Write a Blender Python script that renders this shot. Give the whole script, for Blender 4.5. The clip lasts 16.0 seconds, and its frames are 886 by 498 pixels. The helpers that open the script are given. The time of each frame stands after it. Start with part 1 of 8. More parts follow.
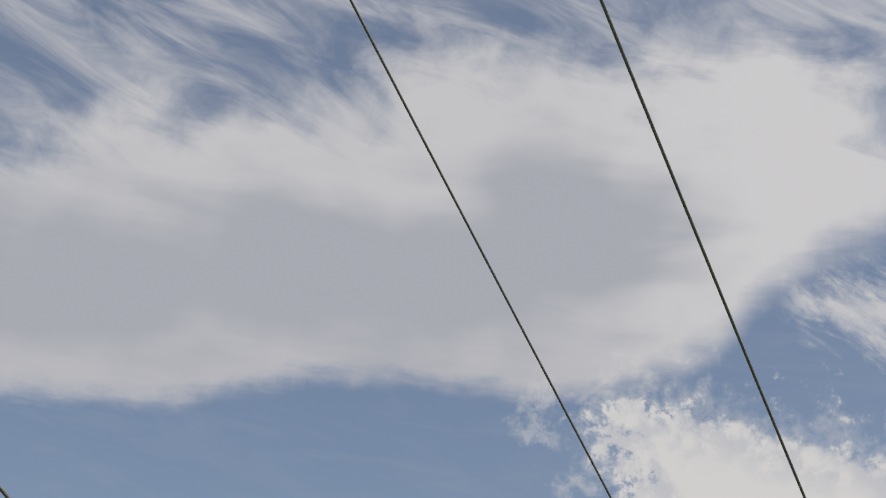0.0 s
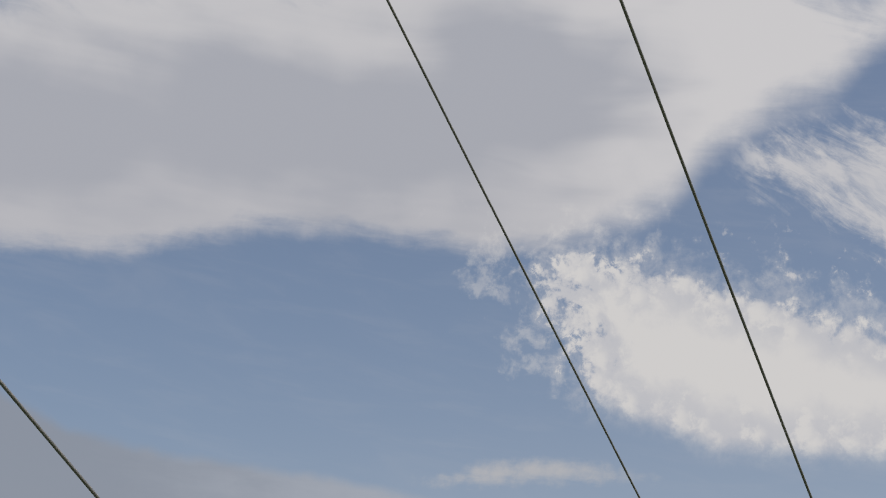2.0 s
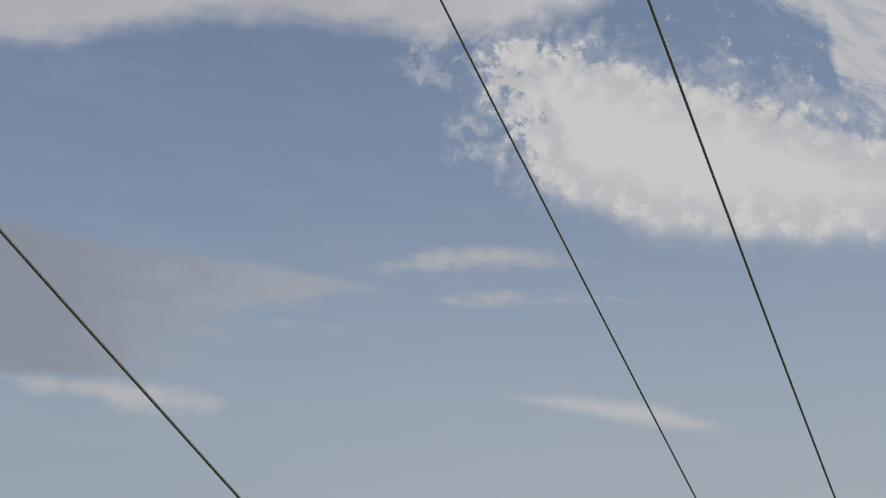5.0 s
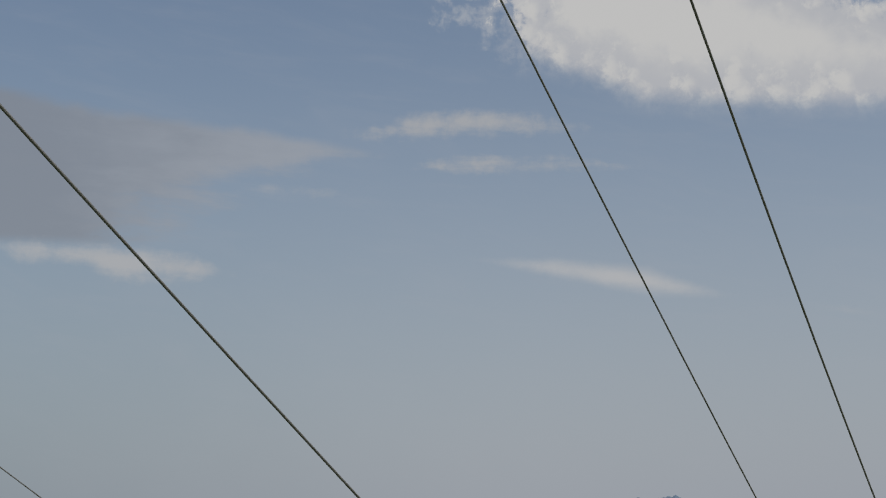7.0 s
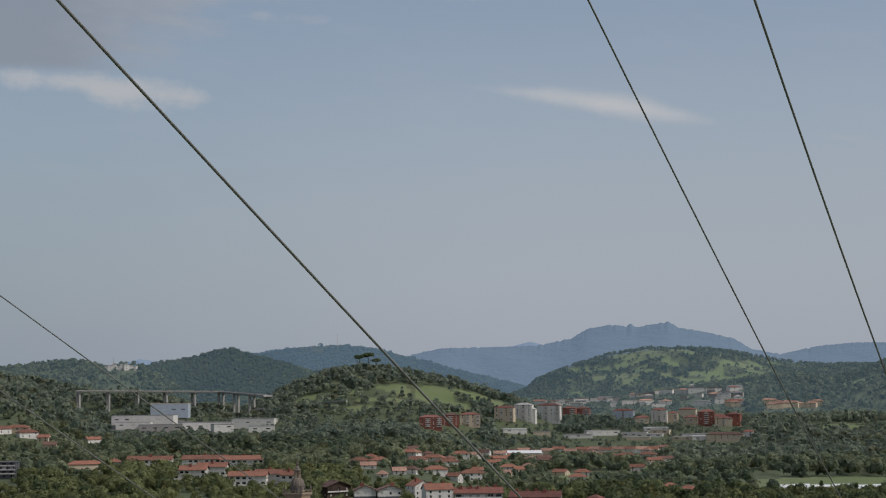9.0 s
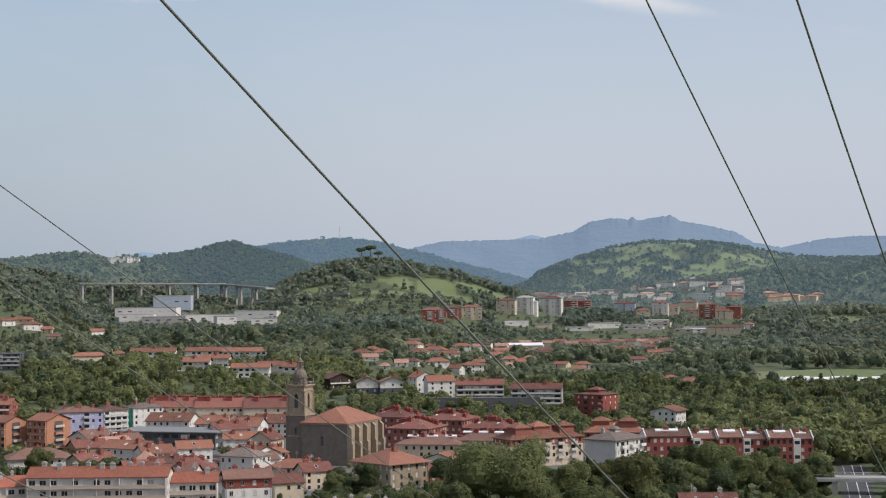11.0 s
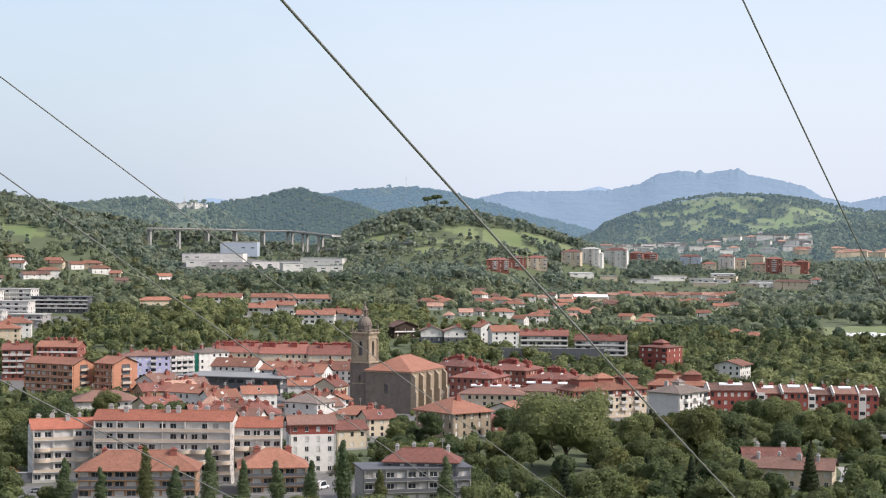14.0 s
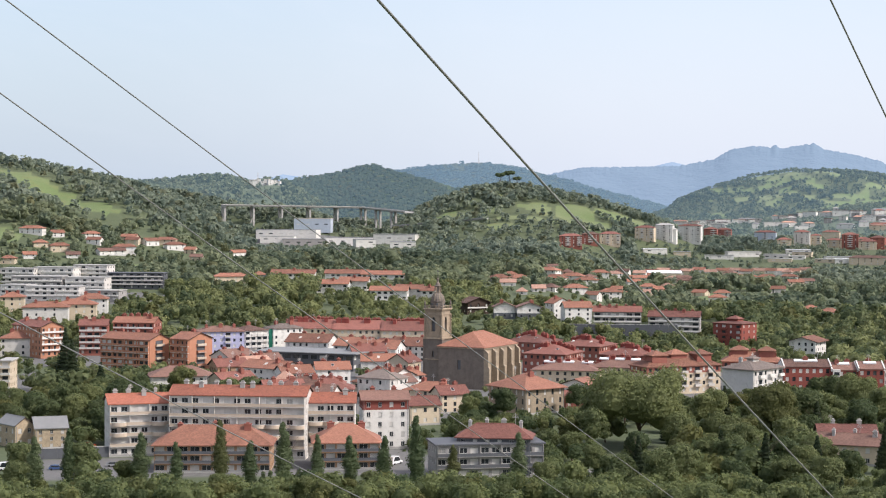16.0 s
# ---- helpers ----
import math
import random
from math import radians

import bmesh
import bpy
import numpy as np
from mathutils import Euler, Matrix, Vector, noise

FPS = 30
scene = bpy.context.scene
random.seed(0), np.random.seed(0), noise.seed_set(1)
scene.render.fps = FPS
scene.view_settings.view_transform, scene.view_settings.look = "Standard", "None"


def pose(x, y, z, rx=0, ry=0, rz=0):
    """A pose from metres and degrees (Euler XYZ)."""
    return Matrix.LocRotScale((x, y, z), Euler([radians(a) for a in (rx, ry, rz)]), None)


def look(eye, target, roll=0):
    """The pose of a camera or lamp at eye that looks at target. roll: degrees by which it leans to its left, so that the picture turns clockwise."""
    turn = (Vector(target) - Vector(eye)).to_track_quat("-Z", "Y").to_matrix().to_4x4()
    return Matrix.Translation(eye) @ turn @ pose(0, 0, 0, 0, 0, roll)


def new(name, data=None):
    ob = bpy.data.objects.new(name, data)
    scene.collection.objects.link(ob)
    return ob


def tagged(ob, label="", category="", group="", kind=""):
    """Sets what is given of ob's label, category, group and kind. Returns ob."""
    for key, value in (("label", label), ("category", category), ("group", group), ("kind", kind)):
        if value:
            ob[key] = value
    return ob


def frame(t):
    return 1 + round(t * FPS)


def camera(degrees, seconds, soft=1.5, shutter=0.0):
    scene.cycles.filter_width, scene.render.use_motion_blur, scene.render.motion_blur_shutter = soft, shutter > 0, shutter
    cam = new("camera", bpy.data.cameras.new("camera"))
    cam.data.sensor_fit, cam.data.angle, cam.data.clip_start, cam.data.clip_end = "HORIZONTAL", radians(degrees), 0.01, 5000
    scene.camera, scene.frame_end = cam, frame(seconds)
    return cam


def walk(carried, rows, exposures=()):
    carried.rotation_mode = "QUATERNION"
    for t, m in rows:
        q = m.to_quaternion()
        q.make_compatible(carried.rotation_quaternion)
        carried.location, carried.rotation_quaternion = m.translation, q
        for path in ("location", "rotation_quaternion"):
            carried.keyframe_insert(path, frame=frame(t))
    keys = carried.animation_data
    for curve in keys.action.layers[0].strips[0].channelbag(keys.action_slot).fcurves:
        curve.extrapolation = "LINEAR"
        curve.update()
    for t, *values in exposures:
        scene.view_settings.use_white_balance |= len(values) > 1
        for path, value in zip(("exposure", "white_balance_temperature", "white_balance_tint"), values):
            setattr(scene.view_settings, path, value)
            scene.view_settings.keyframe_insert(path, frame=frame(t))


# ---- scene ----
# ---------- camera and its walk ----------
EYE_Z = 75.0
cam = camera(28.22, 16.0, soft=1.1)
# seconds, sideways, up, heading to the right, pitch, roll
HEADINGS = [
    (0, 0.097, 0.065, 0.364, 26.273, 0.770), (0.5, 0.085, 0.057, 0.596, 24.910, 0.745), (1, 0.073, 0.050, 0.795, 23.634, 0.894),
    (1.5, 0.061, 0.042, 1.445, 22.687, 0.846), (2, 0.054, 0.037, 2.150, 21.518, 0.676), (2.5, 0.047, 0.032, 3.007, 20.214, 0.451),
    (3, 0.039, 0.026, 3.429, 19.355, 0.191), (3.5, 0.032, 0.021, 3.773, 18.465, -0.100), (4, 0.044, 0.007, 3.673, 17.334, -0.217),
    (4.2, 0.048, 0.002, 3.752, 16.667, -0.186), (6.3, 0.015, -0.013, 4.526, 12.143, -0.617), (6.5, 0.014, -0.016, 4.422, 11.633, -0.476),
    (7, 0.012, -0.022, 4.476, 10.257, -0.615), (7.5, -0.000, -0.015, 4.471, 8.890, -0.703), (8, -0.012, -0.008, 4.589, 7.328, -0.700),
    (8.5, -0.030, -0.001, 4.668, 5.731, -0.529), (9, -0.050, 0.006, 4.606, 4.665, -0.641), (9.5, -0.055, -0.003, 4.575, 3.623, -0.600),
    (10, -0.055, -0.012, 4.588, 2.845, -0.630), (10.2, -0.056, -0.016, 4.556, 2.393, -0.637), (12.5, -0.048, -0.009, 3.952, 0.367, -0.015),
    (13, -0.059, -0.007, 3.287, -0.084, 0.090), (13.5, -0.070, -0.006, 2.925, -0.438, 0.293), (14, -0.081, -0.004, 2.364, -0.438, 0.302),
    (14.5, -0.092, -0.003, 1.740, -0.666, 0.224), (15, -0.075, -0.026, 1.068, -0.807, 0.293), (15.5, -0.058, -0.049, 0.617, -1.014, 0.255),
    (16, -0.041, -0.071, 0.000, -1.223, 0.197)]
# seconds, stops, kelvin, tint
EXPOSURES = [(0, -0.78, 6600, 11.0), (4, -0.85, 6600, 12.0), (7, -1.04, 6500, 9.5), (8, -1.12, 6450, 9.8), (8.5, -1.06, 6425, 9.9), (9, -0.9, 6400, 10.0), (9.5, -0.72, 6400, 10.4), (10.2, -0.52, 6400, 11.0), (12.5, 0.02, 6450, 12.5), (14, 0.24, 6450, 12.7), (16, 0.26, 6450, 13.0)]
walk(cam, [(t, pose(x, 0, EYE_Z + z, 90 + pitch, 0, -head) @ pose(0, 0, 0, 0, 0, roll)) for t, x, z, head, pitch, roll in HEADINGS], EXPOSURES)

# ---------- sky, sun ----------
SUN_AZ, SUN_EL = 112.0, 44.0
world = bpy.data.worlds.new("sky")
scene.world = world
world.use_nodes = True
wt = world.node_tree
wt.nodes.clear()


class Graph:
    """Small helper to write node arithmetic."""

    def __init__(self, tree):
        self.tree = tree

    def node(self, kind, operation="", clamp=False, data="", blend="", attribute=""):
        n = self.tree.nodes.new(kind)
        if operation:
            n.operation, n.use_clamp = operation, clamp
        if data:
            n.data_type = data
        if blend:
            n.blend_type = blend
        if attribute:
            n.attribute_name = attribute
        return n

    def put(self, sock, v):
        if isinstance(v, bpy.types.NodeSocket):
            self.tree.links.new(v, sock)
        elif v is not None:
            sock.default_value = v

    def math(self, op, a, b=None, c=None, clamp=False):
        n = self.node("ShaderNodeMath", op, clamp)
        for s, v in zip(n.inputs, (a, b, c)):
            self.put(s, v)
        return n.outputs[0]

    def step(self, v, lo, hi, a=0.0, b=1.0):
        n = self.node("ShaderNodeMapRange")
        n.interpolation_type = "SMOOTHSTEP"
        for s, x in zip(n.inputs, (v, lo, hi, a, b)):
            self.put(s, x)
        return n.outputs[0]

    def noise(self, vec, scale, detail=4.0, rough=0.5, distort=0.0):
        n = self.node("ShaderNodeTexNoise")
        self.put(n.inputs["Vector"], vec)
        n.inputs["Scale"].default_value, n.inputs["Detail"].default_value = scale, detail
        n.inputs["Roughness"].default_value, n.inputs["Distortion"].default_value = rough, distort
        return n.outputs["Fac"]

    def mix(self, fac, a, b):
        n = self.node("ShaderNodeMix", data="RGBA")
        self.put(n.inputs[0], fac)
        self.put(n.inputs[6], a)
        self.put(n.inputs[7], b)
        return n.outputs[2]

    def vec(self, x, y, z=0.0):
        n = self.node("ShaderNodeCombineXYZ")
        for s, v in zip(n.inputs, (x, y, z)):
            self.put(s, v)
        return n.outputs[0]


def build_sky():
    g = Graph(wt)
    way = g.node("ShaderNodeTexCoord").outputs["Generated"]
    sep = g.node("ShaderNodeSeparateXYZ")
    g.put(sep.inputs[0], way)
    az = g.math("MULTIPLY", g.math("ARCTAN2", sep.outputs[0], sep.outputs[1]), 57.2958)
    el = g.math("MULTIPLY", g.math("ARCSINE", sep.outputs[2]), 57.2958)
    sky = g.node("ShaderNodeTexSky")
    sky.sky_type, sky.sun_disc, sky.sun_elevation, sky.sun_rotation = "NISHITA", False, radians(SUN_EL), radians(SUN_AZ)
    sky.air_density, sky.dust_density, sky.ozone_density = 1.0, 2.2, 1.0
    flat = g.vec(az, el)

    def centred(n):
        return g.math("SUBTRACT", n, 0.5)

    def slanted(squeeze, slope, scale, detail=6, rough=0.6, distort=0.3):
        """Noise drawn out along a direction."""
        return g.noise(g.vec(g.math("MULTIPLY", az, squeeze), g.math("MULTIPLY_ADD", az, -slope, el)), scale, detail, rough, distort)

    big = centred(g.noise(flat, 0.22, 5, 0.55))
    mid = centred(g.noise(flat, 0.7, 6, 0.6, 0.4))
    fine = centred(g.noise(flat, 1.9, 8, 0.68, 0.2))
    lumps = g.node("ShaderNodeTexVoronoi")
    lumps.feature = "SMOOTH_F1"
    g.put(lumps.inputs["Vector"], g.vec(g.math("MULTIPLY_ADD", fine, 1.1, az), g.math("MULTIPLY_ADD", mid, 1.4, el)))
    lumps.inputs["Scale"].default_value, lumps.inputs["Smoothness"].default_value = 1.25, 0.35
    soft = centred(g.noise(flat, 0.2, 2, 0.45))
    gentle = centred(slanted(0.2, -0.08, 0.7, 3, 0.5, 0.4))
    billow = g.math("SUBTRACT", 0.42, lumps.outputs["Distance"])
    streak = slanted(0.16, -0.12, 1.3)
    falling = slanted(0.3, -0.3, 0.55, 6, 0.58, 0.9)
    diagonal = slanted(0.35, -0.62, 1.5, 8, 0.66, 0.6)
    brushed = centred(slanted(0.22, -0.06, 1.6, 7, 0.62, 0.3))

    def warp(v, *pairs):
        for n, amp in pairs:
            v = g.math("ADD", v, g.math("MULTIPLY", n, amp))
        return v

    def profile(at, pts):
        """A height that runs in straight pieces from point to point."""
        slopes = [0.0] + [(q[1] - p[1]) / (q[0] - p[0]) for p, q in zip(pts, pts[1:])] + [0.0]
        total = pts[0][1]
        for (x, _), s0, s1 in zip(pts, slopes, slopes[1:]):
            if abs(s1 - s0) > 1e-6:
                total = g.math("MULTIPLY_ADD", g.math("MAXIMUM", g.math("SUBTRACT", at, x), 0.0), s1 - s0, total)
        return total

    def above(pts):
        return g.math("SUBTRACT", el, profile(az, pts))

    def below(pts):
        return g.math("SUBTRACT", profile(az, pts), el)

    def least(*v):
        out = v[0]
        for w in v[1:]:
            out = g.math("SMOOTH_MIN", out, w, 0.35)
        return out

    # the great sheet of cloud, grey in the middle and bright on its rim
    base_line = warp(above([(-14.6, 20.5), (-8.8, 20.87), (-7.1, 21.25), (-2.2, 21.88), (-0.3, 21.8), (2.8, 21.3), (6.2, 21.45), (8.8, 21.9), (10, 22.5),
                            (11.5, 23.95), (13.7, 24.95), (16, 25.5), (17, 26.3), (20, 29)]), (soft, 1.5), (mid, 0.8), (brushed, 0.9))
    sheet = g.step(base_line, -0.3, g.step(az, 5, 10, 0.75, 1.6))
    crown = warp(below([(-15.8, 28.6), (-12, 30.3), (-6.2, 31.0), (-2.6, 31.3), (0.6, 32.4), (7, 33.4), (12.4, 32.7), (15.4, 31.2), (17.5, 29.2)]), (soft, 6.0), (mid, 2.2), (centred(falling), 5.0))
    crown = g.step(crown, -1.8, 1.8)
    ragged = g.step(falling, 0.34, 0.72, 0.05, 0.75)
    sheet = g.math("MULTIPLY", sheet, g.math("MAXIMUM", crown, ragged))
    inner = least(below([(-15.5, 27.2), (-9.6, 27.9), (-3.5, 28.6), (1.7, 29.0), (4.9, 29.5), (8, 29.0)]), above([(-14.9, 21.6), (0.7, 22.6), (6.7, 23.5), (8.8, 24.6)]),
                  g.math("MULTIPLY", g.math("SUBTRACT", 9.6, az), 0.8))
    grey_part = g.step(warp(inner, (soft, 6.0), (gentle, 4.0), (mid, 0.8)), -1.3, 1.9)

    # the white heap with a frayed edge
    left_rim = g.math("MULTIPLY", g.math("SUBTRACT", az, profile(el, [(14.2, 9.7), (15, 8.9), (16, 7.7), (17, 6.6), (18, 6.5), (19.4, 5.5), (20.6, 4.6), (21.2, 4.4)])), 0.8)
    heap_top = below([(3.3, 21.0), (8.4, 21.3), (9.57, 21.25), (10.7, 20.8), (11.64, 20.3), (13.15, 20.1), (14.43, 19.7), (16.55, 18.9), (19, 17.9)])
    heap_foot = above([(7.9, 16.0), (9.76, 15.35), (11.2, 14.7), (14.4, 14.4), (18.3, 14.2)])
    fray = g.math("MULTIPLY", g.step(az, 6.5, 11.0, 1.0, 0.3), g.step(heap_foot, 0.0, 2.2, 0.08, 1.0))
    heap = least(left_rim, warp(heap_top, (billow, 0.55)), warp(heap_foot, (mid, 0.3)))
    heap = g.math("ADD", heap, g.math("MULTIPLY", warp(g.math("MULTIPLY", fine, 2.6), (billow, 0.5), (mid, 5.5)), fray))
    body = g.step(g.math("ADD", heap, g.math("MULTIPLY", fine, g.step(heap_foot, 0.0, 1.6, 0.3, 1.1))), -0.15, 0.75)
    fringe = g.math("MULTIPLY", g.math("MULTIPLY", g.step(warp(heap, (fine, 3.5), (mid, 3.0)), -1.3, 0.7), g.step(heap_foot, -0.5, 0.6)), 0.4)
    heap_mask = g.math("MAXIMUM", body, fringe)
    shade = g.step(warp(billow, (fine, 1.6), (mid, 0.8)), -0.25, 0.35)
    shade = g.math("MAXIMUM", shade, g.step(heap, 0.8, 2.2))

    # frayed streaks beside the heap
    rags = least(below([(12.2, 24.3), (14, 24.7), (17, 24.6), (19.2, 24.2)]), above([(12.4, 24.2), (13.2, 23.6), (15.8, 22.3), (17.2, 21.3), (17.6, 19.4), (18.8, 18.4)]))
    rags = g.math("MULTIPLY", g.step(warp(rags, (centred(diagonal), 3.2), (fine, 1.6)), -0.8, 1.0), g.math("MULTIPLY", g.step(diagonal, 0.28, 0.6, 0.5, 0.9), g.step(az, 11.8, 13.4)))
    scraps = g.math("MULTIPLY", g.step(warp(g.math("MULTIPLY", fine, 6.0), (mid, 4.0)), 0.45, 1.3), g.math("MULTIPLY", g.step(above([(9, 21.2), (16, 19.4), (19, 18.4)]), 0.0, 0.5), g.step(below([(10.5, 22.4), (16, 22.4), (18, 21)]), 0.0, 1.0)))
    rags = g.math("MAXIMUM", rags, g.math("MULTIPLY", g.math("MULTIPLY", scraps, g.step(az, 9.5, 12.0)), 0.7))

    # the thin grey veil, its bright foot and the small flat clouds
    veil = warp(below([(-13.5, 17.0), (-11.5, 15.95), (-10.2, 15.4), (-7.4, 14.85), (-4.7, 14.58), (-0.9, 14.1), (1.7, 13.6), (2.9, 13.35), (6, 12.6)]), (mid, 0.5))
    veil = g.math("MINIMUM", veil, g.math("SUBTRACT", el, 10.2))
    reach = warp(g.math("SUBTRACT", profile(el, [(10.4, -4.6), (11, -4.2), (12, -3.2), (12.8, -1.2), (13.3, 1.6), (13.6, 3.4)]), az), (brushed, 9.0), (fine, 2.5))
    veil = g.math("MULTIPLY", g.step(veil, -0.05, 0.45), g.step(reach, -1.4, 3.2, 0.0, 0.8))
    veil_tone = g.mix(g.step(warp(az, (big, 9.0), (brushed, 6.0)), -9.0, 0.0), (3.6, 3.95, 4.6, 1), (5.1, 5.45, 6.1, 1))

    def strip(up, low, wobble, soft, power):
        d = least(below(up), above(low))
        return g.math("MULTIPLY", g.step(warp(d, (mid, wobble), (fine, wobble * 0.7), (brushed, wobble)), -0.08, soft), g.math("MULTIPLY", g.step(az, up[0][0] - 0.6, up[0][0] + 0.4, 0.0, power), g.step(az, up[-1][0] - 0.4, up[-1][0] + 0.6, 1.0, 0.0)))

    foot = strip([(-14, 10.6), (-10, 10.45), (-6.4, 10.4), (-3.8, 10.15), (-2.6, 9.5)], [(-14, 10.3), (-10, 10.05), (-9, 9.66), (-7.1, 9.55), (-6.5, 9.15), (-4.5, 9.1), (-2.6, 9.4)], 0.7, 0.6, 0.8)
    flakes = strip([(1.4, 14.1), (3.2, 14.65), (5.3, 14.9), (7.6, 14.65), (9.4, 14.1)], [(1.4, 14.0), (2.2, 13.75), (5.7, 13.8), (9.4, 14.05)], 0.8, 0.6, 0.8)
    flakes = g.math("MAXIMUM", flakes, strip([(3.2, 12.9), (5, 13.3), (8.5, 13.2), (10.8, 12.8)], [(3.2, 12.85), (5, 12.7), (8, 12.75), (10.8, 12.75)], 0.6, 0.4, 0.8))
    flakes = g.math("MAXIMUM", flakes, strip([(-3.2, 12.2), (-1.0, 12.5), (1.2, 12.15)], [(-3.2, 12.15), (-0.5, 11.95), (1.2, 12.0)], 0.6, 0.4, 0.5))
    lens = strip([(5.5, 9.95), (8.4, 9.93), (11.2, 9.56), (13.7, 8.66)], [(5.5, 9.9), (7, 9.5), (8.4, 9.18), (10.25, 8.76), (12.07, 8.5), (13.7, 8.52)], 0.25, 0.5, 0.85)
    bits = strip([(16.6, 8.05), (17.4, 8.1), (18.8, 7.75)], [(16.6, 8.0), (17.6, 7.75), (18.8, 7.6)], 0.3, 0.4, 0.5)
    thin = g.math("MULTIPLY", g.step(g.math("MAXIMUM", streak, falling), 0.48, 0.78), g.step(el, 2.0, 9.0, 0.04, 0.10))
    haze = g.step(el, -1.0, 24.0, 1.0, 0.0)
    haze = g.math("MULTIPLY", g.math("POWER", haze, 1.6), 0.85)

    tint = g.node("ShaderNodeMix", data="RGBA", blend="MULTIPLY")
    g.put(tint.inputs[0], 1.0)
    g.put(tint.inputs[6], sky.outputs[0])
    g.put(tint.inputs[7], (1.62, 1.52, 1.46, 1))
    col = tint.outputs[2]
    # the air is brighter on the sun's side
    air = g.mix(g.step(warp(az, (big, 5.0)), -14.0, 9.0), (4.05, 4.85, 5.8, 1), (5.55, 6.1, 7.1, 1))
    col = g.mix(haze, col, air)
    col = g.mix(thin, col, (6.0, 6.25, 6.9, 1))
    col = g.mix(sheet, col, g.mix(grey_part, g.mix(g.step(warp(az, (mid, 6.0)), 2, 13), g.mix(g.step(el, 22.5, 28.5), (6.5, 6.6, 7.05, 1), (7.4, 7.45, 7.75, 1)), (8.1, 8.1, 8.3, 1)), (5.25, 5.5, 6.15, 1)))
    col = g.mix(rags, col, (7.8, 7.8, 8.0, 1))
    col = g.mix(heap_mask, col, g.mix(shade, (7.0, 7.15, 7.6, 1), (8.55, 8.5, 8.45, 1)))
    col = g.mix(veil, col, veil_tone)
    for m, tone in ((foot, 6.9), (flakes, 6.5), (lens, 7.4), (bits, 6.9)):
        col = g.mix(m, col, (tone, tone, tone * 1.02, 1))
    bg = g.node("ShaderNodeBackground")
    g.put(bg.inputs[0], col)
    bg.inputs[1].default_value = 0.125
    out = g.node("ShaderNodeOutputWorld")
    g.put(out.inputs[0], bg.outputs[0])


build_sky()
sun = new("sun", bpy.data.lights.new("sun", "SUN"))
sun.data.energy, sun.data.angle, sun.data.color = 3.2, radians(0.8), (1.0, 0.96, 0.90)
_a, _e = radians(SUN_AZ), radians(SUN_EL)
sun.matrix_world = look((300 * math.sin(_a) * math.cos(_e), 300 * math.cos(_a) * math.cos(_e), 300 * math.sin(_e)), (0, 0, 0))

# ---------- materials ----------
def material(name, color, rough=0.8, metal=0.0, vary=0.15, scale=1.0, bump=0.0, grain=8.0, by_object=0.0, spec=0.3, stain=None):
    """A surface with stains at two scales, fine relief and, if wanted, a shade that differs from thing to thing."""
    m = bpy.data.materials.new(name)
    m.use_nodes = True
    g = Graph(m.node_tree)
    b = m.node_tree.nodes["Principled BSDF"]
    where = g.node("ShaderNodeTexCoord").outputs["Object"]
    n1, n2 = g.noise(where, 0.35 * scale, 4, 0.6), g.noise(where, grain * scale, 5, 0.6)
    k = g.math("ADD", g.math("MULTIPLY", g.math("SUBTRACT", n1, 0.5), 2.2 * vary), g.math("MULTIPLY", g.math("SUBTRACT", n2, 0.5), 1.4 * vary))
    if by_object:
        r = g.node("ShaderNodeObjectInfo").outputs["Random"]
        k = g.math("ADD", k, g.math("MULTIPLY", g.math("SUBTRACT", r, 0.5), 2 * by_object))
    hsv = g.node("ShaderNodeHueSaturation")
    g.put(hsv.inputs["Value"], g.math("ADD", k, 1.0))
    col = (*color, 1)
    if stain:
        col = g.mix(g.step(g.noise(where, 0.8 * scale, 6, 0.7), 0.5, 0.72, 0.0, 0.6), col, (*stain, 1))
    g.put(hsv.inputs["Color"], col)
    g.put(b.inputs["Base Color"], hsv.outputs[0])
    b.inputs["Roughness"].default_value, b.inputs["Metallic"].default_value = rough, metal
    b.inputs["Specular IOR Level"].default_value = spec
    if bump:
        bp = g.node("ShaderNodeBump")
        bp.inputs["Strength"].default_value, bp.inputs["Distance"].default_value = bump, 0.05
        g.put(bp.inputs["Height"], n2)
        g.put(b.inputs["Normal"], bp.outputs[0])
    return m


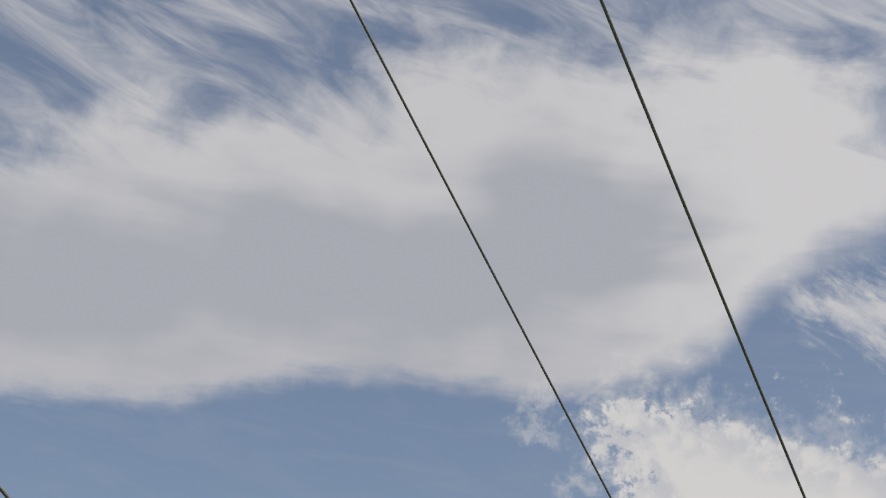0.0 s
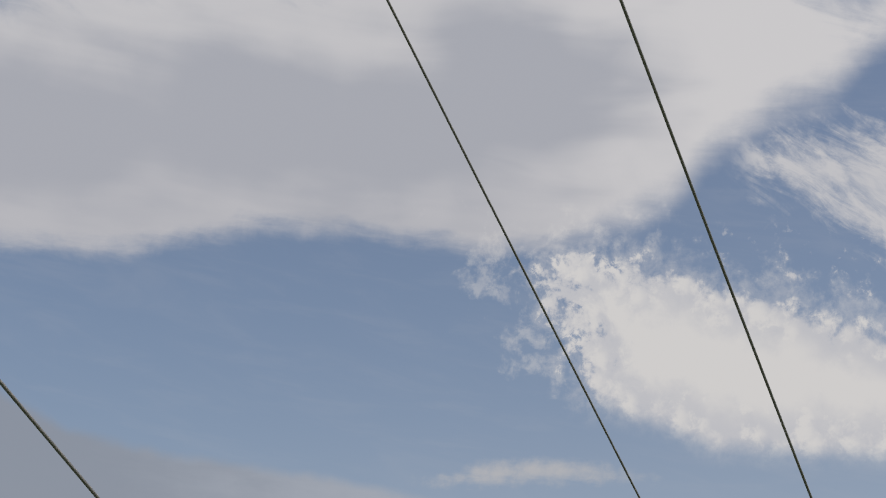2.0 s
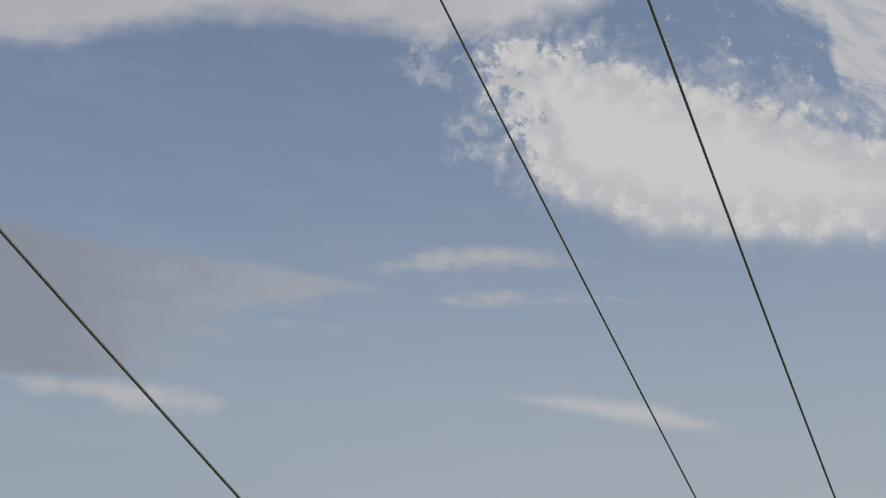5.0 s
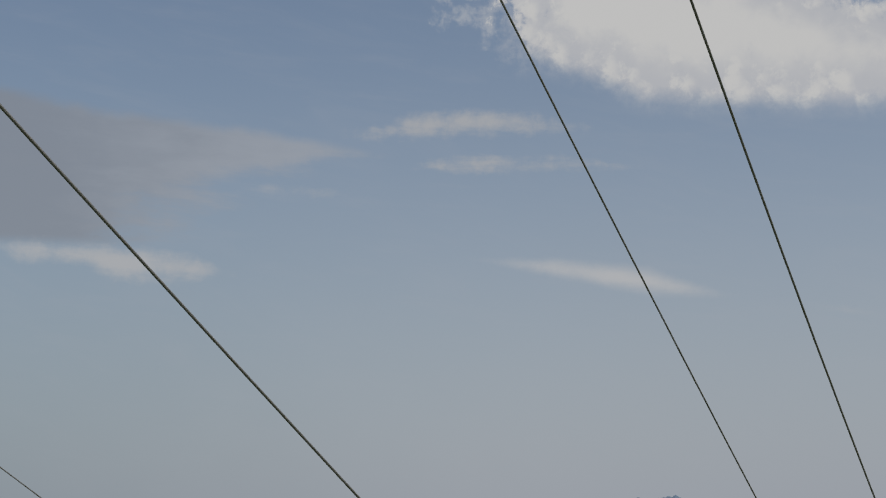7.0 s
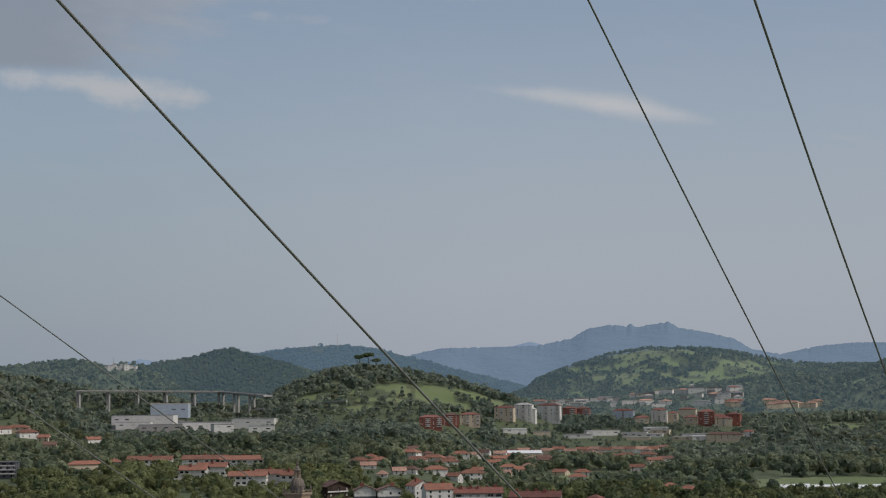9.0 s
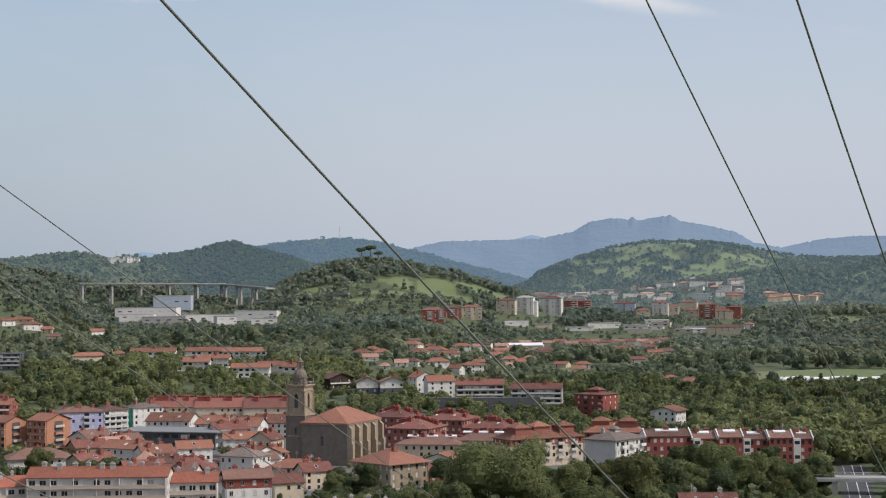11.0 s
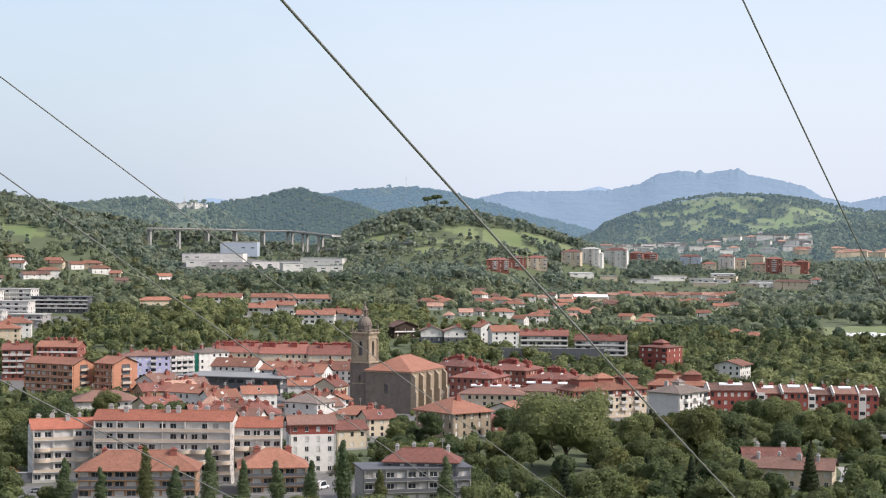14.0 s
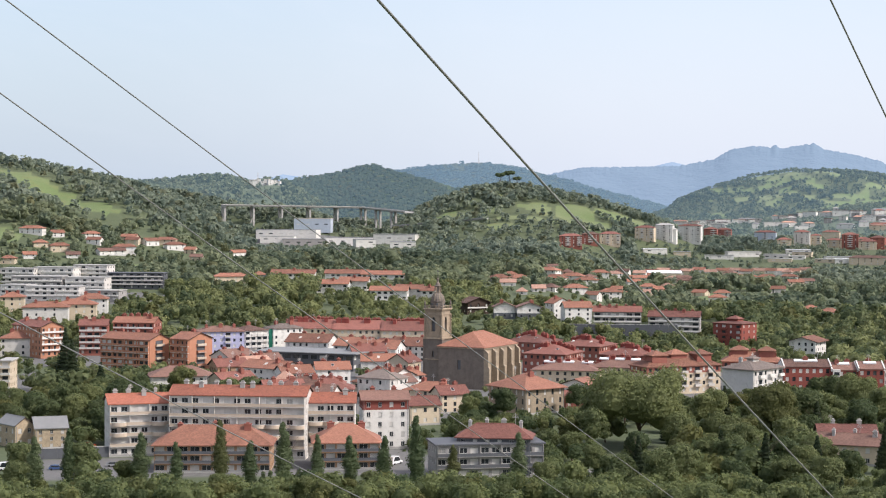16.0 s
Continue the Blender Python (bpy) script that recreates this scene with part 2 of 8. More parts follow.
def roof_material(name, color):
    """Clay tiles: rows down the slope, single tiles that differ, lichen stains."""
    m = bpy.data.materials.new(name)
    m.use_nodes = True
    g = Graph(m.node_tree)
    b = m.node_tree.nodes["Principled BSDF"]
    where = g.node("ShaderNodeTexCoord").outputs["Object"]
    n1, n2 = g.noise(where, 0.18, 5, 0.65), g.noise(where, 2.4, 6, 0.75)
    vor = g.node("ShaderNodeTexVoronoi")
    g.put(vor.inputs["Vector"], where)
    vor.inputs["Scale"].default_value = 2.2
    one = g.node("ShaderNodeSeparateColor")
    g.put(one.inputs[0], vor.outputs["Color"])
    r = g.node("ShaderNodeObjectInfo").outputs["Random"]
    k = g.math("ADD", g.math("MULTIPLY", g.math("SUBTRACT", n1, 0.5), 0.7), g.math("MULTIPLY", g.math("SUBTRACT", n2, 0.5), 0.5))
    k = g.math("ADD", k, g.math("MULTIPLY", g.math("SUBTRACT", one.outputs[0], 0.5), 0.35))
    k = g.math("ADD", k, g.math("MULTIPLY", g.math("SUBTRACT", r, 0.5), 0.65))
    col = g.mix(g.step(n2, 0.52, 0.75, 0.0, 0.55), (*color, 1), (color[0] * 0.62, color[1] * 0.8, color[2] * 0.85, 1))
    hsv = g.node("ShaderNodeHueSaturation")
    g.put(hsv.inputs["Value"], g.math("ADD", k, 1.0))
    g.put(hsv.inputs["Color"], col)
    g.put(b.inputs["Base Color"], hsv.outputs[0])
    b.inputs["Roughness"].default_value = 0.85
    wave = g.node("ShaderNodeTexWave")
    g.put(wave.inputs["Vector"], where)
    wave.inputs["Scale"].default_value, wave.inputs["Distortion"].default_value = 1.2, 0.6
    bp = g.node("ShaderNodeBump")
    bp.inputs["Strength"].default_value, bp.inputs["Distance"].default_value = 0.6, 0.08
    g.put(bp.inputs["Height"], g.math("ADD", wave.outputs["Fac"], n2))
    g.put(b.inputs["Normal"], bp.outputs[0])
    return m


def pane_material():
    """Window glass, behind which every other blind is down."""
    m = bpy.data.materials.new("window_glass")
    m.use_nodes = True
    g = Graph(m.node_tree)
    b = m.node_tree.nodes["Principled BSDF"]
    r = g.node("ShaderNodeObjectInfo").outputs["Random"]
    g.put(b.inputs["Base Color"], g.mix(g.step(r, 0.55, 0.57), (0.035, 0.04, 0.045, 1), (0.55, 0.53, 0.49, 1)))
    g.put(b.inputs["Roughness"], g.step(r, 0.55, 0.57, 0.12, 0.6))
    return m


def leaf_material(name, dark, light, by_object=0.3, attr=False):
    m = bpy.data.materials.new(name)
    m.use_nodes = True
    g = Graph(m.node_tree)
    b = m.node_tree.nodes["Principled BSDF"]
    if attr:
        r = g.node("ShaderNodeAttribute", attribute="tint").outputs["Fac"]
    else:
        r = g.node("ShaderNodeObjectInfo").outputs["Random"]
    isl = g.node("ShaderNodeNewGeometry").outputs["Random Per Island"]
    where = g.node("ShaderNodeTexCoord").outputs["Object"]
    k = g.math("ADD", g.math("MULTIPLY", r, 0.75), g.math("MULTIPLY", isl, 0.3), clamp=True)
    col = g.mix(k, (*dark, 1), (*light, 1))
    warm = g.step(g.math("FRACT", g.math("MULTIPLY", r, 7.3)), 0.8, 1.0, 0.0, 0.5)
    col = g.mix(warm, col, (0.13, 0.11, 0.03, 1))
    hsv = g.node("ShaderNodeHueSaturation")
    g.put(hsv.inputs["Value"], g.math("ADD", 0.72, g.math("MULTIPLY", g.noise(where, 0.7, 4, 0.6), 0.55)))
    g.put(hsv.inputs["Color"], col)
    g.put(b.inputs["Base Color"], hsv.outputs[0])
    b.inputs["Roughness"].default_value = 0.65
    b.inputs["Specular IOR Level"].default_value = 0.2
    thin = g.node("ShaderNodeBsdfTranslucent")
    g.put(thin.inputs[0], hsv.outputs[0])
    both = g.node("ShaderNodeMixShader")
    both.inputs[0].default_value = 0.48
    g.put(both.inputs[1], b.outputs[0])
    g.put(both.inputs[2], thin.outputs[0])
    g.put(m.node_tree.nodes["Material Output"].inputs[0], both.outputs[0])
    return m


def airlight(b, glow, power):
    """Haze painted as emission: the light of the air before land kilometres off."""
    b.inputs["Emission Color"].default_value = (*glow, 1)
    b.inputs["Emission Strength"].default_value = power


def land_material(name="land"):
    m = bpy.data.materials.new(name)
    m.use_nodes = True
    g = Graph(m.node_tree)
    b = m.node_tree.nodes["Principled BSDF"]
    where = g.node("ShaderNodeTexCoord").outputs["Object"]
    kind = g.node("ShaderNodeAttribute", attribute="cover").outputs["Fac"]
    n1, n2, n3 = g.noise(where, 0.006, 4, 0.6), g.noise(where, 0.05, 6, 0.65), g.noise(where, 0.6, 5, 0.7)
    grass = g.mix(g.step(n1, 0.4, 0.62), (0.12, 0.165, 0.058, 1), (0.15, 0.18, 0.08, 1))
    grass = g.mix(g.step(n2, 0.5, 0.72, 0, 0.7), grass, (0.17, 0.16, 0.06, 1))
    wood = g.mix(n2, (0.05, 0.07, 0.032, 1), (0.11, 0.13, 0.06, 1))
    street = g.mix(n3, (0.10, 0.10, 0.10, 1), (0.17, 0.165, 0.155, 1))
    col = g.mix(g.step(kind, 0.25, 0.75), grass, wood)
    col = g.mix(g.step(kind, 1.25, 1.75), col, street)
    hsv = g.node("ShaderNodeHueSaturation")
    g.put(hsv.inputs["Value"], g.math("ADD", 0.75, g.math("MULTIPLY", n3, 0.5)))
    g.put(hsv.inputs["Color"], col)
    g.put(b.inputs["Base Color"], hsv.outputs[0])
    b.inputs["Roughness"].default_value = 0.95
    bp = g.node("ShaderNodeBump")
    bp.inputs["Strength"].default_value, bp.inputs["Distance"].default_value = 0.7, 1.2
    g.put(bp.inputs["Height"], n2)
    g.put(b.inputs["Normal"], bp.outputs[0])
    return m


MAT = {
    "white": material("white_render", (0.66, 0.64, 0.60), stain=(0.46, 0.44, 0.40)),
    "offwhite": material("offwhite_render", (0.58, 0.555, 0.52), stain=(0.42, 0.40, 0.37)),
    "cream": material("cream_render", (0.55, 0.46, 0.34), stain=(0.42, 0.35, 0.26)),
    "ochre": material("ochre_brick", (0.36, 0.225, 0.14), stain=(0.29, 0.19, 0.125), bump=0.3),
    "orange": material("orange_brick", (0.42, 0.20, 0.125), stain=(0.34, 0.15, 0.085), bump=0.3),
    "redbrown": material("red_brick", (0.27, 0.10, 0.075), stain=(0.2, 0.08, 0.06), bump=0.3),
    "red": material("dark_red_render", (0.24, 0.068, 0.052), stain=(0.18, 0.055, 0.045)),
    "grey": material("grey_render", (0.32, 0.305, 0.29), stain=(0.24, 0.23, 0.22)),
    "darkgrey": material("dark_cladding_and_recess_shade", (0.10, 0.105, 0.115), rough=0.6),
    "lilac": material("lilac_render", (0.40, 0.40, 0.56), stain=(0.33, 0.33, 0.46)),
    "green": material("green_render", (0.05, 0.30, 0.19)),
    "blue": material("blue_render", (0.40, 0.45, 0.52)),
    "sandstone": material("sandstone", (0.31, 0.25, 0.18), vary=0.35, scale=1.2, bump=0.6, stain=(0.14, 0.11, 0.085)),
    # darker stone: weathering plus painted shade for the church's sunless side
    "shaded_oldstone": material("weathered_shaded_stone", (0.165, 0.14, 0.118), vary=0.35, scale=1.2, bump=0.6, stain=(0.11, 0.09, 0.075)),
    "stone": material("rubble_stone", (0.40, 0.32, 0.22), vary=0.4, scale=2.5, bump=0.8, stain=(0.25, 0.2, 0.15)),
    "timber": material("dark_timber", (0.06, 0.04, 0.03)),
    "concrete": material("concrete", (0.38, 0.37, 0.35), vary=0.2, stain=(0.26, 0.25, 0.24)),
    "zinc": material("zinc_sheet", (0.24, 0.24, 0.235), rough=0.55, metal=0.15),
    "frame": material("window_frame_paint", (0.6, 0.59, 0.56), vary=0.05),
    "rail": material("balcony_rail", (0.5, 0.48, 0.45), vary=0.1),
    "tan": material("tan_balcony", (0.50, 0.41, 0.32), vary=0.12),
    "terracotta": roof_material("clay_tiles", (0.245, 0.108, 0.070)),
    "brightroof": roof_material("bright_red_tiles", (0.285, 0.098, 0.060)),
    "stackred": material("red_chimney_brick", (0.25, 0.062, 0.05), stain=(0.15, 0.05, 0.045)),
    "brownroof": roof_material("brown_tiles", (0.175, 0.095, 0.072)),
    "redroof": roof_material("red_tiles", (0.205, 0.082, 0.062)),
    "pinkroof": roof_material("pale_tiles", (0.36, 0.21, 0.155)),
    "greyroof": roof_material("grey_tiles", (0.17, 0.135, 0.115)),
    "glass": pane_material(),
    "bark": material("bark", (0.09, 0.065, 0.045), vary=0.3, bump=0.8),
    "cable": material("cable_aluminium", (0.27, 0.27, 0.26), rough=0.5, metal=0.6, vary=0.1),
    "asphalt": material("asphalt", (0.075, 0.075, 0.078), vary=0.15, scale=0.2),
    "line": material("road_paint", (0.65, 0.65, 0.62), vary=0.1),
    "tyre": material("tyre_rubber", (0.02, 0.02, 0.02)),
    "carglass": material("car_glass", (0.02, 0.025, 0.03), rough=0.1, spec=0.6),
    "sheeting": material("greenhouse_sheet", (0.75, 0.76, 0.76), rough=0.4),
    "leaf": leaf_material("broad_leaves", (0.062, 0.092, 0.042), (0.205, 0.228, 0.095)),
    "poplar": leaf_material("poplar_leaves", (0.092, 0.130, 0.061), (0.158, 0.196, 0.100)),
    "conifer": leaf_material("conifer_needles", (0.028, 0.046, 0.024), (0.055, 0.075, 0.036)),
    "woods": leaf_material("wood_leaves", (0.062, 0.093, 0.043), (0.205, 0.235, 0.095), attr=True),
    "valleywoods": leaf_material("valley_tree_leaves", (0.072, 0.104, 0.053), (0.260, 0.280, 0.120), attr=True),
    # next two: distance haze painted into the leaf colours, paler and bluer
    "hazemidwoods": leaf_material("valley_leaves_hazed", (0.100, 0.138, 0.096), (0.265, 0.295, 0.172), attr=True),
    "hazehillwoods": leaf_material("lower_hill_leaves_hazed", (0.125, 0.168, 0.138), (0.275, 0.312, 0.220), attr=True),
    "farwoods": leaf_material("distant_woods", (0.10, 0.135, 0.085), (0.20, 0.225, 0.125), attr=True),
    "hazewoods": leaf_material("hazed_leaves", (0.085, 0.118, 0.075), (0.16, 0.185, 0.10), attr=True),
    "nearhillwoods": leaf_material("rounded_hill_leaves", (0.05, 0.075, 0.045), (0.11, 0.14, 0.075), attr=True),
    "farhillwoods": leaf_material("far_hill_leaves_hazed", (0.06, 0.085, 0.06), (0.11, 0.135, 0.085), attr=True),
    "hazeland": land_material("hazed_land"),
    "land": land_material(),
}
# haze over the far woods and far ground, painted as a blue glow
for key, power in (("hazewoods", 0.27), ("farwoods", 0.22), ("hazeland", 0.11), ("nearhillwoods", 0.27), ("farhillwoods", 0.62)):
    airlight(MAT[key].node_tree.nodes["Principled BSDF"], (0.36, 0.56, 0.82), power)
for n, c in (("car_red", (0.45, 0.02, 0.02)), ("car_white", (0.75, 0.75, 0.75)), ("car_blue", (0.05, 0.09, 0.2)), ("car_grey", (0.25, 0.26, 0.27))):
    MAT[n] = material(n + "_paint", c, rough=0.25, vary=0.02, spec=0.6)

# ---------- the lie of the land ----------
def smooth(v):
    v = np.clip(v, 0, 1)
    return v * v * (3 - 2 * v)


# ridges: distance, length of the slope, wood on the crest, then bearings and crest angles
RIDGES = [
    (2430, 260, 0, (-9, -7.2, -2.4, -1), (-1.4, -0.55, -0.45, -1.3)),
    (2050, 620, 6, (-40, -14.1, -13.2, -12.4, -11.5, -10.6, -8.8, -7.4, -6.3, -5), (1.9, 1.6, 1.55, 1.3, 1.16, 0.98, 0.45, -0.4, -1.0, -1.9)),
    (3050, 900, 7, (-30, -10.6, -9.5, -8.5, -7.0, -6.3, -5.75, -5.2, -4, -3), (1.2, 0.98, 0.92, 1.0, 1.1, 0.93, 1.0, 0.94, 0.3, -0.8)),
    (2500, 520, 5, (-3.4, -2.2, -1.18, -0.08, 0.84, 2, 3.04, 3.95, 4.87, 6.14, 7.2, 8.4), (-1.3, -0.7, -0.2, 0.36, 0.7, 0.88, 0.82, 0.55, 0.37, -0.05, -0.41, -0.9)),
    (4150, 760, 4, (5.6, 7.23, 7.6, 8.52, 10, 11.25, 13.06, 13.95, 15.36, 16.6, 18.6, 40), (-0.5, 0.1, 0.43, 0.79, 1.19, 1.37, 1.33, 1.22, 0.93, 0.77, 0.7, 1)),
    (3350, 600, 6, (9, 12.1, 13.9, 15.7, 17.1, 17.8, 18.65, 22, 40), (-0.35, 0.02, 0.27, 0.55, 0.37, 0.57, 0.83, 1.2, 1.4)),
]


def land(x, y):
    """Height of the ground; x and y may be arrays."""
    x, y = np.asarray(x, float), np.asarray(y, float)
    d, az = np.hypot(x, y), np.degrees(np.arctan2(x, y))
    near = np.interp(d, (0, 3, 25, 120, 300, 430), (73.4, 73.2, 68, 40, 8, 0))
    left = np.interp(d, (900, 1300, 1700, 2300, 3000, 4000), (0, 20, 24, 31, 45, 40))
    right = np.interp(d, (1150, 2000, 2900, 3300, 4000), (0, 5, 21, 52, 45))
    k = smooth((az - 3.0) / 4.0)
    z = near + left * (1 - k) + right * k
    wob = 2.0 * np.sin(x / 97 + 1) * np.sin(y / 131) * smooth((d - 1100) / 600)
    z = z + wob
    front = np.abs(az) < 60
    for D, W, wood, bearings, angles in RIDGES:
        crest = 75 + D * np.tan(np.radians(np.interp(az, bearings, angles))) - wood
        rough = 1 + 0.10 * np.sin(x / 61 + D) * np.sin(y / 83 + 2) + 0.06 * np.sin(x / 23) * np.sin(y / 37)
        up = smooth((d - D + W) / W) * np.where(d < D, rough + (1 - rough) * smooth((d - D + 0.3 * W) / (0.3 * W)), 1.0)
        down = 1 - 0.55 * smooth((d - D) / (0.8 * W))
        z = np.where(front, np.maximum(z, z + (crest - z) * up * down), z)
    return z

# ---------- building blocks ----------
class Shape:
    """Collects faces of several materials for one mesh."""

    def __init__(self):
        self.v, self.f, self.m, self.mats = [], [], [], []

    def face(self, pts, mat):
        if mat not in self.mats:
            self.mats.append(mat)
        i = len(self.v)
        self.v += [tuple(p) for p in pts]
        self.f.append(tuple(range(i, i + len(pts))))
        self.m.append(self.mats.index(mat))

    def box(self, x0, x1, y0, y1, z0, z1, mat, chamfer=0.0):
        c = chamfer
        a = [(x0, y0, z0), (x1, y0, z0), (x1, y1, z0), (x0, y1, z0)]
        b = [(x0, y0, z1 - c), (x1, y0, z1 - c), (x1, y1, z1 - c), (x0, y1, z1 - c)]
        rings = [a, b]
        if c:
            rings.append([(x0 + c, y0 + c, z1), (x1 - c, y0 + c, z1), (x1 - c, y1 - c, z1), (x0 + c, y1 - c, z1)])
        for lo, hi in zip(rings, rings[1:]):
            for i in range(4):
                j = (i + 1) % 4
                self.face((lo[i], lo[j], hi[j], hi[i]), mat)
        self.face(rings[-1], mat)
        self.face(a[::-1], mat)

    def prism(self, rings, mat, cap=True):
        """Skin between rings of equal length."""
        n = len(rings[0])
        for lo, hi in zip(rings, rings[1:]):
            for i in range(n):
                j = (i + 1) % n
                self.face((lo[i], lo[j], hi[j], hi[i]), mat)
        if cap:
            self.face(rings[-1], mat)
            self.face(rings[0][::-1], mat)

    def ngon(self, cx, cy, r, z, n=8, turn=0.0):
        return [(cx + r * math.cos(2 * math.pi * i / n + turn), cy + r * math.sin(2 * math.pi * i / n + turn), z) for i in range(n)]

    def mesh(self, name):
        me = bpy.data.meshes.new(name)
        me.from_pydata(self.v, [], self.f)
        for k in self.mats:
            me.materials.append(MAT[k])
        me.polygons.foreach_set("material_index", self.m)
        me.update()
        return me


def part(name, shape, parent, label="", m=None):
    """One mesh object under a thing or a part; shape may be a ready mesh."""
    me = shape.mesh(name) if isinstance(shape, Shape) else shape
    ob = new(name, me)
    ob.parent = parent
    if m is not None:
        ob.matrix_basis = m
    if label:
        ob["label"] = label
    return ob


def thing(name, m, label, category, group=""):
    ob = new(name)
    ob.matrix_basis = m
    return tagged(ob, label, category, group)


CACHE = {}


def window_meshes(w, h):
    key = ("window", round(w, 2), round(h, 2))
    if key not in CACHE:
        s = Shape()
        t = 0.07
        for a in ((-w / 2, -w / 2 + t, 0, h), (w / 2 - t, w / 2, 0, h), (-w / 2 + t, w / 2 - t, 0, t), (-w / 2 + t, w / 2 - t, h - t, h), (-t / 2, t / 2, t, h - t)):
            s.box(a[0], a[1], -0.03, 0.05, a[2], a[3], "frame")
        s.box(-w / 2 - 0.05, w / 2 + 0.05, -0.28, -0.032, -0.08, 0.0, "concrete")
        p = Shape()
        p.box(-w / 2 + 0.03, w / 2 - 0.03, 0.01, 0.03, 0.03, h - 0.03, "glass")
        CACHE[key] = s.mesh("window"), p.mesh("pane")
    return CACHE[key]


def balcony_mesh(w, d, wall, rail, solid):
    key = ("balcony", round(w, 1), round(d, 1), wall, rail, solid)
    if key not in CACHE:
        s = Shape()
        s.box(-w / 2, w / 2, -d, 0, -0.18, 0, wall)
        if solid:
            s.box(-w / 2, w / 2, -d, -d + 0.12, 0.003, 0.95, rail)
            s.box(-w / 2, -w / 2 + 0.12, -d + 0.12, 0, 0.003, 0.95, rail)
            s.box(w / 2 - 0.12, w / 2, -d + 0.12, 0, 0.003, 0.95, rail)
        else:
            for z in (0.12, 0.5, 0.95):
                s.box(-w / 2, w / 2, -d, -d + 0.06, z, z + 0.07, rail)
            k = max(2, int(w / 0.5))
            for i in range(k + 1):
                x = -w / 2 + i * (w - 0.06) / k
                s.box(x, x + 0.06, -d + 0.002, -d + 0.058, 0.003, 0.95, rail)
        CACHE[key] = s.mesh("balcony")
    return CACHE[key]


def chimney_meshes(kind):
    key = ("chimney", kind)
    if key not in CACHE:
        s = Shape()
        k = 0.55 if kind == "concrete" else 0.8
        s.box(-k, k, -k + 0.1, k - 0.1, -1.4, 1.7, kind)
        s.box(-k - 0.15, k + 0.15, -k - 0.05, k + 0.05, 1.703, 1.88, "concrete" if kind == "concrete" else "redbrown", 0.05)
        s.box(-0.4, 0.4, -0.35, 0.35, 1.883, 2.35, "concrete" if kind == "concrete" else "redbrown", 0.08)
        CACHE[key] = s.mesh("chimney")
    return CACHE[key]


def facade(s, p0, u, length, z0, z1, holes, mat, deep=0.24):
    """A wall face from p0 along u, with openings (u0, u1, z0, z1) and their reveals."""
    ux, uy = u
    nx, ny = uy, -ux

    def at(a, z, k=0.0):
        return (p0[0] + ux * a - nx * k, p0[1] + uy * a - ny * k, z)

    us = sorted({0.0, length, *[h[0] for h in holes], *[h[1] for h in holes]})
    zs = sorted({z0, z1, *[h[2] for h in holes], *[h[3] for h in holes]})
    for za, zb in zip(zs, zs[1:]):
        start = None
        for a, b in zip(us, us[1:]):
            c = ((a + b) / 2, (za + zb) / 2)
            inside = any(h[0] < c[0] < h[1] and h[2] < c[1] < h[3] for h in holes)
            if inside and start is not None:
                s.face((at(start, za), at(a, za), at(a, zb), at(start, zb)), mat)
                start = None
            elif not inside and start is None:
                start = a
        if start is not None:
            s.face((at(start, za), at(length, za), at(length, zb), at(start, zb)), mat)
    for a, b, za, zb in holes:
        s.face((at(a, za), at(a, za, deep), at(a, zb, deep), at(a, zb)), mat)
        s.face((at(b, za, deep), at(b, za), at(b, zb), at(b, zb, deep)), mat)
        s.face((at(a, za), at(b, za), at(b, za, deep), at(a, za, deep)), mat)
        s.face((at(a, zb, deep), at(b, zb, deep), at(b, zb), at(a, zb)), mat)
        # dark grey back face paints the shade inside the opening
        s.face((at(a, za, deep), at(b, za, deep), at(b, zb, deep), at(a, zb, deep)), "darkgrey")


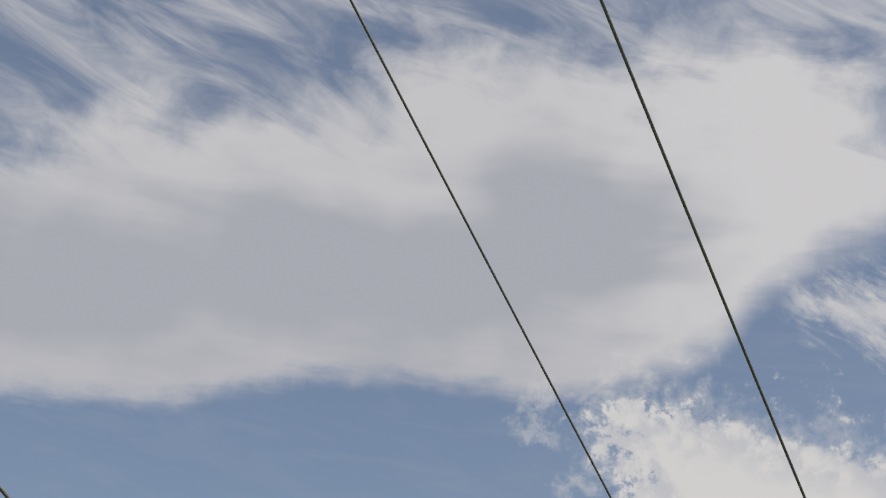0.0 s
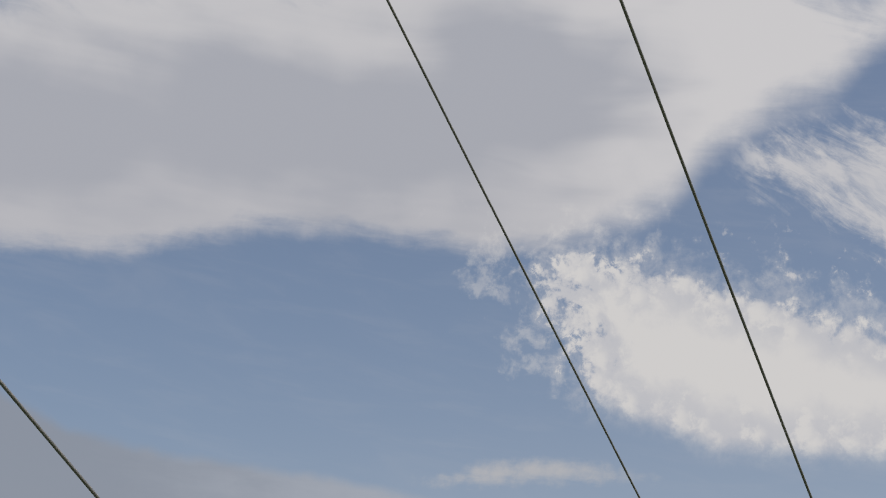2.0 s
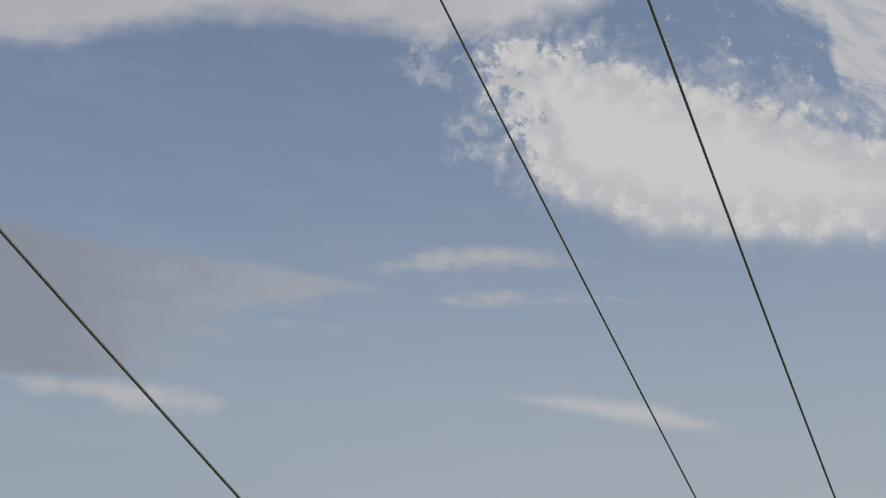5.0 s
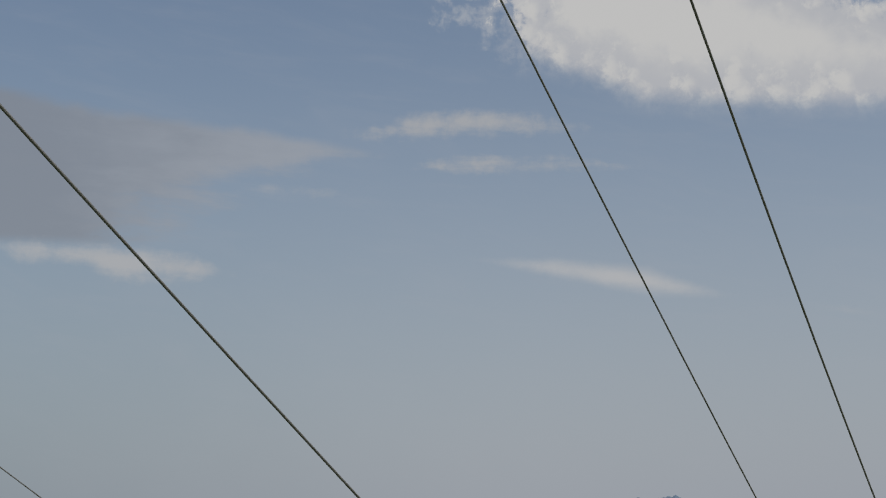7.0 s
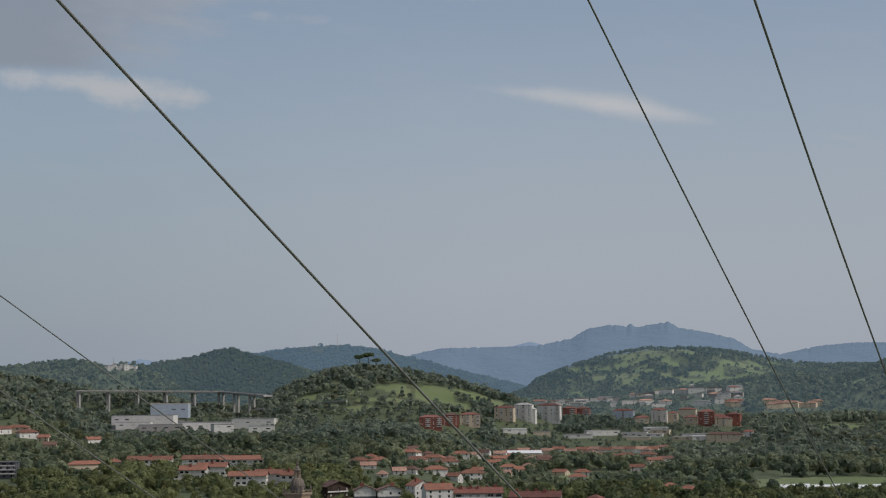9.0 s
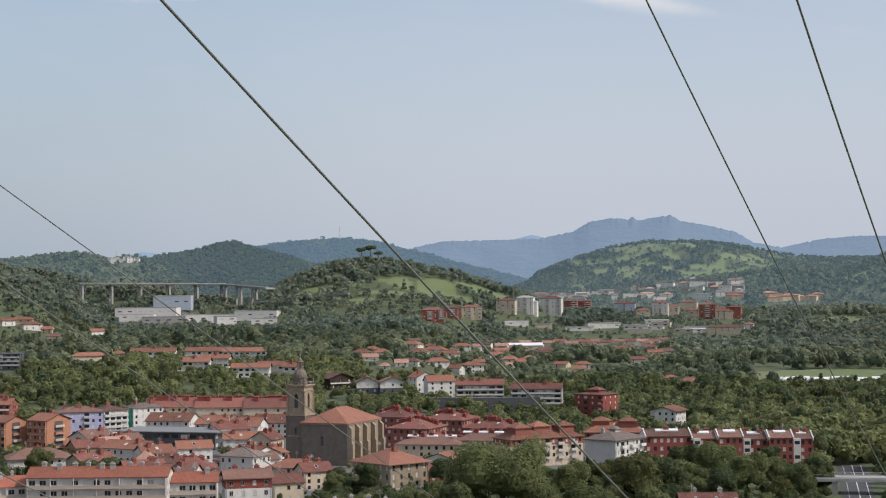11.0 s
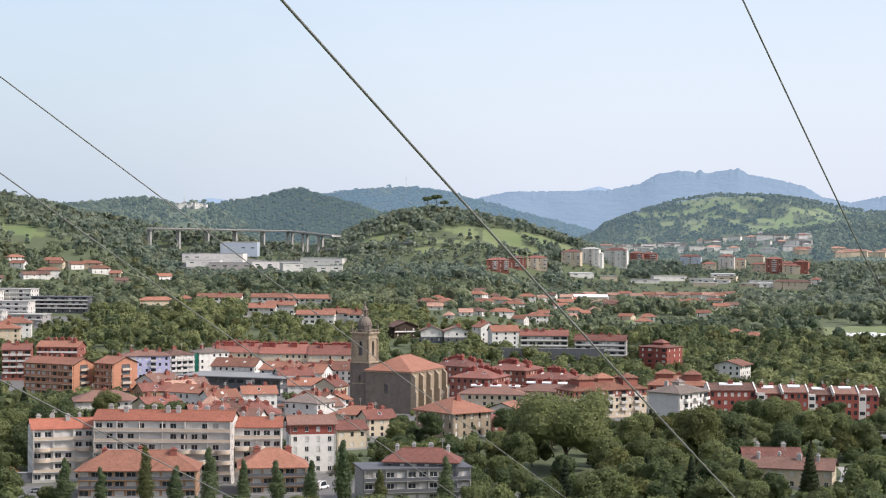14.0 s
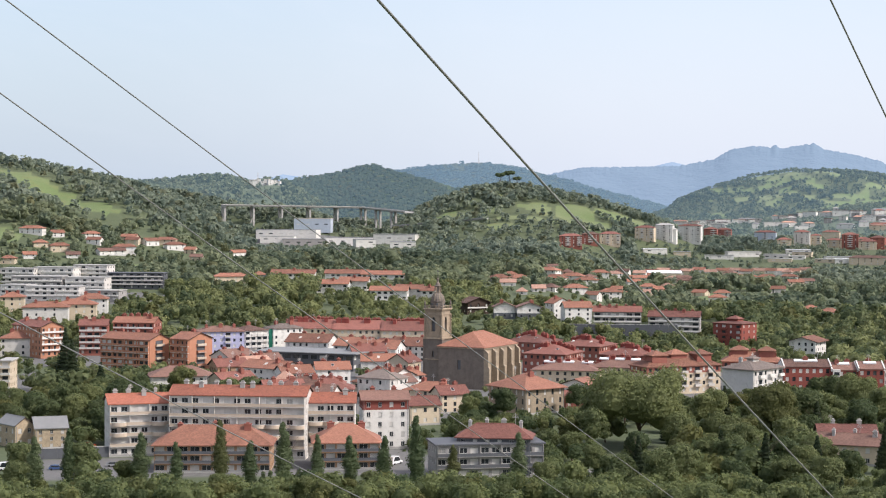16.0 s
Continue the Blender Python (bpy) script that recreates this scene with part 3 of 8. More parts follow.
def roof_shape(w, d, h, kind, rh, over, mat, axis="x"):
    """Gable, hip or flat roof over a plan w by d, eaves at h, with eaves' thickness."""
    s = Shape()
    t = 0.28
    X, Y = w / 2 + over, d / 2 + over
    if kind == "flat":
        s.box(-X, X, -Y, Y, h + 0.003, h + 0.45, mat, 0.06)
        return s
    drop = rh * over / ((d if axis == "x" else w) / 2)
    e = h - drop * 0.6
    swap = axis == "y"
    if swap:
        X, Y = Y, X
    run = X if kind == "gable" else max(0.3, X - Y)
    top = h + rh

    def q(*pts):
        out = [(y, x, z) if swap else (x, y, z) for x, y, z in pts]
        return out[::-1] if swap else out

    A, B, C, D = (-X, -Y), (X, -Y), (X, Y), (-X, Y)
    for sgn, (p, r) in ((-1, (A, B)), (1, (C, D))):
        r0, r1 = ((-run, 0), (run, 0)) if sgn < 0 else ((run, 0), (-run, 0))
        s.face(q((*p, e + t), (*r, e + t), (*r1, top + t), (*r0, top + t)), mat)
        s.face(q((*p, e), (*r, e), (*r, e + t), (*p, e + t)), mat)
        s.face(q((*p, e), (*r0, top), (*r1, top), (*r, e)), "timber")
    for p, r, x in ((B, C, run), (D, A, -run)):
        if kind == "hip":
            s.face(q((*p, e + t), (*r, e + t), (x, 0, top + t)), mat)
            s.face(q((*p, e), (*r, e), (*r, e + t), (*p, e + t)), mat)
            s.face(q((*p, e), (x, 0, top), (*r, e)), "timber")
        else:
            s.face(q((*p, e), (x, 0, top), (x, 0, top + t), (*p, e + t)), "timber")
            s.face(q((x, 0, top), (*r, e), (*r, e + t), (x, 0, top + t)), "timber")
    # ridge tiles
    k = 0.22
    a, b = -run, run
    s.face(q((a, -k, top + t - 0.02), (b, -k, top + t - 0.02), (b, 0, top + t + 0.12), (a, 0, top + t + 0.12)), mat)
    s.face(q((a, 0, top + t + 0.12), (b, 0, top + t + 0.12), (b, k, top + t - 0.02), (a, k, top + t - 0.02)), mat)
    return s


FOOT = []


def shown(turn, x, y):
    """Whether a wall with this turn looks towards the hillside across the river."""
    a = radians(turn)
    return math.sin(a) * x - math.cos(a) * y < -0.04 * math.hypot(x, y)


RND = random.Random(7)


def house(x, y, rot, w, d, h, storeys, wall="white", roof="gable", rh=2.5, tiles="terracotta", axis="x", over=0.6, label="", name="house", category="house",
          bay=3.2, win=(1.2, 1.5), balconies=0, rail="rail", solid=True, chimneys=0, chimney="redbrown", top_wall=None, sides="flrb", skylights=0, group="",
          pane=True, bands="", wide=0.0, z=None, panels=0, gables="", loggia=False, pale_bay=False, slab=None, stack=1.0, lanterns=()):
    """A house with its walls, openings, roof, balconies and chimneys; rot turns it to its left."""
    gz = float(land(x, y)) if z is None else z
    far = math.hypot(x, y)
    pane = pane and far < 575
    bay = bay * (1.0 if far < 1000 else 1.5 if far < 2500 else 2.2)
    FOOT.append((x, y, math.hypot(w, d) / 2))
    root = thing(name, pose(x, y, gz, 0, 0, rot), label, category, group)
    s = Shape()
    sh = h / storeys
    faces = (("f", (-w / 2, -d / 2), (1, 0), w, 0), ("r", (w / 2, -d / 2), (0, 1), d, 90), ("b", (w / 2, d / 2), (-1, 0), w, 180), ("l", (-w / 2, d / 2), (0, -1), d, 270))
    windows = []
    for key, p0, u, length, turn in faces:
        holes = []
        if key == "r" and loggia:
            for k in range(storeys):
                zz = k * sh + 0.12
                holes.append((length / 2 - 2.7, length / 2 + 2.7, zz, zz + sh * 0.82))
                part("balcony", balcony_mesh(5.6, 1.0, "concrete", wall if k % 2 else "tan", True), root, "", pose(w / 2, 0, k * sh + 0.1, 0, 0, 90))
        elif key in sides and shown(turn + rot, x, y):
            n = max(1, int(round(length / bay)))
            step = length / n
            for k in range(storeys):
                for i in range(n):
                    ww, wh = win
                    if key == "f" and wide:
                        ww = min(wide, step * 0.8)
                    if wh > sh * 0.75:
                        wh = sh * 0.75
                    if ww > step * 0.85:
                        ww = step * 0.85
                    a, zz = step * (i + 0.5), k * sh + (sh - wh) * 0.55
                    if key == "f" and balconies and i % balconies == balconies // 2 and k:
                        zz, wh = k * sh + 0.15, min(2.2, sh * 0.8)
                        ww = min(step * 0.8, 2.4)
                        bw = step * 0.92
                        part("balcony", balcony_mesh(bw, 1.1, wall, rail, solid), root, "", Matrix.Translation((p0[0] + u[0] * a, p0[1] + u[1] * a, k * sh + 0.1)))
                    holes.append((a - ww / 2, a + ww / 2, zz, zz + wh))
                    windows.append((p0[0] + u[0] * a - u[1] * 0.16, p0[1] + u[1] * a + u[0] * 0.16, zz, turn, ww, wh))
        cut = h - sh if top_wall else h
        facade(s, p0, u, length, -2.5, cut, [q for q in holes if q[3] <= cut + 0.01], wall)
        if top_wall:
            facade(s, p0, u, length, cut, h, [q for q in holes if q[3] > cut + 0.01], top_wall)
    if roof == "gable":
        if axis == "x":
            for sx in (-1, 1):
                pts = [(sx * w / 2, -sx * d / 2, h), (sx * w / 2, sx * d / 2, h), (sx * w / 2, 0, h + rh)]
                s.face(pts, top_wall or wall)
        else:
            for sy in (-1, 1):
                s.face([(sy * w / 2, sy * d / 2, h), (-sy * w / 2, sy * d / 2, h), (0, sy * d / 2, h + rh)], top_wall or wall)
    else:
        s.face([(-w / 2, -d / 2, h), (w / 2, -d / 2, h), (w / 2, d / 2, h), (-w / 2, d / 2, h)], wall)
    part("wall", s, root)
    if bands:
        for k in range(1, storeys):
            q = Shape()
            q.box(-w / 2 + 0.2, w / 2 - 0.2, -d / 2 - 0.9, -d / 2 - 0.003, k * sh - 0.12, k * sh + 0.06, slab or wall)
            q.box(-w / 2 + 0.2, w / 2 - 0.2, -d / 2 - 0.9, -d / 2 - 0.8, k * sh + 0.063, k * sh + 0.95, bands)
            for i in range(int(w / 6) + 1):
                px = -w / 2 + 0.2 + i * (w - 0.6) / max(1, int(w / 6))
                q.box(px, px + 0.18, -d / 2 - 0.79, -d / 2 - 0.003, k * sh + 0.063, (k + 1) * sh - 0.125, wall)
            part("balcony", q, root)
    for wx, wy, wz, turn, ww, wh in windows:
        f, p = window_meshes(ww, wh)
        m = pose(wx, wy, wz, 0, 0, turn)
        if pane:
            fo = part("window", f, root, "", m)
            part("pane", p, fo)
        else:
            part("window", p, root, "", m)
    if far < 700 and roof != "flat":
        q = Shape()
        q.box(-w / 2 - 0.06, w / 2 + 0.06, -d / 2 - 0.06, -d / 2 - 0.003, -0.5, 0.7, "concrete")
        part("plinth", q, root)
        for sx in (-w / 2 + 0.3, w / 2 - 0.4):
            q = Shape()
            q.box(sx, sx + 0.12, -d / 2 - 0.13, -d / 2 - 0.008, 0.72, h - 0.1, "zinc")
            part("downpipe", q, root)
    if far < 960 and chimneys:
        q = Shape()
        ax, az0 = RND.uniform(-0.3, 0.3) * w, h + (rh if roof != "flat" else 0.4)
        q.box(ax - 0.04, ax + 0.04, -0.04, 0.04, az0 - 0.3, az0 + 3.2, "rail")
        for k in range(4):
            q.box(ax - 0.9 + k * 0.1, ax + 0.9 - k * 0.1, -0.03, 0.03, az0 + 2.0 + k * 0.3, az0 + 2.06 + k * 0.3, "rail")
        part("aerial", q, root)
    ro = part("roof", roof_shape(w, d, h, roof, rh, over, tiles, axis), root)
    for i in range(chimneys):
        c = chimney_meshes(chimney)
        k = (i + 0.5) / chimneys - 0.5 + RND.uniform(-0.02, 0.02)
        cx, cy = (k * w * 0.9, RND.choice((-0.12, 0.1, 0.16)) * d) if axis == "x" else (RND.choice((-0.12, 0.1)) * w, k * d * 0.9)
        frac = 1 - 2 * (abs(cy) / d if axis == "x" else abs(cx) / w)
        if roof == "hip":
            frac = min(frac, 2 * (0.5 - abs(cx) / w) * w / max(d, 1))
        cz = h + rh * max(0.05, frac) if roof != "flat" else h + 0.4
        part("chimney", c, ro, "", pose(cx, cy, cz, 0, 0, RND.choice((0, 90))) @ Matrix.Diagonal((stack * 1.25, stack, stack, 1)))
    for i in range(skylights):
        k = (i + 0.5) / skylights - 0.5
        s2 = Shape()
        s2.box(-0.6, 0.6, -0.9, 0.9, 0, 0.14, "frame")
        s2.box(-0.5, 0.5, -0.8, 0.8, 0.142, 0.16, "glass")
        slope = math.degrees(math.atan2(rh, d / 2))
        part("skylight", s2, ro, "", pose(k * w * 0.85, -d * 0.25, h + rh * 0.5 + 0.3, slope, 0, 0))
    for i in range(panels):
        q = Shape()
        pw = w * 0.5 / panels
        q.box(-pw / 2, pw / 2, -1.0, 1.0, 0.02, 0.5, "sheeting", 0.1)
        part("roof_light", q, ro, "white roof-light hood", pose(((i + 0.5) / panels - 0.5) * w * 0.85, -d * 0.13, h + rh * 0.74 + 0.3, math.degrees(math.atan2(rh, d / 2)), 0, 0))
    if pale_bay:
        q = Shape()
        q.box(-w / 2 + 0.3, -w / 2 + 3.2, -d / 2 - 1.0, -d / 2 - 0.003, -1.0, h + 0.4, "offwhite", 0.1)
        column = part("bay_window", q, root, "pale projecting bay")
        for k in range(storeys):
            q = Shape()
            q.box(-w / 2 + 0.7, -w / 2 + 2.8, -d / 2 - 1.03, -d / 2 - 1.003, k * sh + 0.9, k * sh + 2.3, "glass")
            part("pane", q, column)
    for lx, ly, lw in lanterns:
        q = Shape()
        q.box(lx - lw / 2, lx + lw / 2, ly - lw * 0.42, ly + lw * 0.42, h + rh * 0.25, h + rh + 0.9, top_wall or wall)
        at = part("attic", q, root)
        part("attic_roof", roof_shape(lw, lw * 0.84, h + rh + 0.9, "hip", lw * 0.22, 0.6, tiles), at, "", Matrix.Translation((lx, ly, 0)))
    if gables:
        for sx in (-1, 1):
            q = Shape()
            a, b = sx * w / 2 - 0.25, sx * w / 2 + 0.25
            ring = [(-d / 2 - 0.3, h - 0.5), (-d / 2 - 0.3, h + 0.55), (0, h + rh + 0.75), (d / 2 + 0.3, h + 0.55), (d / 2 + 0.3, h - 0.5)]
            q.prism([[(a, yy, zz) for yy, zz in ring], [(b, yy, zz) for yy, zz in ring]], gables)
            part("gable_coping", q, root)
    return root

# ---------- ground, mountain, cables ----------
# meadows: bearing, distance, half widths in degrees and metres, kind of cover (0 grass, 2 paved)
MEADOWS = [
    (-13.9, 1925, 0.9, 34, 0), (-13.1, 1890, 0.8, 34, 0), (-12.3, 1860, 0.8, 30, 0), (-11.5, 1825, 0.8, 26, 0), (-10.9, 1800, 0.5, 20, 0), (-14.5, 1640, 1.0, 30, 0), (-7.6, 1480, 1.3, 40, 0),
    (8.9, 1500, 1.6, 80, 0), (15.5, 1330, 3.6, 60, 0), (17.5, 1420, 3.5, 70, 0), (4.3, 2330, 0.7, 60, 0), (5.8, 2390, 0.9, 50, 0), (5.0, 2270, 0.6, 40, 0), (3.1, 2330, 0.45, 50, 0), (0.2, 2280, 0.5, 22, 0),
    (2.0, 2190, 0.7, 14, 0), (2.6, 2240, 0.8, 13, 0), (1.6, 2290, 0.6, 12, 0), (2.9, 2330, 0.7, 14, 0), (1.9, 2390, 0.5, 12, 0), (3.9, 2250, 0.4, 20, 0), (17.8, 3150, 0.7, 60, 0), (17.6, 1900, 1.2, 40, 0), (14.5, 3250, 0.7, 40, 0), (4.2, 1440, 1.8, 40, 0), (12.0, 1700, 3.0, 50, 0), (-2.0, 1620, 1.5, 40, 0),
    (16.5, 2300, 1.5, 50, 0), (-9.5, 1500, 0.7, 25, 0), (1.5, 1900, 1.5, 40, 0)]
# paved ground round the houses
MEADOWS += [(-4.2, 2220, 2.8, 60, 2), (-2.0, 780, 6.0, 170, 2), (9.5, 760, 4.2, 75, 2), (8.2, 1085, 2.6, 30, 2), (-4.0, 1300, 2.4, 30, 2), (-12.0, 1210, 3.0, 50, 2),
            (-6.5, 520, 3.4, 26, 2), (-1.6, 520, 2.0, 26, 2), (-11.5, 520, 2.4, 16, 2), (-11.0, 900, 2.5, 40, 2), (-13.2, 760, 0.7, 70, 2), (5.6, 505, 1.2, 14, 2)]


def cover(x, y):
    """0 grass, 1 woodland floor, 2 paved."""
    x, y = np.asarray(x, float), np.asarray(y, float)
    d, az = np.hypot(x, y), np.degrees(np.arctan2(x, y))
    c = np.ones_like(d)
    for a, dist, wa, wd, kind in MEADOWS:
        wob = 0.25 * np.sin(x / 31 + a) * np.sin(y / 43 + dist)
        r = ((az - a) / wa) ** 2 + ((d - dist) / wd) ** 2
        c = np.where(r < 1 + wob, kind, c)
    # hedged fields on the far hill
    v = (d - 3400) / 62 + 0.5 * np.sin(az * 2.1)
    u = az / 0.62 + 0.37 * np.floor(v) + 0.25 * np.sin(d / 90)
    pick = np.abs(np.sin(np.floor(u) * 12.9898 + np.floor(v) * 78.233) * 43758.5453) % 1.0
    inner = (u % 1.0 > 0.10) & (v % 1.0 > 0.16)
    hill = (d > 3430) & (d < 4130) & (az > 8.6) & (az < 15.4)
    share = 0.55 - 0.07 * np.abs(az - 12)
    return np.where(hill & inner & (pick < share), 0, c)


def build_ground():
    fine = np.arange(-17.0, 21.0, 0.14)
    az = np.radians(np.concatenate([np.arange(-180, -60, 6), np.arange(-60, -17, 1.5), fine, np.arange(21, 60, 1.5), np.arange(60, 180, 6)]))
    d = np.concatenate([[0.5, 2, 5, 12, 25, 60, 120, 200, 300], np.arange(380, 1200, 14), np.arange(1200, 2600, 20), np.arange(2600, 4300, 25), [4400, 4600, 4800, 4980]])
    A, D = np.meshgrid(az, d)
    x, y = D * np.sin(A), D * np.cos(A)
    z = land(x, y)
    n, m = A.shape
    v = np.stack([x, y, z], -1).reshape(-1, 3)
    i = np.arange(n * m).reshape(n, m)
    r = np.roll(i, -1, axis=1)
    f = np.stack([i[:-1], i[1:], r[1:], r[:-1]], -1).reshape(-1, 4)
    me = bpy.data.meshes.new("ground")
    me.from_pydata(v.tolist() + [(0, 0, 73.4)], [], f.tolist() + [(int(i[0][k]), int(r[0][k]), n * m) for k in range(m)])
    at = me.attributes.new("cover", "FLOAT", "POINT")
    at.data.foreach_set("value", np.append(cover(x, y).ravel(), 0).astype(np.float32))
    me.materials.append(MAT["land"])
    me.materials.append(MAT["hazeland"])
    # ground past 2620 m takes the land copy with the painted haze glow
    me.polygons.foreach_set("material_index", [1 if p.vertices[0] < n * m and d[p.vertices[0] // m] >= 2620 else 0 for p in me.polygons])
    me.polygons.foreach_set("use_smooth", [True] * len(me.polygons))
    me.update()
    tagged(new("ground", me), "valley floor and hills with meadows, woodland and paved streets", "ground", kind="structure")


def far_haze_material(name, color, glow, power):
    """Distant land: a base colour and a glow that paints the haze before it."""
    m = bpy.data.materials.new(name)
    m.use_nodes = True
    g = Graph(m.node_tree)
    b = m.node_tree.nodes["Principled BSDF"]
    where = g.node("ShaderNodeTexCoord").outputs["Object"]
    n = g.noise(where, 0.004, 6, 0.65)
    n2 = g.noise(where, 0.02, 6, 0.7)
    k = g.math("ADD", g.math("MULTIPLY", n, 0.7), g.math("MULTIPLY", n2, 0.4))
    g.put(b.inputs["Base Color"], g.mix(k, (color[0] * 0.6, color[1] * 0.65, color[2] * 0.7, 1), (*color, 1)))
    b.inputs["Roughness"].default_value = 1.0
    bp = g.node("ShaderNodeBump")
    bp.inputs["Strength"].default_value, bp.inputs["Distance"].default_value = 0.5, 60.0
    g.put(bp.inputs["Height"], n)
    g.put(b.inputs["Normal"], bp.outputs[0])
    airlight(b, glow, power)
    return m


def build_range(name, label, dist, bearings, angles, mat, amp, seed):
    """A far range as a rugged wall of slopes that rises to its crest."""
    az = np.arange(bearings[0], bearings[-1], 0.035)
    el = np.interp(az, bearings, angles)
    pad = np.pad(el, 40, mode="edge")
    soft = np.convolve(pad, np.hanning(81) / np.hanning(81).sum(), mode="same")[40:-40]
    rows = []
    steps = 18
    for j in range(steps + 1):
        t = j / steps
        row = []
        for a, e, e0 in zip(az, el, soft):
            e = e0 + (e - e0) * t ** 16
            dd = dist - 900 * (1 - t) ** 1.1
            nz = noise.fractal(Vector((a * 0.8 + seed, t * 4.0, seed)), 1.0, 2.0, 2)
            crest = 75 + dist * math.tan(radians(e + amp * 0.05 * t ** 24 * noise.fractal(Vector((a * 9, seed, 1)), 0.8, 2.0, 4)))
            zz = -30 + (crest + 30) * t
            dd += nz * 120 * t * (1 - t)
            row.append((dd * math.sin(radians(a)), dd * math.cos(radians(a)), zz))
        rows.append(row)
    n = len(az)
    v = [p for row in rows for p in row]
    f = [(j * n + i, j * n + i + 1, (j + 1) * n + i + 1, (j + 1) * n + i) for j in range(steps) for i in range(n - 1)]
    me = bpy.data.meshes.new(name)
    me.from_pydata(v, [], f)
    me.materials.append(mat)
    me.polygons.foreach_set("use_smooth", [True] * len(me.polygons))
    tagged(new(name, me), label, "mountain", kind="structure")
    return np.array(rows)


build_ground()
# mountain: haze painted as blue in both base colour and glow
MAT["farblue"] = far_haze_material("far_mountain", (0.075, 0.105, 0.13), (0.30, 0.42, 0.60), 0.52)
build_range("backdrop_mountain", "distant mountain, blue with painted haze, with a jagged rocky summit ridge", 4880,
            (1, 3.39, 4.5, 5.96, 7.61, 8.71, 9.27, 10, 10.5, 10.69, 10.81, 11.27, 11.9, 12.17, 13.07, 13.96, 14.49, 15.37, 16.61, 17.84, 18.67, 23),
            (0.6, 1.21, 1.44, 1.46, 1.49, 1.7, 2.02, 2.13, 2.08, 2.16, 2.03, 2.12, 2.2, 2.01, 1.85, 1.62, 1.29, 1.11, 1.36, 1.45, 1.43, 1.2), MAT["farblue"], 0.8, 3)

# farthest peaks: more haze painted in, paler colour and stronger glow
MAT["farpale"] = far_haze_material("farthest_peaks", (0.12, 0.16, 0.20), (0.33, 0.45, 0.64), 0.62)
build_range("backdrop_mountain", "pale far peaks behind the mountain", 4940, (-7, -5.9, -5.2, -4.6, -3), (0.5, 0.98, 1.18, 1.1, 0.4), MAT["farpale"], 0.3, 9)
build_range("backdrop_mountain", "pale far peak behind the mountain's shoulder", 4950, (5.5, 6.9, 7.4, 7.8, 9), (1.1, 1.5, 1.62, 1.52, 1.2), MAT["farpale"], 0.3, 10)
# wooded hills: green base colour under a weaker painted haze glow
MAT["farhill"] = far_haze_material("far_hill", (0.065, 0.09, 0.075), (0.26, 0.40, 0.58), 0.27)
MAT["farhill_near"] = far_haze_material("far_wooded_hill", (0.075, 0.11, 0.065), (0.27, 0.40, 0.50), 0.11)
hill_rows_far = build_range("backdrop_hill", "distant wooded hill below the mountain, blue-green with painted haze", 4250,
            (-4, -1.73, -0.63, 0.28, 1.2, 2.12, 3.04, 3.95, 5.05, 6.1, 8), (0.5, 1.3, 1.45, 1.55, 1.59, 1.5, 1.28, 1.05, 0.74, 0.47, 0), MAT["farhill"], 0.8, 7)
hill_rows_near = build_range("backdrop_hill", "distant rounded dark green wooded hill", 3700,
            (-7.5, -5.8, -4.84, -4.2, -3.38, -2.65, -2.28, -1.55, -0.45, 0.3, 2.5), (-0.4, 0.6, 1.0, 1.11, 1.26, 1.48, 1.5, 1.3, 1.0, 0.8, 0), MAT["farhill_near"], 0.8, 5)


def cable(x, z, dx, dz, sag, radius):
    pts = []
    for s in np.linspace(-45, 72, 60):
        pts.append((x + dx * s, 15 + s, EYE_Z + z + dz * s + sag * s * s))
    cu = bpy.data.curves.new("power_cable", "CURVE")
    cu.dimensions, cu.bevel_depth, cu.bevel_resolution = "3D", radius, 2
    sp = cu.splines.new("POLY")
    sp.points.add(len(pts) - 1)
    for p, q in zip(sp.points, pts):
        p.co = (*q, 1)
    cu.materials.append(MAT["cable"])
    tagged(new("power_cable", cu), "thin dark stranded overhead power cable", "cable", "overhead cables")


for row in ((2.9233, 6.6799, 0.4749, -0.4617, 0.0025, 0.0155), (0.629, 7.3014, 0.5225, -0.541, 0.0017, 0.0125), (-0.044, 1.1073, 0.4825, -0.4538, 0.0008, 0.0120),
            (-15.5024, 10.568, 0.5151, -0.4596, 0.0002, 0.013), (-16.0918, 9.8967, 0.4933, -0.4845, 0.0004, 0.013), (-18.2199, 6.9259, 0.4965, -0.4824, 0.0008, 0.014)):
    cable(*row)

# ---------- the town, house by house ----------

block_a = house(-94.2, 541.8, 16.8, 18.3, 13, 16, 5, wall="offwhite", roof="gable", rh=2.4, tiles="brightroof", bands="tan", chimneys=4, chimney="concrete", over=0.5, wide=1.9, label="long off-white apartment block with beige balconies and red tiled roof", name="apartment_building", category="apartment building")
block_b = house(-61.5, 537.4, -4.8, 41.7, 13, 19, 6, wall="offwhite", roof="gable", rh=2.4, tiles="brightroof", bands="tan", chimneys=9, chimney="concrete", over=0.5, wide=1.9, label="tall middle section of off-white apartment block with beige curved balconies", name="apartment_building", category="apartment building")
block_c = house(-34.3, 541.6, 1.8, 14.9, 13, 16.5, 5, wall="offwhite", roof="gable", rh=2.4, tiles="brightroof", bands="tan", chimneys=3, chimney="concrete", over=0.5, wide=1.9, label="lower end section of off-white apartment block with beige balconies", name="apartment_building", category="apartment building")
house(-66.0, 509.8, 1.5, 33.2, 15, 8, 3, wall="ochre", roof="hip", rh=4.6, tiles="terracotta", bands="darkgrey", slab="ochre", chimneys=3, over=0.9, wide=2.6, label="low ochre brick apartment house with broad hipped brown roof", name="apartment_building", category="apartment building")
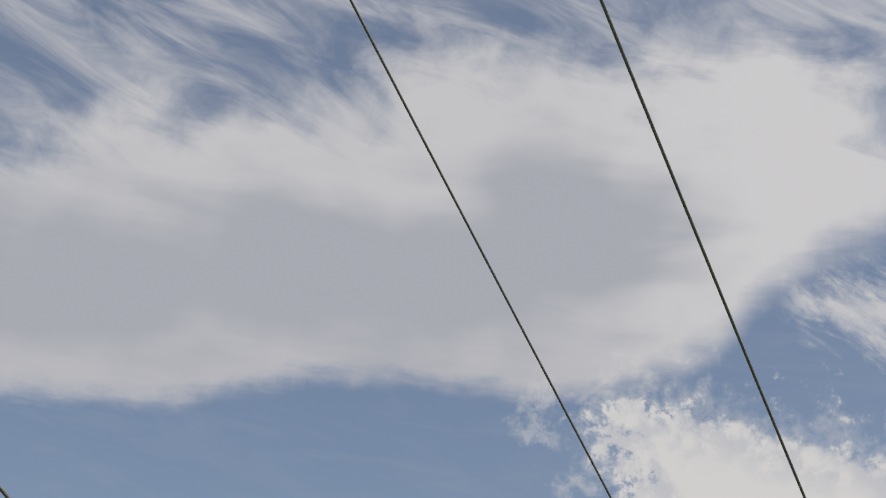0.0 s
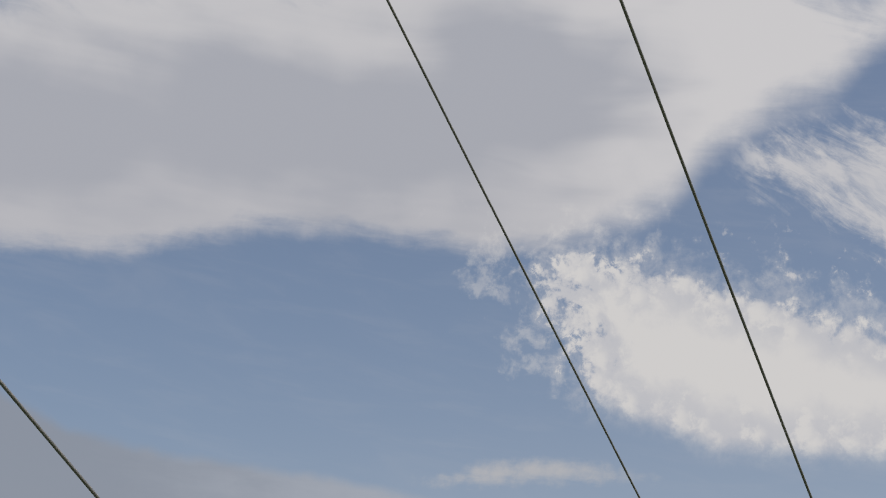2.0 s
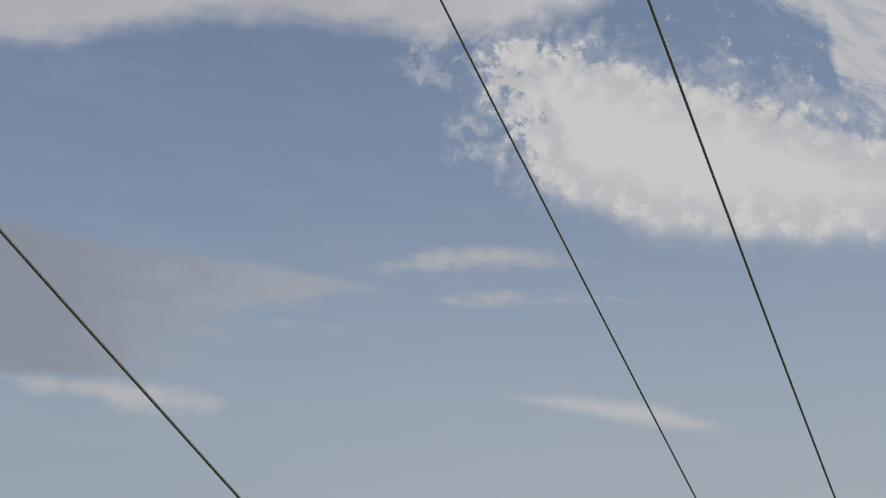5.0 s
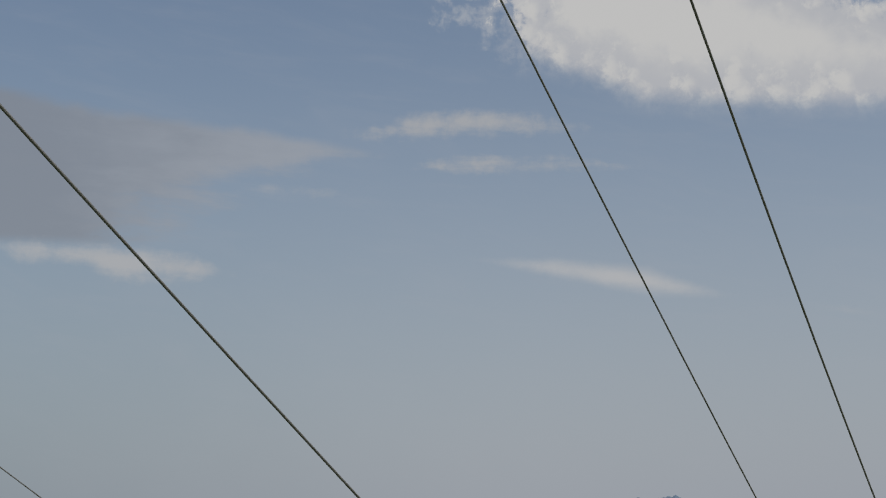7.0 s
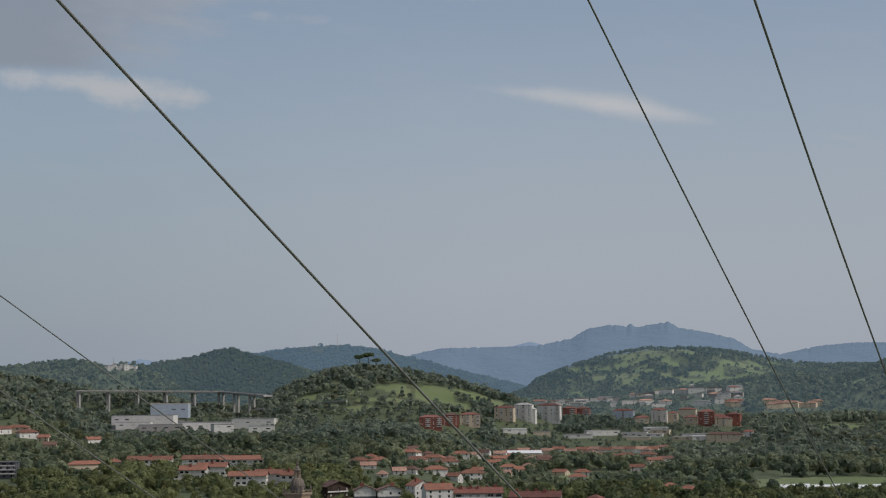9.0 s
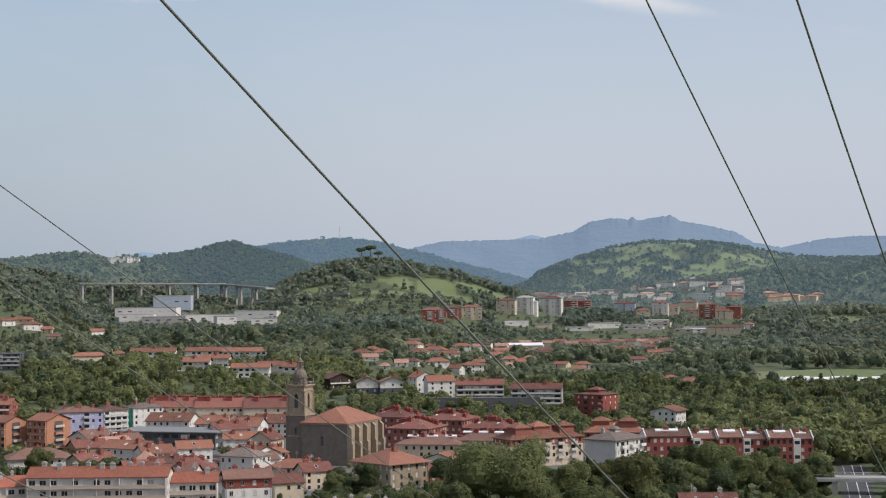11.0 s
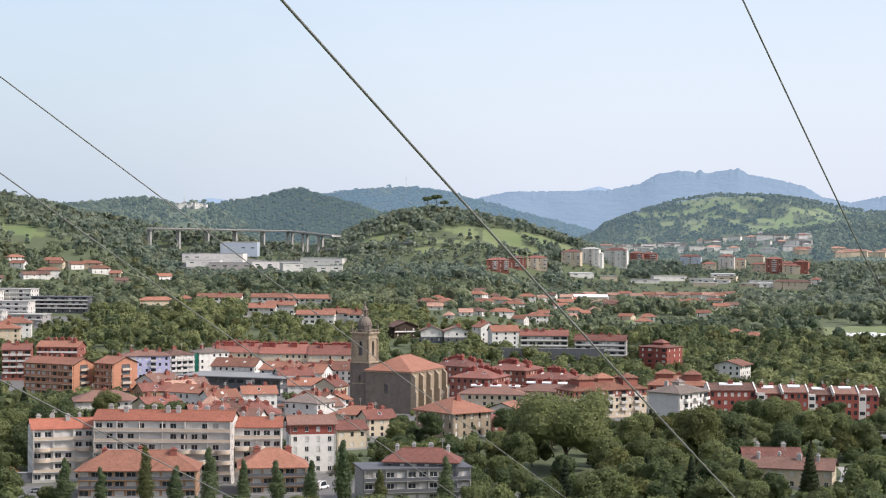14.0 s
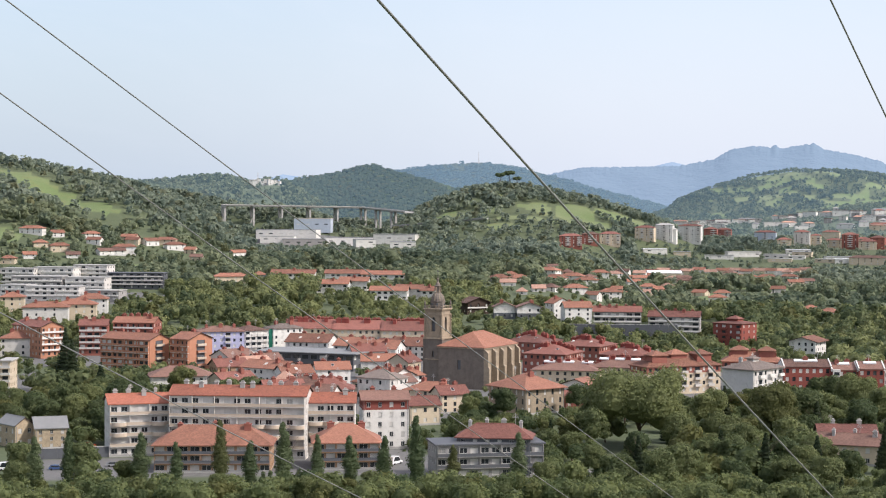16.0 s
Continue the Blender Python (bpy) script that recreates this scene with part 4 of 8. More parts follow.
house(-28.3, 516.3, 5.3, 19.0, 15, 8, 3, wall="ochre", roof="hip", rh=4.4, tiles="terracotta", bands="darkgrey", slab="ochre", chimneys=2, over=0.9, wide=2.6, label="ochre brick apartment house with hipped brown roof beside poplars", name="apartment_building", category="apartment building")
house(12.2, 500.0, 10.4, 30.8, 14, 9.5, 3, wall="grey", bands="darkgrey", roof="flat", tiles="darkgrey", over=0.5, wide=2.2, label="grey modern apartment house with dark grey bands, with terraces and loggias", name="apartment_building", category="apartment building")
house(15.0, 500.6, -7.2, 20.8, 10, 11.2, 4, wall="darkgrey", roof="hip", rh=3.2, tiles="redroof", chimneys=4, chimney="concrete", over=0.7, sides="f", label="set-back red tiled attic storey with tall metal-capped chimneys", name="attic_storey", category="attic")
house(-18.7, 559.3, 8.4, 14.5, 11, 15.5, 5, wall="white", top_wall="red", roof="gable", rh=2.2, tiles="brownroof", chimneys=2, over=0.7, bay=3.6, label="white apartment house with red top storey and brown roof", name="apartment_building", category="apartment building")
house(-7.8, 620.5, 20.6, 11.2, 10, 7, 2, wall="cream", roof="gable", rh=2.6, tiles="redroof", chimneys=1, label="small cream house with red tiled roof", bay=4.2)
house(31.5, 661.5, 36.3, 18.5, 22, 9.5, 3, wall="sandstone", roof="hip", rh=4.6, tiles="terracotta", chimneys=1, over=1.2, bay=3.8, win=(1.1,2.0), label="sandstone town palace with hipped clay-tiled roof", name="palace", category="palace")
house(-144.0, 823.6, -30.3, 29.0, 14, 15, 5, wall="orange", roof="gable", rh=2.6, tiles="terracotta", bands="orange", slab="rail", loggia=True, rail="orange", chimneys=3, wide=2.2, label="orange brick apartment block with long balconies", name="apartment_building", category="apartment building")
house(-116.8, 818.2, -36.9, 12.0, 15, 15.5, 5, wall="orange", roof="gable", rh=2.8, tiles="terracotta", bands="orange", slab="rail", loggia=True, chimneys=1, label="orange brick apartment tower with gabled end and balconies", name="apartment_building", category="apartment building")
house(-206.6, 897.7, 40.9, 12.6, 30, 15, 5, wall="orange", roof="gable", axis="y", rh=2.6, tiles="redroof", bands="white", chimneys=3, label="red brick apartment block with white balconies", name="apartment_building", category="apartment building")
house(-179.0, 904.4, 6.6, 14.2, 14, 15, 5, wall="redbrown", roof="gable", rh=2.6, tiles="redroof", balconies=1, chimneys=3, label="red brick apartment block with balconies behind conifers", name="apartment_building", category="apartment building")
house(-159.4, 919.1, -7.6, 21.8, 14, 15, 5, wall="redbrown", roof="gable", rh=2.6, tiles="terracotta", bands="white", chimneys=5, stack=1.2, label="red brick apartment block with steep red roof", name="apartment_building", category="apartment building")
house(-107.9, 724.2, 13.6, 24.7, 15, 7.5, 2, wall="offwhite", roof="hip", rh=3.4, tiles="brownroof", over=1.0, label="low pale house with hipped brown tiled roof", chimneys=1)
house(-112.1, 885.8, 13.4, 22.5, 14, 14.5, 5, wall="lilac", roof="hip", rh=2.2, tiles="brownroof", balconies=3, chimneys=3, label="lilac rendered apartment block with brown roof", name="apartment_building", category="apartment building")
house(-98.7, 898.6, 36.3, 13.5, 14, 14, 5, wall="white", roof="hip", rh=2.2, tiles="brownroof", balconies=1, chimneys=1, label="white apartment block with balconies", name="apartment_building", category="apartment building")
house(-83.9, 926.0, 30.5, 17.0, 12, 12, 4, wall="white", roof="hip", rh=2.0, tiles="greyroof", chimneys=2, label="white apartment house with grey-brown roof", name="apartment_building", category="apartment building")
house(-89.7, 921.6, 5.6, 2.6, 8, 12, 4, wall="green", roof="flat", tiles="greyroof", over=0.1, sides="", label="narrow green rendered stair block", name="stair_tower", category="building")
house(-61.0, 840.4, -21.1, 49.8, 22, 8, 2, wall="darkgrey", roof="flat", tiles="zinc", over=2.2, bay=4.5, win=(3.2,1.8), label="covered sports hall with flat grey metal roof", name="sports_hall", category="hall")
house(-135.6, 558.6, 41.1, 6.5, 12, 7, 2, wall="stone", roof="gable", axis="y", rh=2.4, tiles="zinc", over=0.4, label="restored stone house with grey metal roof", bay=4)
house(-124.5, 557.0, 18.2, 10.1, 13, 6.5, 3, wall="stone", roof="gable", rh=2.8, tiles="zinc", over=0.4, bay=3.0, win=(0.9,1.2), label="rubble stone house with grey metal roof and small windows")
house(96.7, 731.8, 24.2, 35.4, 14, 11.5, 4, wall="cream", top_wall="redbrown", roof="hip", rh=3.6, tiles="terracotta", balconies=2, chimneys=6, lanterns=((-10.5, -2.0, 7.0), (0.5, 1.0, 7.5), (11.0, -2.0, 7.0)), chimney="redbrown", label="cream and red apartment house with stepped clay roofs", name="apartment_building", category="apartment building")
house(131.7, 748.1, -10.5, 25.1, 14, 12, 4, wall="cream", top_wall="redbrown", roof="hip", rh=3.6, tiles="terracotta", balconies=2, chimneys=5, lanterns=((-5.5, 0.5, 7.0), (6.0, -1.5, 6.5)), label="cream apartment house with red attic under clay tiles", name="apartment_building", category="apartment building")
house(117.9, 669.3, 45.9, 19.7, 14, 16, 5, wall="offwhite", roof="hip", rh=2.6, tiles="greyroof", balconies=2, rail="white", chimneys=2, lanterns=((0.0, 0.0, 3.6),), chimney="concrete", over=0.9, sides="fr", label="pale grey apartment house with blank side wall and balconies", name="apartment_building", category="apartment building")
house(146.4, 711.6, -1.5, 18.8, 13, 13, 4, wall="red", roof="gable", rh=2.4, tiles="brownroof", bay=2.6, win=(1.3,1.7), chimneys=1, over=0.3, panels=1, gables="white", label="dark red terraced apartment house with white windows", group="red terrace", name="apartment_building", category="apartment building")
house(161.0, 709.6, -2.7, 10.1, 13, 12, 4, wall="red", roof="gable", rh=2.4, tiles="brownroof", bay=2.6, win=(1.3,1.7), chimneys=2, over=0.3, panels=1, pale_bay=True, gables="white", label="dark red terraced apartment house with white windows", group="red terrace", name="apartment_building", category="apartment building")
house(171.2, 707.0, -3.4, 10.1, 13, 12.6, 4, wall="red", roof="gable", rh=2.4, tiles="brownroof", bay=2.6, win=(1.3,1.7), chimneys=1, over=0.3, panels=1, gables="white", label="dark red terraced apartment house with white windows", group="red terrace", name="apartment_building", category="apartment building")
house(181.4, 707.9, -4.2, 10.3, 13, 11.6, 4, wall="red", roof="gable", rh=2.4, tiles="brownroof", bay=2.6, win=(1.3,1.7), chimneys=2, over=0.3, panels=1, pale_bay=True, gables="white", label="dark red terraced apartment house with white windows", group="red terrace", name="apartment_building", category="apartment building")
house(191.5, 705.1, -4.9, 9.8, 13, 12.2, 4, wall="red", roof="gable", rh=2.4, tiles="brownroof", bay=2.6, win=(1.3,1.7), chimneys=1, over=0.3, panels=1, gables="white", label="dark red terraced apartment house with white windows", group="red terrace", name="apartment_building", category="apartment building")
house(200.6, 705.7, -5.6, 8.4, 13, 11.6, 4, wall="red", roof="gable", rh=2.4, tiles="brownroof", bay=2.6, win=(1.3,1.7), chimneys=2, over=0.3, panels=1, pale_bay=True, gables="white", label="dark red terraced apartment house with white windows", group="red terrace", name="apartment_building", category="apartment building")
house(165.0, 994.1, -41.7, 18.6, 16, 12.5, 4, wall="red", roof="hip", rh=1.6, tiles="redroof", balconies=2, rail="red", lanterns=((0.0, 0.0, 7.0),), label="dark red brick apartment block with flat-pitched roof", name="apartment_building", category="apartment building")
house(189.5, 913.8, -31.6, 14.0, 16, 8.5, 3, wall="white", roof="gable", axis="y", rh=2.2, tiles="terracotta", over=1.3, bay=3.4, label="white detached house with wide overhanging clay roof")
house(140.3, 1064.9, -12.5, 30.8, 13, 12, 4, wall="grey", wide=3.2, roof="gable", rh=3.0, tiles="redroof", bands="white", rail="white", chimneys=5, label="white apartment block with stepped balconies and clay roof", name="apartment_building", category="apartment building")
house(105.8, 1067.2, -5.7, 28.8, 13, 12.5, 4, wall="grey", wide=3.2, roof="gable", rh=3.0, tiles="redroof", bands="white", rail="white", chimneys=5, label="white apartment block with long balconies above a retaining wall", name="apartment_building", category="apartment building")
house(80.9, 1066.7, 9.4, 16.8, 12, 11, 4, wall="white", roof="gable", rh=3.2, tiles="terracotta", chimneys=2, label="white apartment house with brown balconies", name="apartment_building", category="apartment building")
house(71.7, 1097.4, 25.9, 12.1, 11, 9, 3, wall="white", roof="gable", axis="y", rh=3.2, tiles="terracotta", chimneys=1, label="white gabled house with clay roof")
house(37.8, 1085.8, 0.9, 13.2, 12, 7, 2, wall="darkgrey", top_wall="white", roof="gable", axis="y", rh=3.0, tiles="brownroof", over=1.2, chimneys=2, label="white house with dark timber gable and brown roof")
house(52.8, 1083.1, 3.8, 15.6, 12, 7, 2, wall="darkgrey", top_wall="white", roof="gable", axis="y", rh=3.0, tiles="brownroof", over=1.2, chimneys=2, label="white house with dark timber gable and brown roof")
house(19.9, 1112.0, 25.9, 16.7, 12, 7, 2, wall="timber", bands="white", roof="gable", axis="y", rh=3.2, tiles="brownroof", over=1.2, label="white house with dark timbered gable")
house(-114.3, 1352.2, -3.8, 33.1, 14, 6.5, 2, wall="white", roof="gable", rh=2.6, tiles="terracotta", over=1.0, bay=2.6, win=(2.4,1.5), chimneys=1, pane=False, label="white country house with broad clay-tiled roof", group="houses above the wooded bank")
house(-73.9, 1361.2, -4.2, 32.8, 14, 6.5, 2, wall="white", roof="gable", rh=2.6, tiles="terracotta", over=1.0, bay=2.6, win=(2.4,1.5), chimneys=1, pane=False, label="white country house with broad clay-tiled roof", group="houses above the wooded bank")
house(-44.6, 1348.1, -6.6, 33.0, 16, 6.5, 2, wall="white", roof="gable", rh=2.6, tiles="terracotta", over=1.0, bay=2.6, win=(2.4,1.5), chimneys=1, pane=False, label="white country house with broad clay-tiled roof", group="houses above the wooded bank")
house(-77.2, 1243.3, -7.2, 22.2, 12, 6.5, 2, wall="white", roof="gable", rh=2.6, tiles="terracotta", over=1.0, bay=2.6, win=(2.4,1.5), chimneys=1, pane=False, label="white country house with broad clay-tiled roof", group="houses above the wooded bank")
house(-36.1, 1195.5, -6.4, 25.1, 12, 6.5, 2, wall="white", roof="gable", rh=2.6, tiles="terracotta", over=1.0, bay=2.6, win=(2.4,1.5), chimneys=1, pane=False, label="white country house with broad clay-tiled roof", group="houses above the wooded bank")
house(-22.5, 1208.2, -10.8, 17.7, 12, 6.5, 2, wall="white", roof="gable", rh=2.6, tiles="terracotta", over=1.0, bay=2.6, win=(2.4,1.5), chimneys=1, pane=False, label="white country house with broad clay-tiled roof", group="houses above the wooded bank")
house(-8.5, 1195.3, -22.6, 9.6, 10, 6.5, 2, wall="white", roof="gable", rh=2.6, tiles="terracotta", over=1.0, bay=2.6, win=(2.4,1.5), chimneys=1, pane=False, label="white country house with broad clay-tiled roof", group="houses above the wooded bank")
house(-63.4, 1266.6, -8.5, 20.6, 12, 6.5, 2, wall="white", roof="gable", rh=2.6, tiles="terracotta", over=1.0, bay=2.6, win=(2.4,1.5), chimneys=1, pane=False, label="white country house with broad clay-tiled roof", group="houses above the wooded bank")
house(-302.3, 1262.3, -11.2, 25.9, 14, 13, 4, wall="offwhite", roof="flat", tiles="concrete", balconies=1, rail="white", bay=3.6, wide=2.6, over=0.5, pane=False, label="white modern apartment block with stacked terraces", group="modern terraces", name="apartment_building", category="apartment building")
house(-276.8, 1264.4, -9.0, 29.6, 14, 14, 4, wall="white", roof="flat", tiles="concrete", balconies=1, rail="white", bay=3.6, wide=2.6, over=0.5, pane=False, label="white modern apartment block with stacked terraces", group="modern terraces", name="apartment_building", category="apartment building")
house(-252.5, 1275.6, -12.3, 26.1, 14, 15, 5, wall="offwhite", roof="flat", tiles="concrete", balconies=1, rail="white", bay=3.6, wide=2.6, over=0.5, pane=False, label="white modern apartment block with stacked terraces", group="modern terraces", name="apartment_building", category="apartment building")
house(-282.9, 1236.1, -4.6, 36.3, 14, 10, 3, wall="grey", roof="flat", tiles="concrete", balconies=1, rail="white", bay=3.6, wide=2.6, over=0.5, pane=False, label="white modern apartment block with stacked terraces", group="modern terraces", name="apartment_building", category="apartment building")
house(-248.2, 1232.6, -9.1, 28.8, 14, 10, 3, wall="offwhite", roof="flat", tiles="concrete", balconies=1, rail="white", bay=3.6, wide=2.6, over=0.5, pane=False, label="white modern apartment block with stacked terraces", group="modern terraces", name="apartment_building", category="apartment building")
house(-285.1, 1181.8, -16.0, 19.0, 14, 9, 3, wall="white", roof="flat", tiles="concrete", balconies=1, rail="white", bay=3.6, wide=2.6, over=0.5, pane=False, label="white modern apartment block with stacked terraces", group="modern terraces", name="apartment_building", category="apartment building")
house(-258.4, 1174.1, -4.2, 36.3, 14, 9, 3, wall="offwhite", roof="flat", tiles="concrete", balconies=1, rail="white", bay=3.6, wide=2.6, over=0.5, pane=False, label="white modern apartment block with stacked terraces", group="modern terraces", name="apartment_building", category="apartment building")
house(-224.4, 1172.1, -11.7, 23.9, 14, 7, 2, wall="grey", roof="flat", tiles="concrete", balconies=1, rail="white", bay=3.6, wide=2.6, over=0.5, pane=False, label="white modern apartment block with stacked terraces", group="modern terraces", name="apartment_building", category="apartment building")
house(-218.7, 1261.5, -5.0, 40.2, 14, 11, 4, wall="darkgrey", roof="flat", tiles="darkgrey", balconies=1, rail="rail", bay=3.2, pane=False, label="dark grey modern apartment block with glass balconies", name="apartment_building", category="apartment building")
house(-269.3, 1102.5, 8.9, 14.4, 13, 9, 3, wall="cream", roof="hip", rh=2.8, tiles="terracotta", over=0.9, chimneys=2, pane=False, label="pale house with clay-tiled roof below the modern terraces")
house(-235.6, 1046.0, 7.9, 26.1, 13, 9, 3, wall="offwhite", roof="hip", rh=2.8, tiles="terracotta", over=0.9, chimneys=2, pane=False, label="pale house with clay-tiled roof below the modern terraces")
house(-221.1, 1064.3, 7.6, 23.3, 13, 9, 3, wall="cream", roof="hip", rh=2.8, tiles="terracotta", over=0.9, chimneys=2, pane=False, label="pale house with clay-tiled roof below the modern terraces")
house(-218.7, 1099.1, 7.6, 19.0, 13, 9, 3, wall="white", roof="hip", rh=2.8, tiles="terracotta", over=0.9, chimneys=2, pane=False, label="pale house with clay-tiled roof below the modern terraces")
house(-214.8, 896.8, 7.1, 19.6, 13, 9, 3, wall="offwhite", roof="hip", rh=2.8, tiles="terracotta", over=0.9, chimneys=2, pane=False, label="pale house with clay-tiled roof below the modern terraces")
house(-176.4, 715.2, 2.3, 4.1, 14, 14, 5, wall="cream", roof="flat", tiles="concrete", balconies=1, label="cream apartment block with stacked balconies", name="apartment_building", category="apartment building")
house(-71.2, 954.5, -2.2, 25.9, 20, 9, 3, wall="cream", roof="gable", rh=4.2, tiles="redroof", chimneys=10, chimney="stackred", stack=1.3, label="terrace of flats with clay roof and many red chimneys", group="red-chimney terraces", pane=False, name="apartment_building", category="apartment building")
house(-45.1, 950.8, -2.9, 25.8, 20, 9, 3, wall="cream", roof="gable", rh=4.2, tiles="redroof", chimneys=10, chimney="stackred", stack=1.3, label="terrace of flats with clay roof and many red chimneys", group="red-chimney terraces", pane=False, name="apartment_building", category="apartment building")
house(-20.4, 946.8, -4.1, 23.3, 20, 9, 3, wall="cream", roof="gable", rh=4.2, tiles="redroof", chimneys=10, chimney="stackred", stack=1.3, label="terrace of flats with clay roof and many red chimneys", group="red-chimney terraces", pane=False, name="apartment_building", category="apartment building")
house(-66.9, 902.1, -15.9, 22.9, 17, 8, 3, wall="white", roof="gable", rh=3.6, tiles="terracotta", chimneys=2, skylights=2, label="old town house with clay-tiled roof", group="old town houses")
house(-42.8, 880.6, -20.9, 18.4, 17, 8, 3, wall="white", roof="gable", rh=3.6, tiles="terracotta", chimneys=2, skylights=2, label="old town house with clay-tiled roof", group="old town houses")
house(-14.6, 881.9, -20.5, 18.7, 17, 8, 3, wall="offwhite", roof="gable", rh=3.6, tiles="terracotta", chimneys=2, skylights=2, label="old town house with clay-tiled roof", group="old town houses")
house(-31.7, 863.5, -15.3, 23.0, 17, 8, 3, wall="white", roof="gable", rh=3.6, tiles="terracotta", chimneys=2, skylights=2, label="old town house with clay-tiled roof", group="old town houses")
house(51.8, 825.1, -24.9, 21.1, 24, 9, 3, wall="redbrown", roof="hip", rh=3.6, tiles="redroof", chimneys=9, stack=1.2, chimney="stackred", skylights=2, label="terraced houses with red-brown roofs and roof lights", group="terraces beside the church")
house(71.5, 873.6, -26.4, 22.4, 24, 9, 3, wall="redbrown", roof="hip", rh=3.6, tiles="redroof", chimneys=9, stack=1.2, chimney="stackred", skylights=2, label="terraced houses with red-brown roofs and roof lights", group="terraces beside the church")
house(54.4, 753.2, -13.7, 28.9, 24, 8, 3, wall="cream", roof="hip", rh=3.4, tiles="brownroof", chimneys=7, panels=3, chimney="stackred", label="terraced houses with red-brown roofs and roof lights", group="terraces beside the church")
house(76.8, 756.1, -17.2, 24.3, 24, 9, 3, wall="cream", roof="hip", rh=3.4, tiles="brownroof", chimneys=7, panels=3, chimney="stackred", label="terraced houses with red-brown roofs and roof lights", group="terraces beside the church")
house(87.0, 820.3, -23.6, 21.7, 24, 9, 3, wall="redbrown", roof="hip", rh=3.6, tiles="redroof", chimneys=9, stack=1.2, chimney="stackred", skylights=2, label="terraced houses with red-brown roofs and roof lights", group="terraces beside the church")
house(46.0, 898.3, -28.5, 22.2, 24, 9, 3, wall="redbrown", roof="hip", rh=3.6, tiles="redroof", chimneys=9, stack=1.2, chimney="stackred", skylights=2, label="terraced houses with red-brown roofs and roof lights", group="terraces beside the church")
house(54.1, 688.4, -27.2, 15.4, 12, 7, 2, wall="white", roof="gable", axis="y", rh=2.8, tiles="terracotta", label="white house with one round gable window")
house(50.7, 665.3, 1.9, 9.6, 9, 5, 1, wall="redbrown", roof="gable", rh=2.2, tiles="redroof", label="low outbuilding with orange-red roof")
house(-82.3, 687.9, 38.4, 15.4, 12, 9, 3, wall="cream", roof="gable", axis="x", rh=2.8, tiles="redroof", chimneys=2, skylights=1, bay=3.4, label="cream old town house with clay-tiled roof", group="old town houses")
house(-72.4, 741.6, -33.4, 22.8, 13, 9, 3, wall="offwhite", roof="gable", axis="x", rh=2.8, tiles="terracotta", chimneys=2, skylights=1, bay=3.4, label="off-white old town house with clay-tiled roof", group="old town houses")
house(-61.8, 730.8, 24.1, 13.5, 11, 8, 3, wall="white", roof="gable", axis="x", rh=2.8, tiles="terracotta", chimneys=2, skylights=1, bay=3.4, label="white old town house with clay-tiled roof", group="old town houses")
house(-91.3, 750.5, 25.4, 13.8, 12, 9, 3, wall="ochre", roof="gable", axis="x", rh=2.8, tiles="redroof", chimneys=2, skylights=1, bay=3.4, label="ochre old town house with clay-tiled roof", group="old town houses")
house(-23.5, 688.7, -33.9, 15.8, 12, 10, 3, wall="offwhite", roof="hip", axis="x", rh=2.8, tiles="greyroof", chimneys=2, skylights=0, bay=3.4, label="off-white old town house with clay-tiled roof", group="old town houses")
house(-20.6, 698.4, 46.6, 13.6, 14, 10, 3, wall="white", roof="gable", axis="y", rh=2.8, tiles="terracotta", chimneys=2, skylights=0, bay=3.4, label="white old town house with clay-tiled roof", group="old town houses")
house(-42.2, 666.5, 1.9, 16.9, 14, 8, 3, wall="offwhite", roof="hip", axis="x", rh=2.8, tiles="redroof", chimneys=2, skylights=0, bay=3.4, label="off-white old town house with clay-tiled roof", group="old town houses")
house(-4.0, 671.8, -26.0, 18.0, 12, 7, 3, wall="cream", roof="hip", axis="x", rh=2.8, tiles="terracotta", chimneys=2, skylights=0, bay=3.4, label="cream old town house with clay-tiled roof", group="old town houses")
house(-47.2, 748.0, 12.8, 14.5, 10, 8, 3, wall="white", roof="gable", axis="x", rh=2.8, tiles="terracotta", chimneys=2, skylights=1, bay=3.4, label="white old town house with clay-tiled roof", group="old town houses")
house(-60.9, 666.8, 18.0, 15.2, 12, 8, 3, wall="offwhite", roof="gable", axis="x", rh=2.8, tiles="redroof", chimneys=2, skylights=1, bay=3.4, label="off-white old town house with clay-tiled roof", group="old town houses")
house(-79.9, 790.2, 30.8, 12.5, 11, 8, 3, wall="cream", roof="gable", axis="x", rh=2.8, tiles="brownroof", chimneys=2, skylights=1, bay=3.4, label="cream old town house with clay-tiled roof", group="old town houses")
house(-12.8, 734.2, 20.6, 8.0, 10, 7, 3, wall="white", roof="hip", axis="x", rh=2.8, tiles="terracotta", chimneys=2, skylights=0, bay=3.4, label="white old town house with clay-tiled roof", group="old town houses")
house(2.7, 657.0, 22.6, 11.4, 10, 7, 3, wall="cream", roof="gable", axis="x", rh=2.8, tiles="redroof", chimneys=2, skylights=1, bay=3.4, label="cream old town house with clay-tiled roof", group="old town houses")
house(-28.8, 790.0, 2.3, 15.1, 11, 8, 3, wall="white", roof="gable", axis="x", rh=2.8, tiles="terracotta", chimneys=2, skylights=1, bay=3.4, label="white old town house with clay-tiled roof", group="old town houses")
house(-26.3, 706.4, -35.4, 15.2, 13, 6.6, 2, wall="cream", roof="hip", axis="x", rh=3.7, tiles="terracotta", chimneys=2, bay=3.6, label="old town house with weathered clay-tiled roof", group="old town houses")
house(-57.6, 661.0, 12.7, 11.1, 11, 8.0, 2, wall="cream", roof="hip", axis="y", rh=3.2, tiles="redroof", chimneys=1, bay=3.6, label="old town house with weathered clay-tiled roof", group="old town houses")
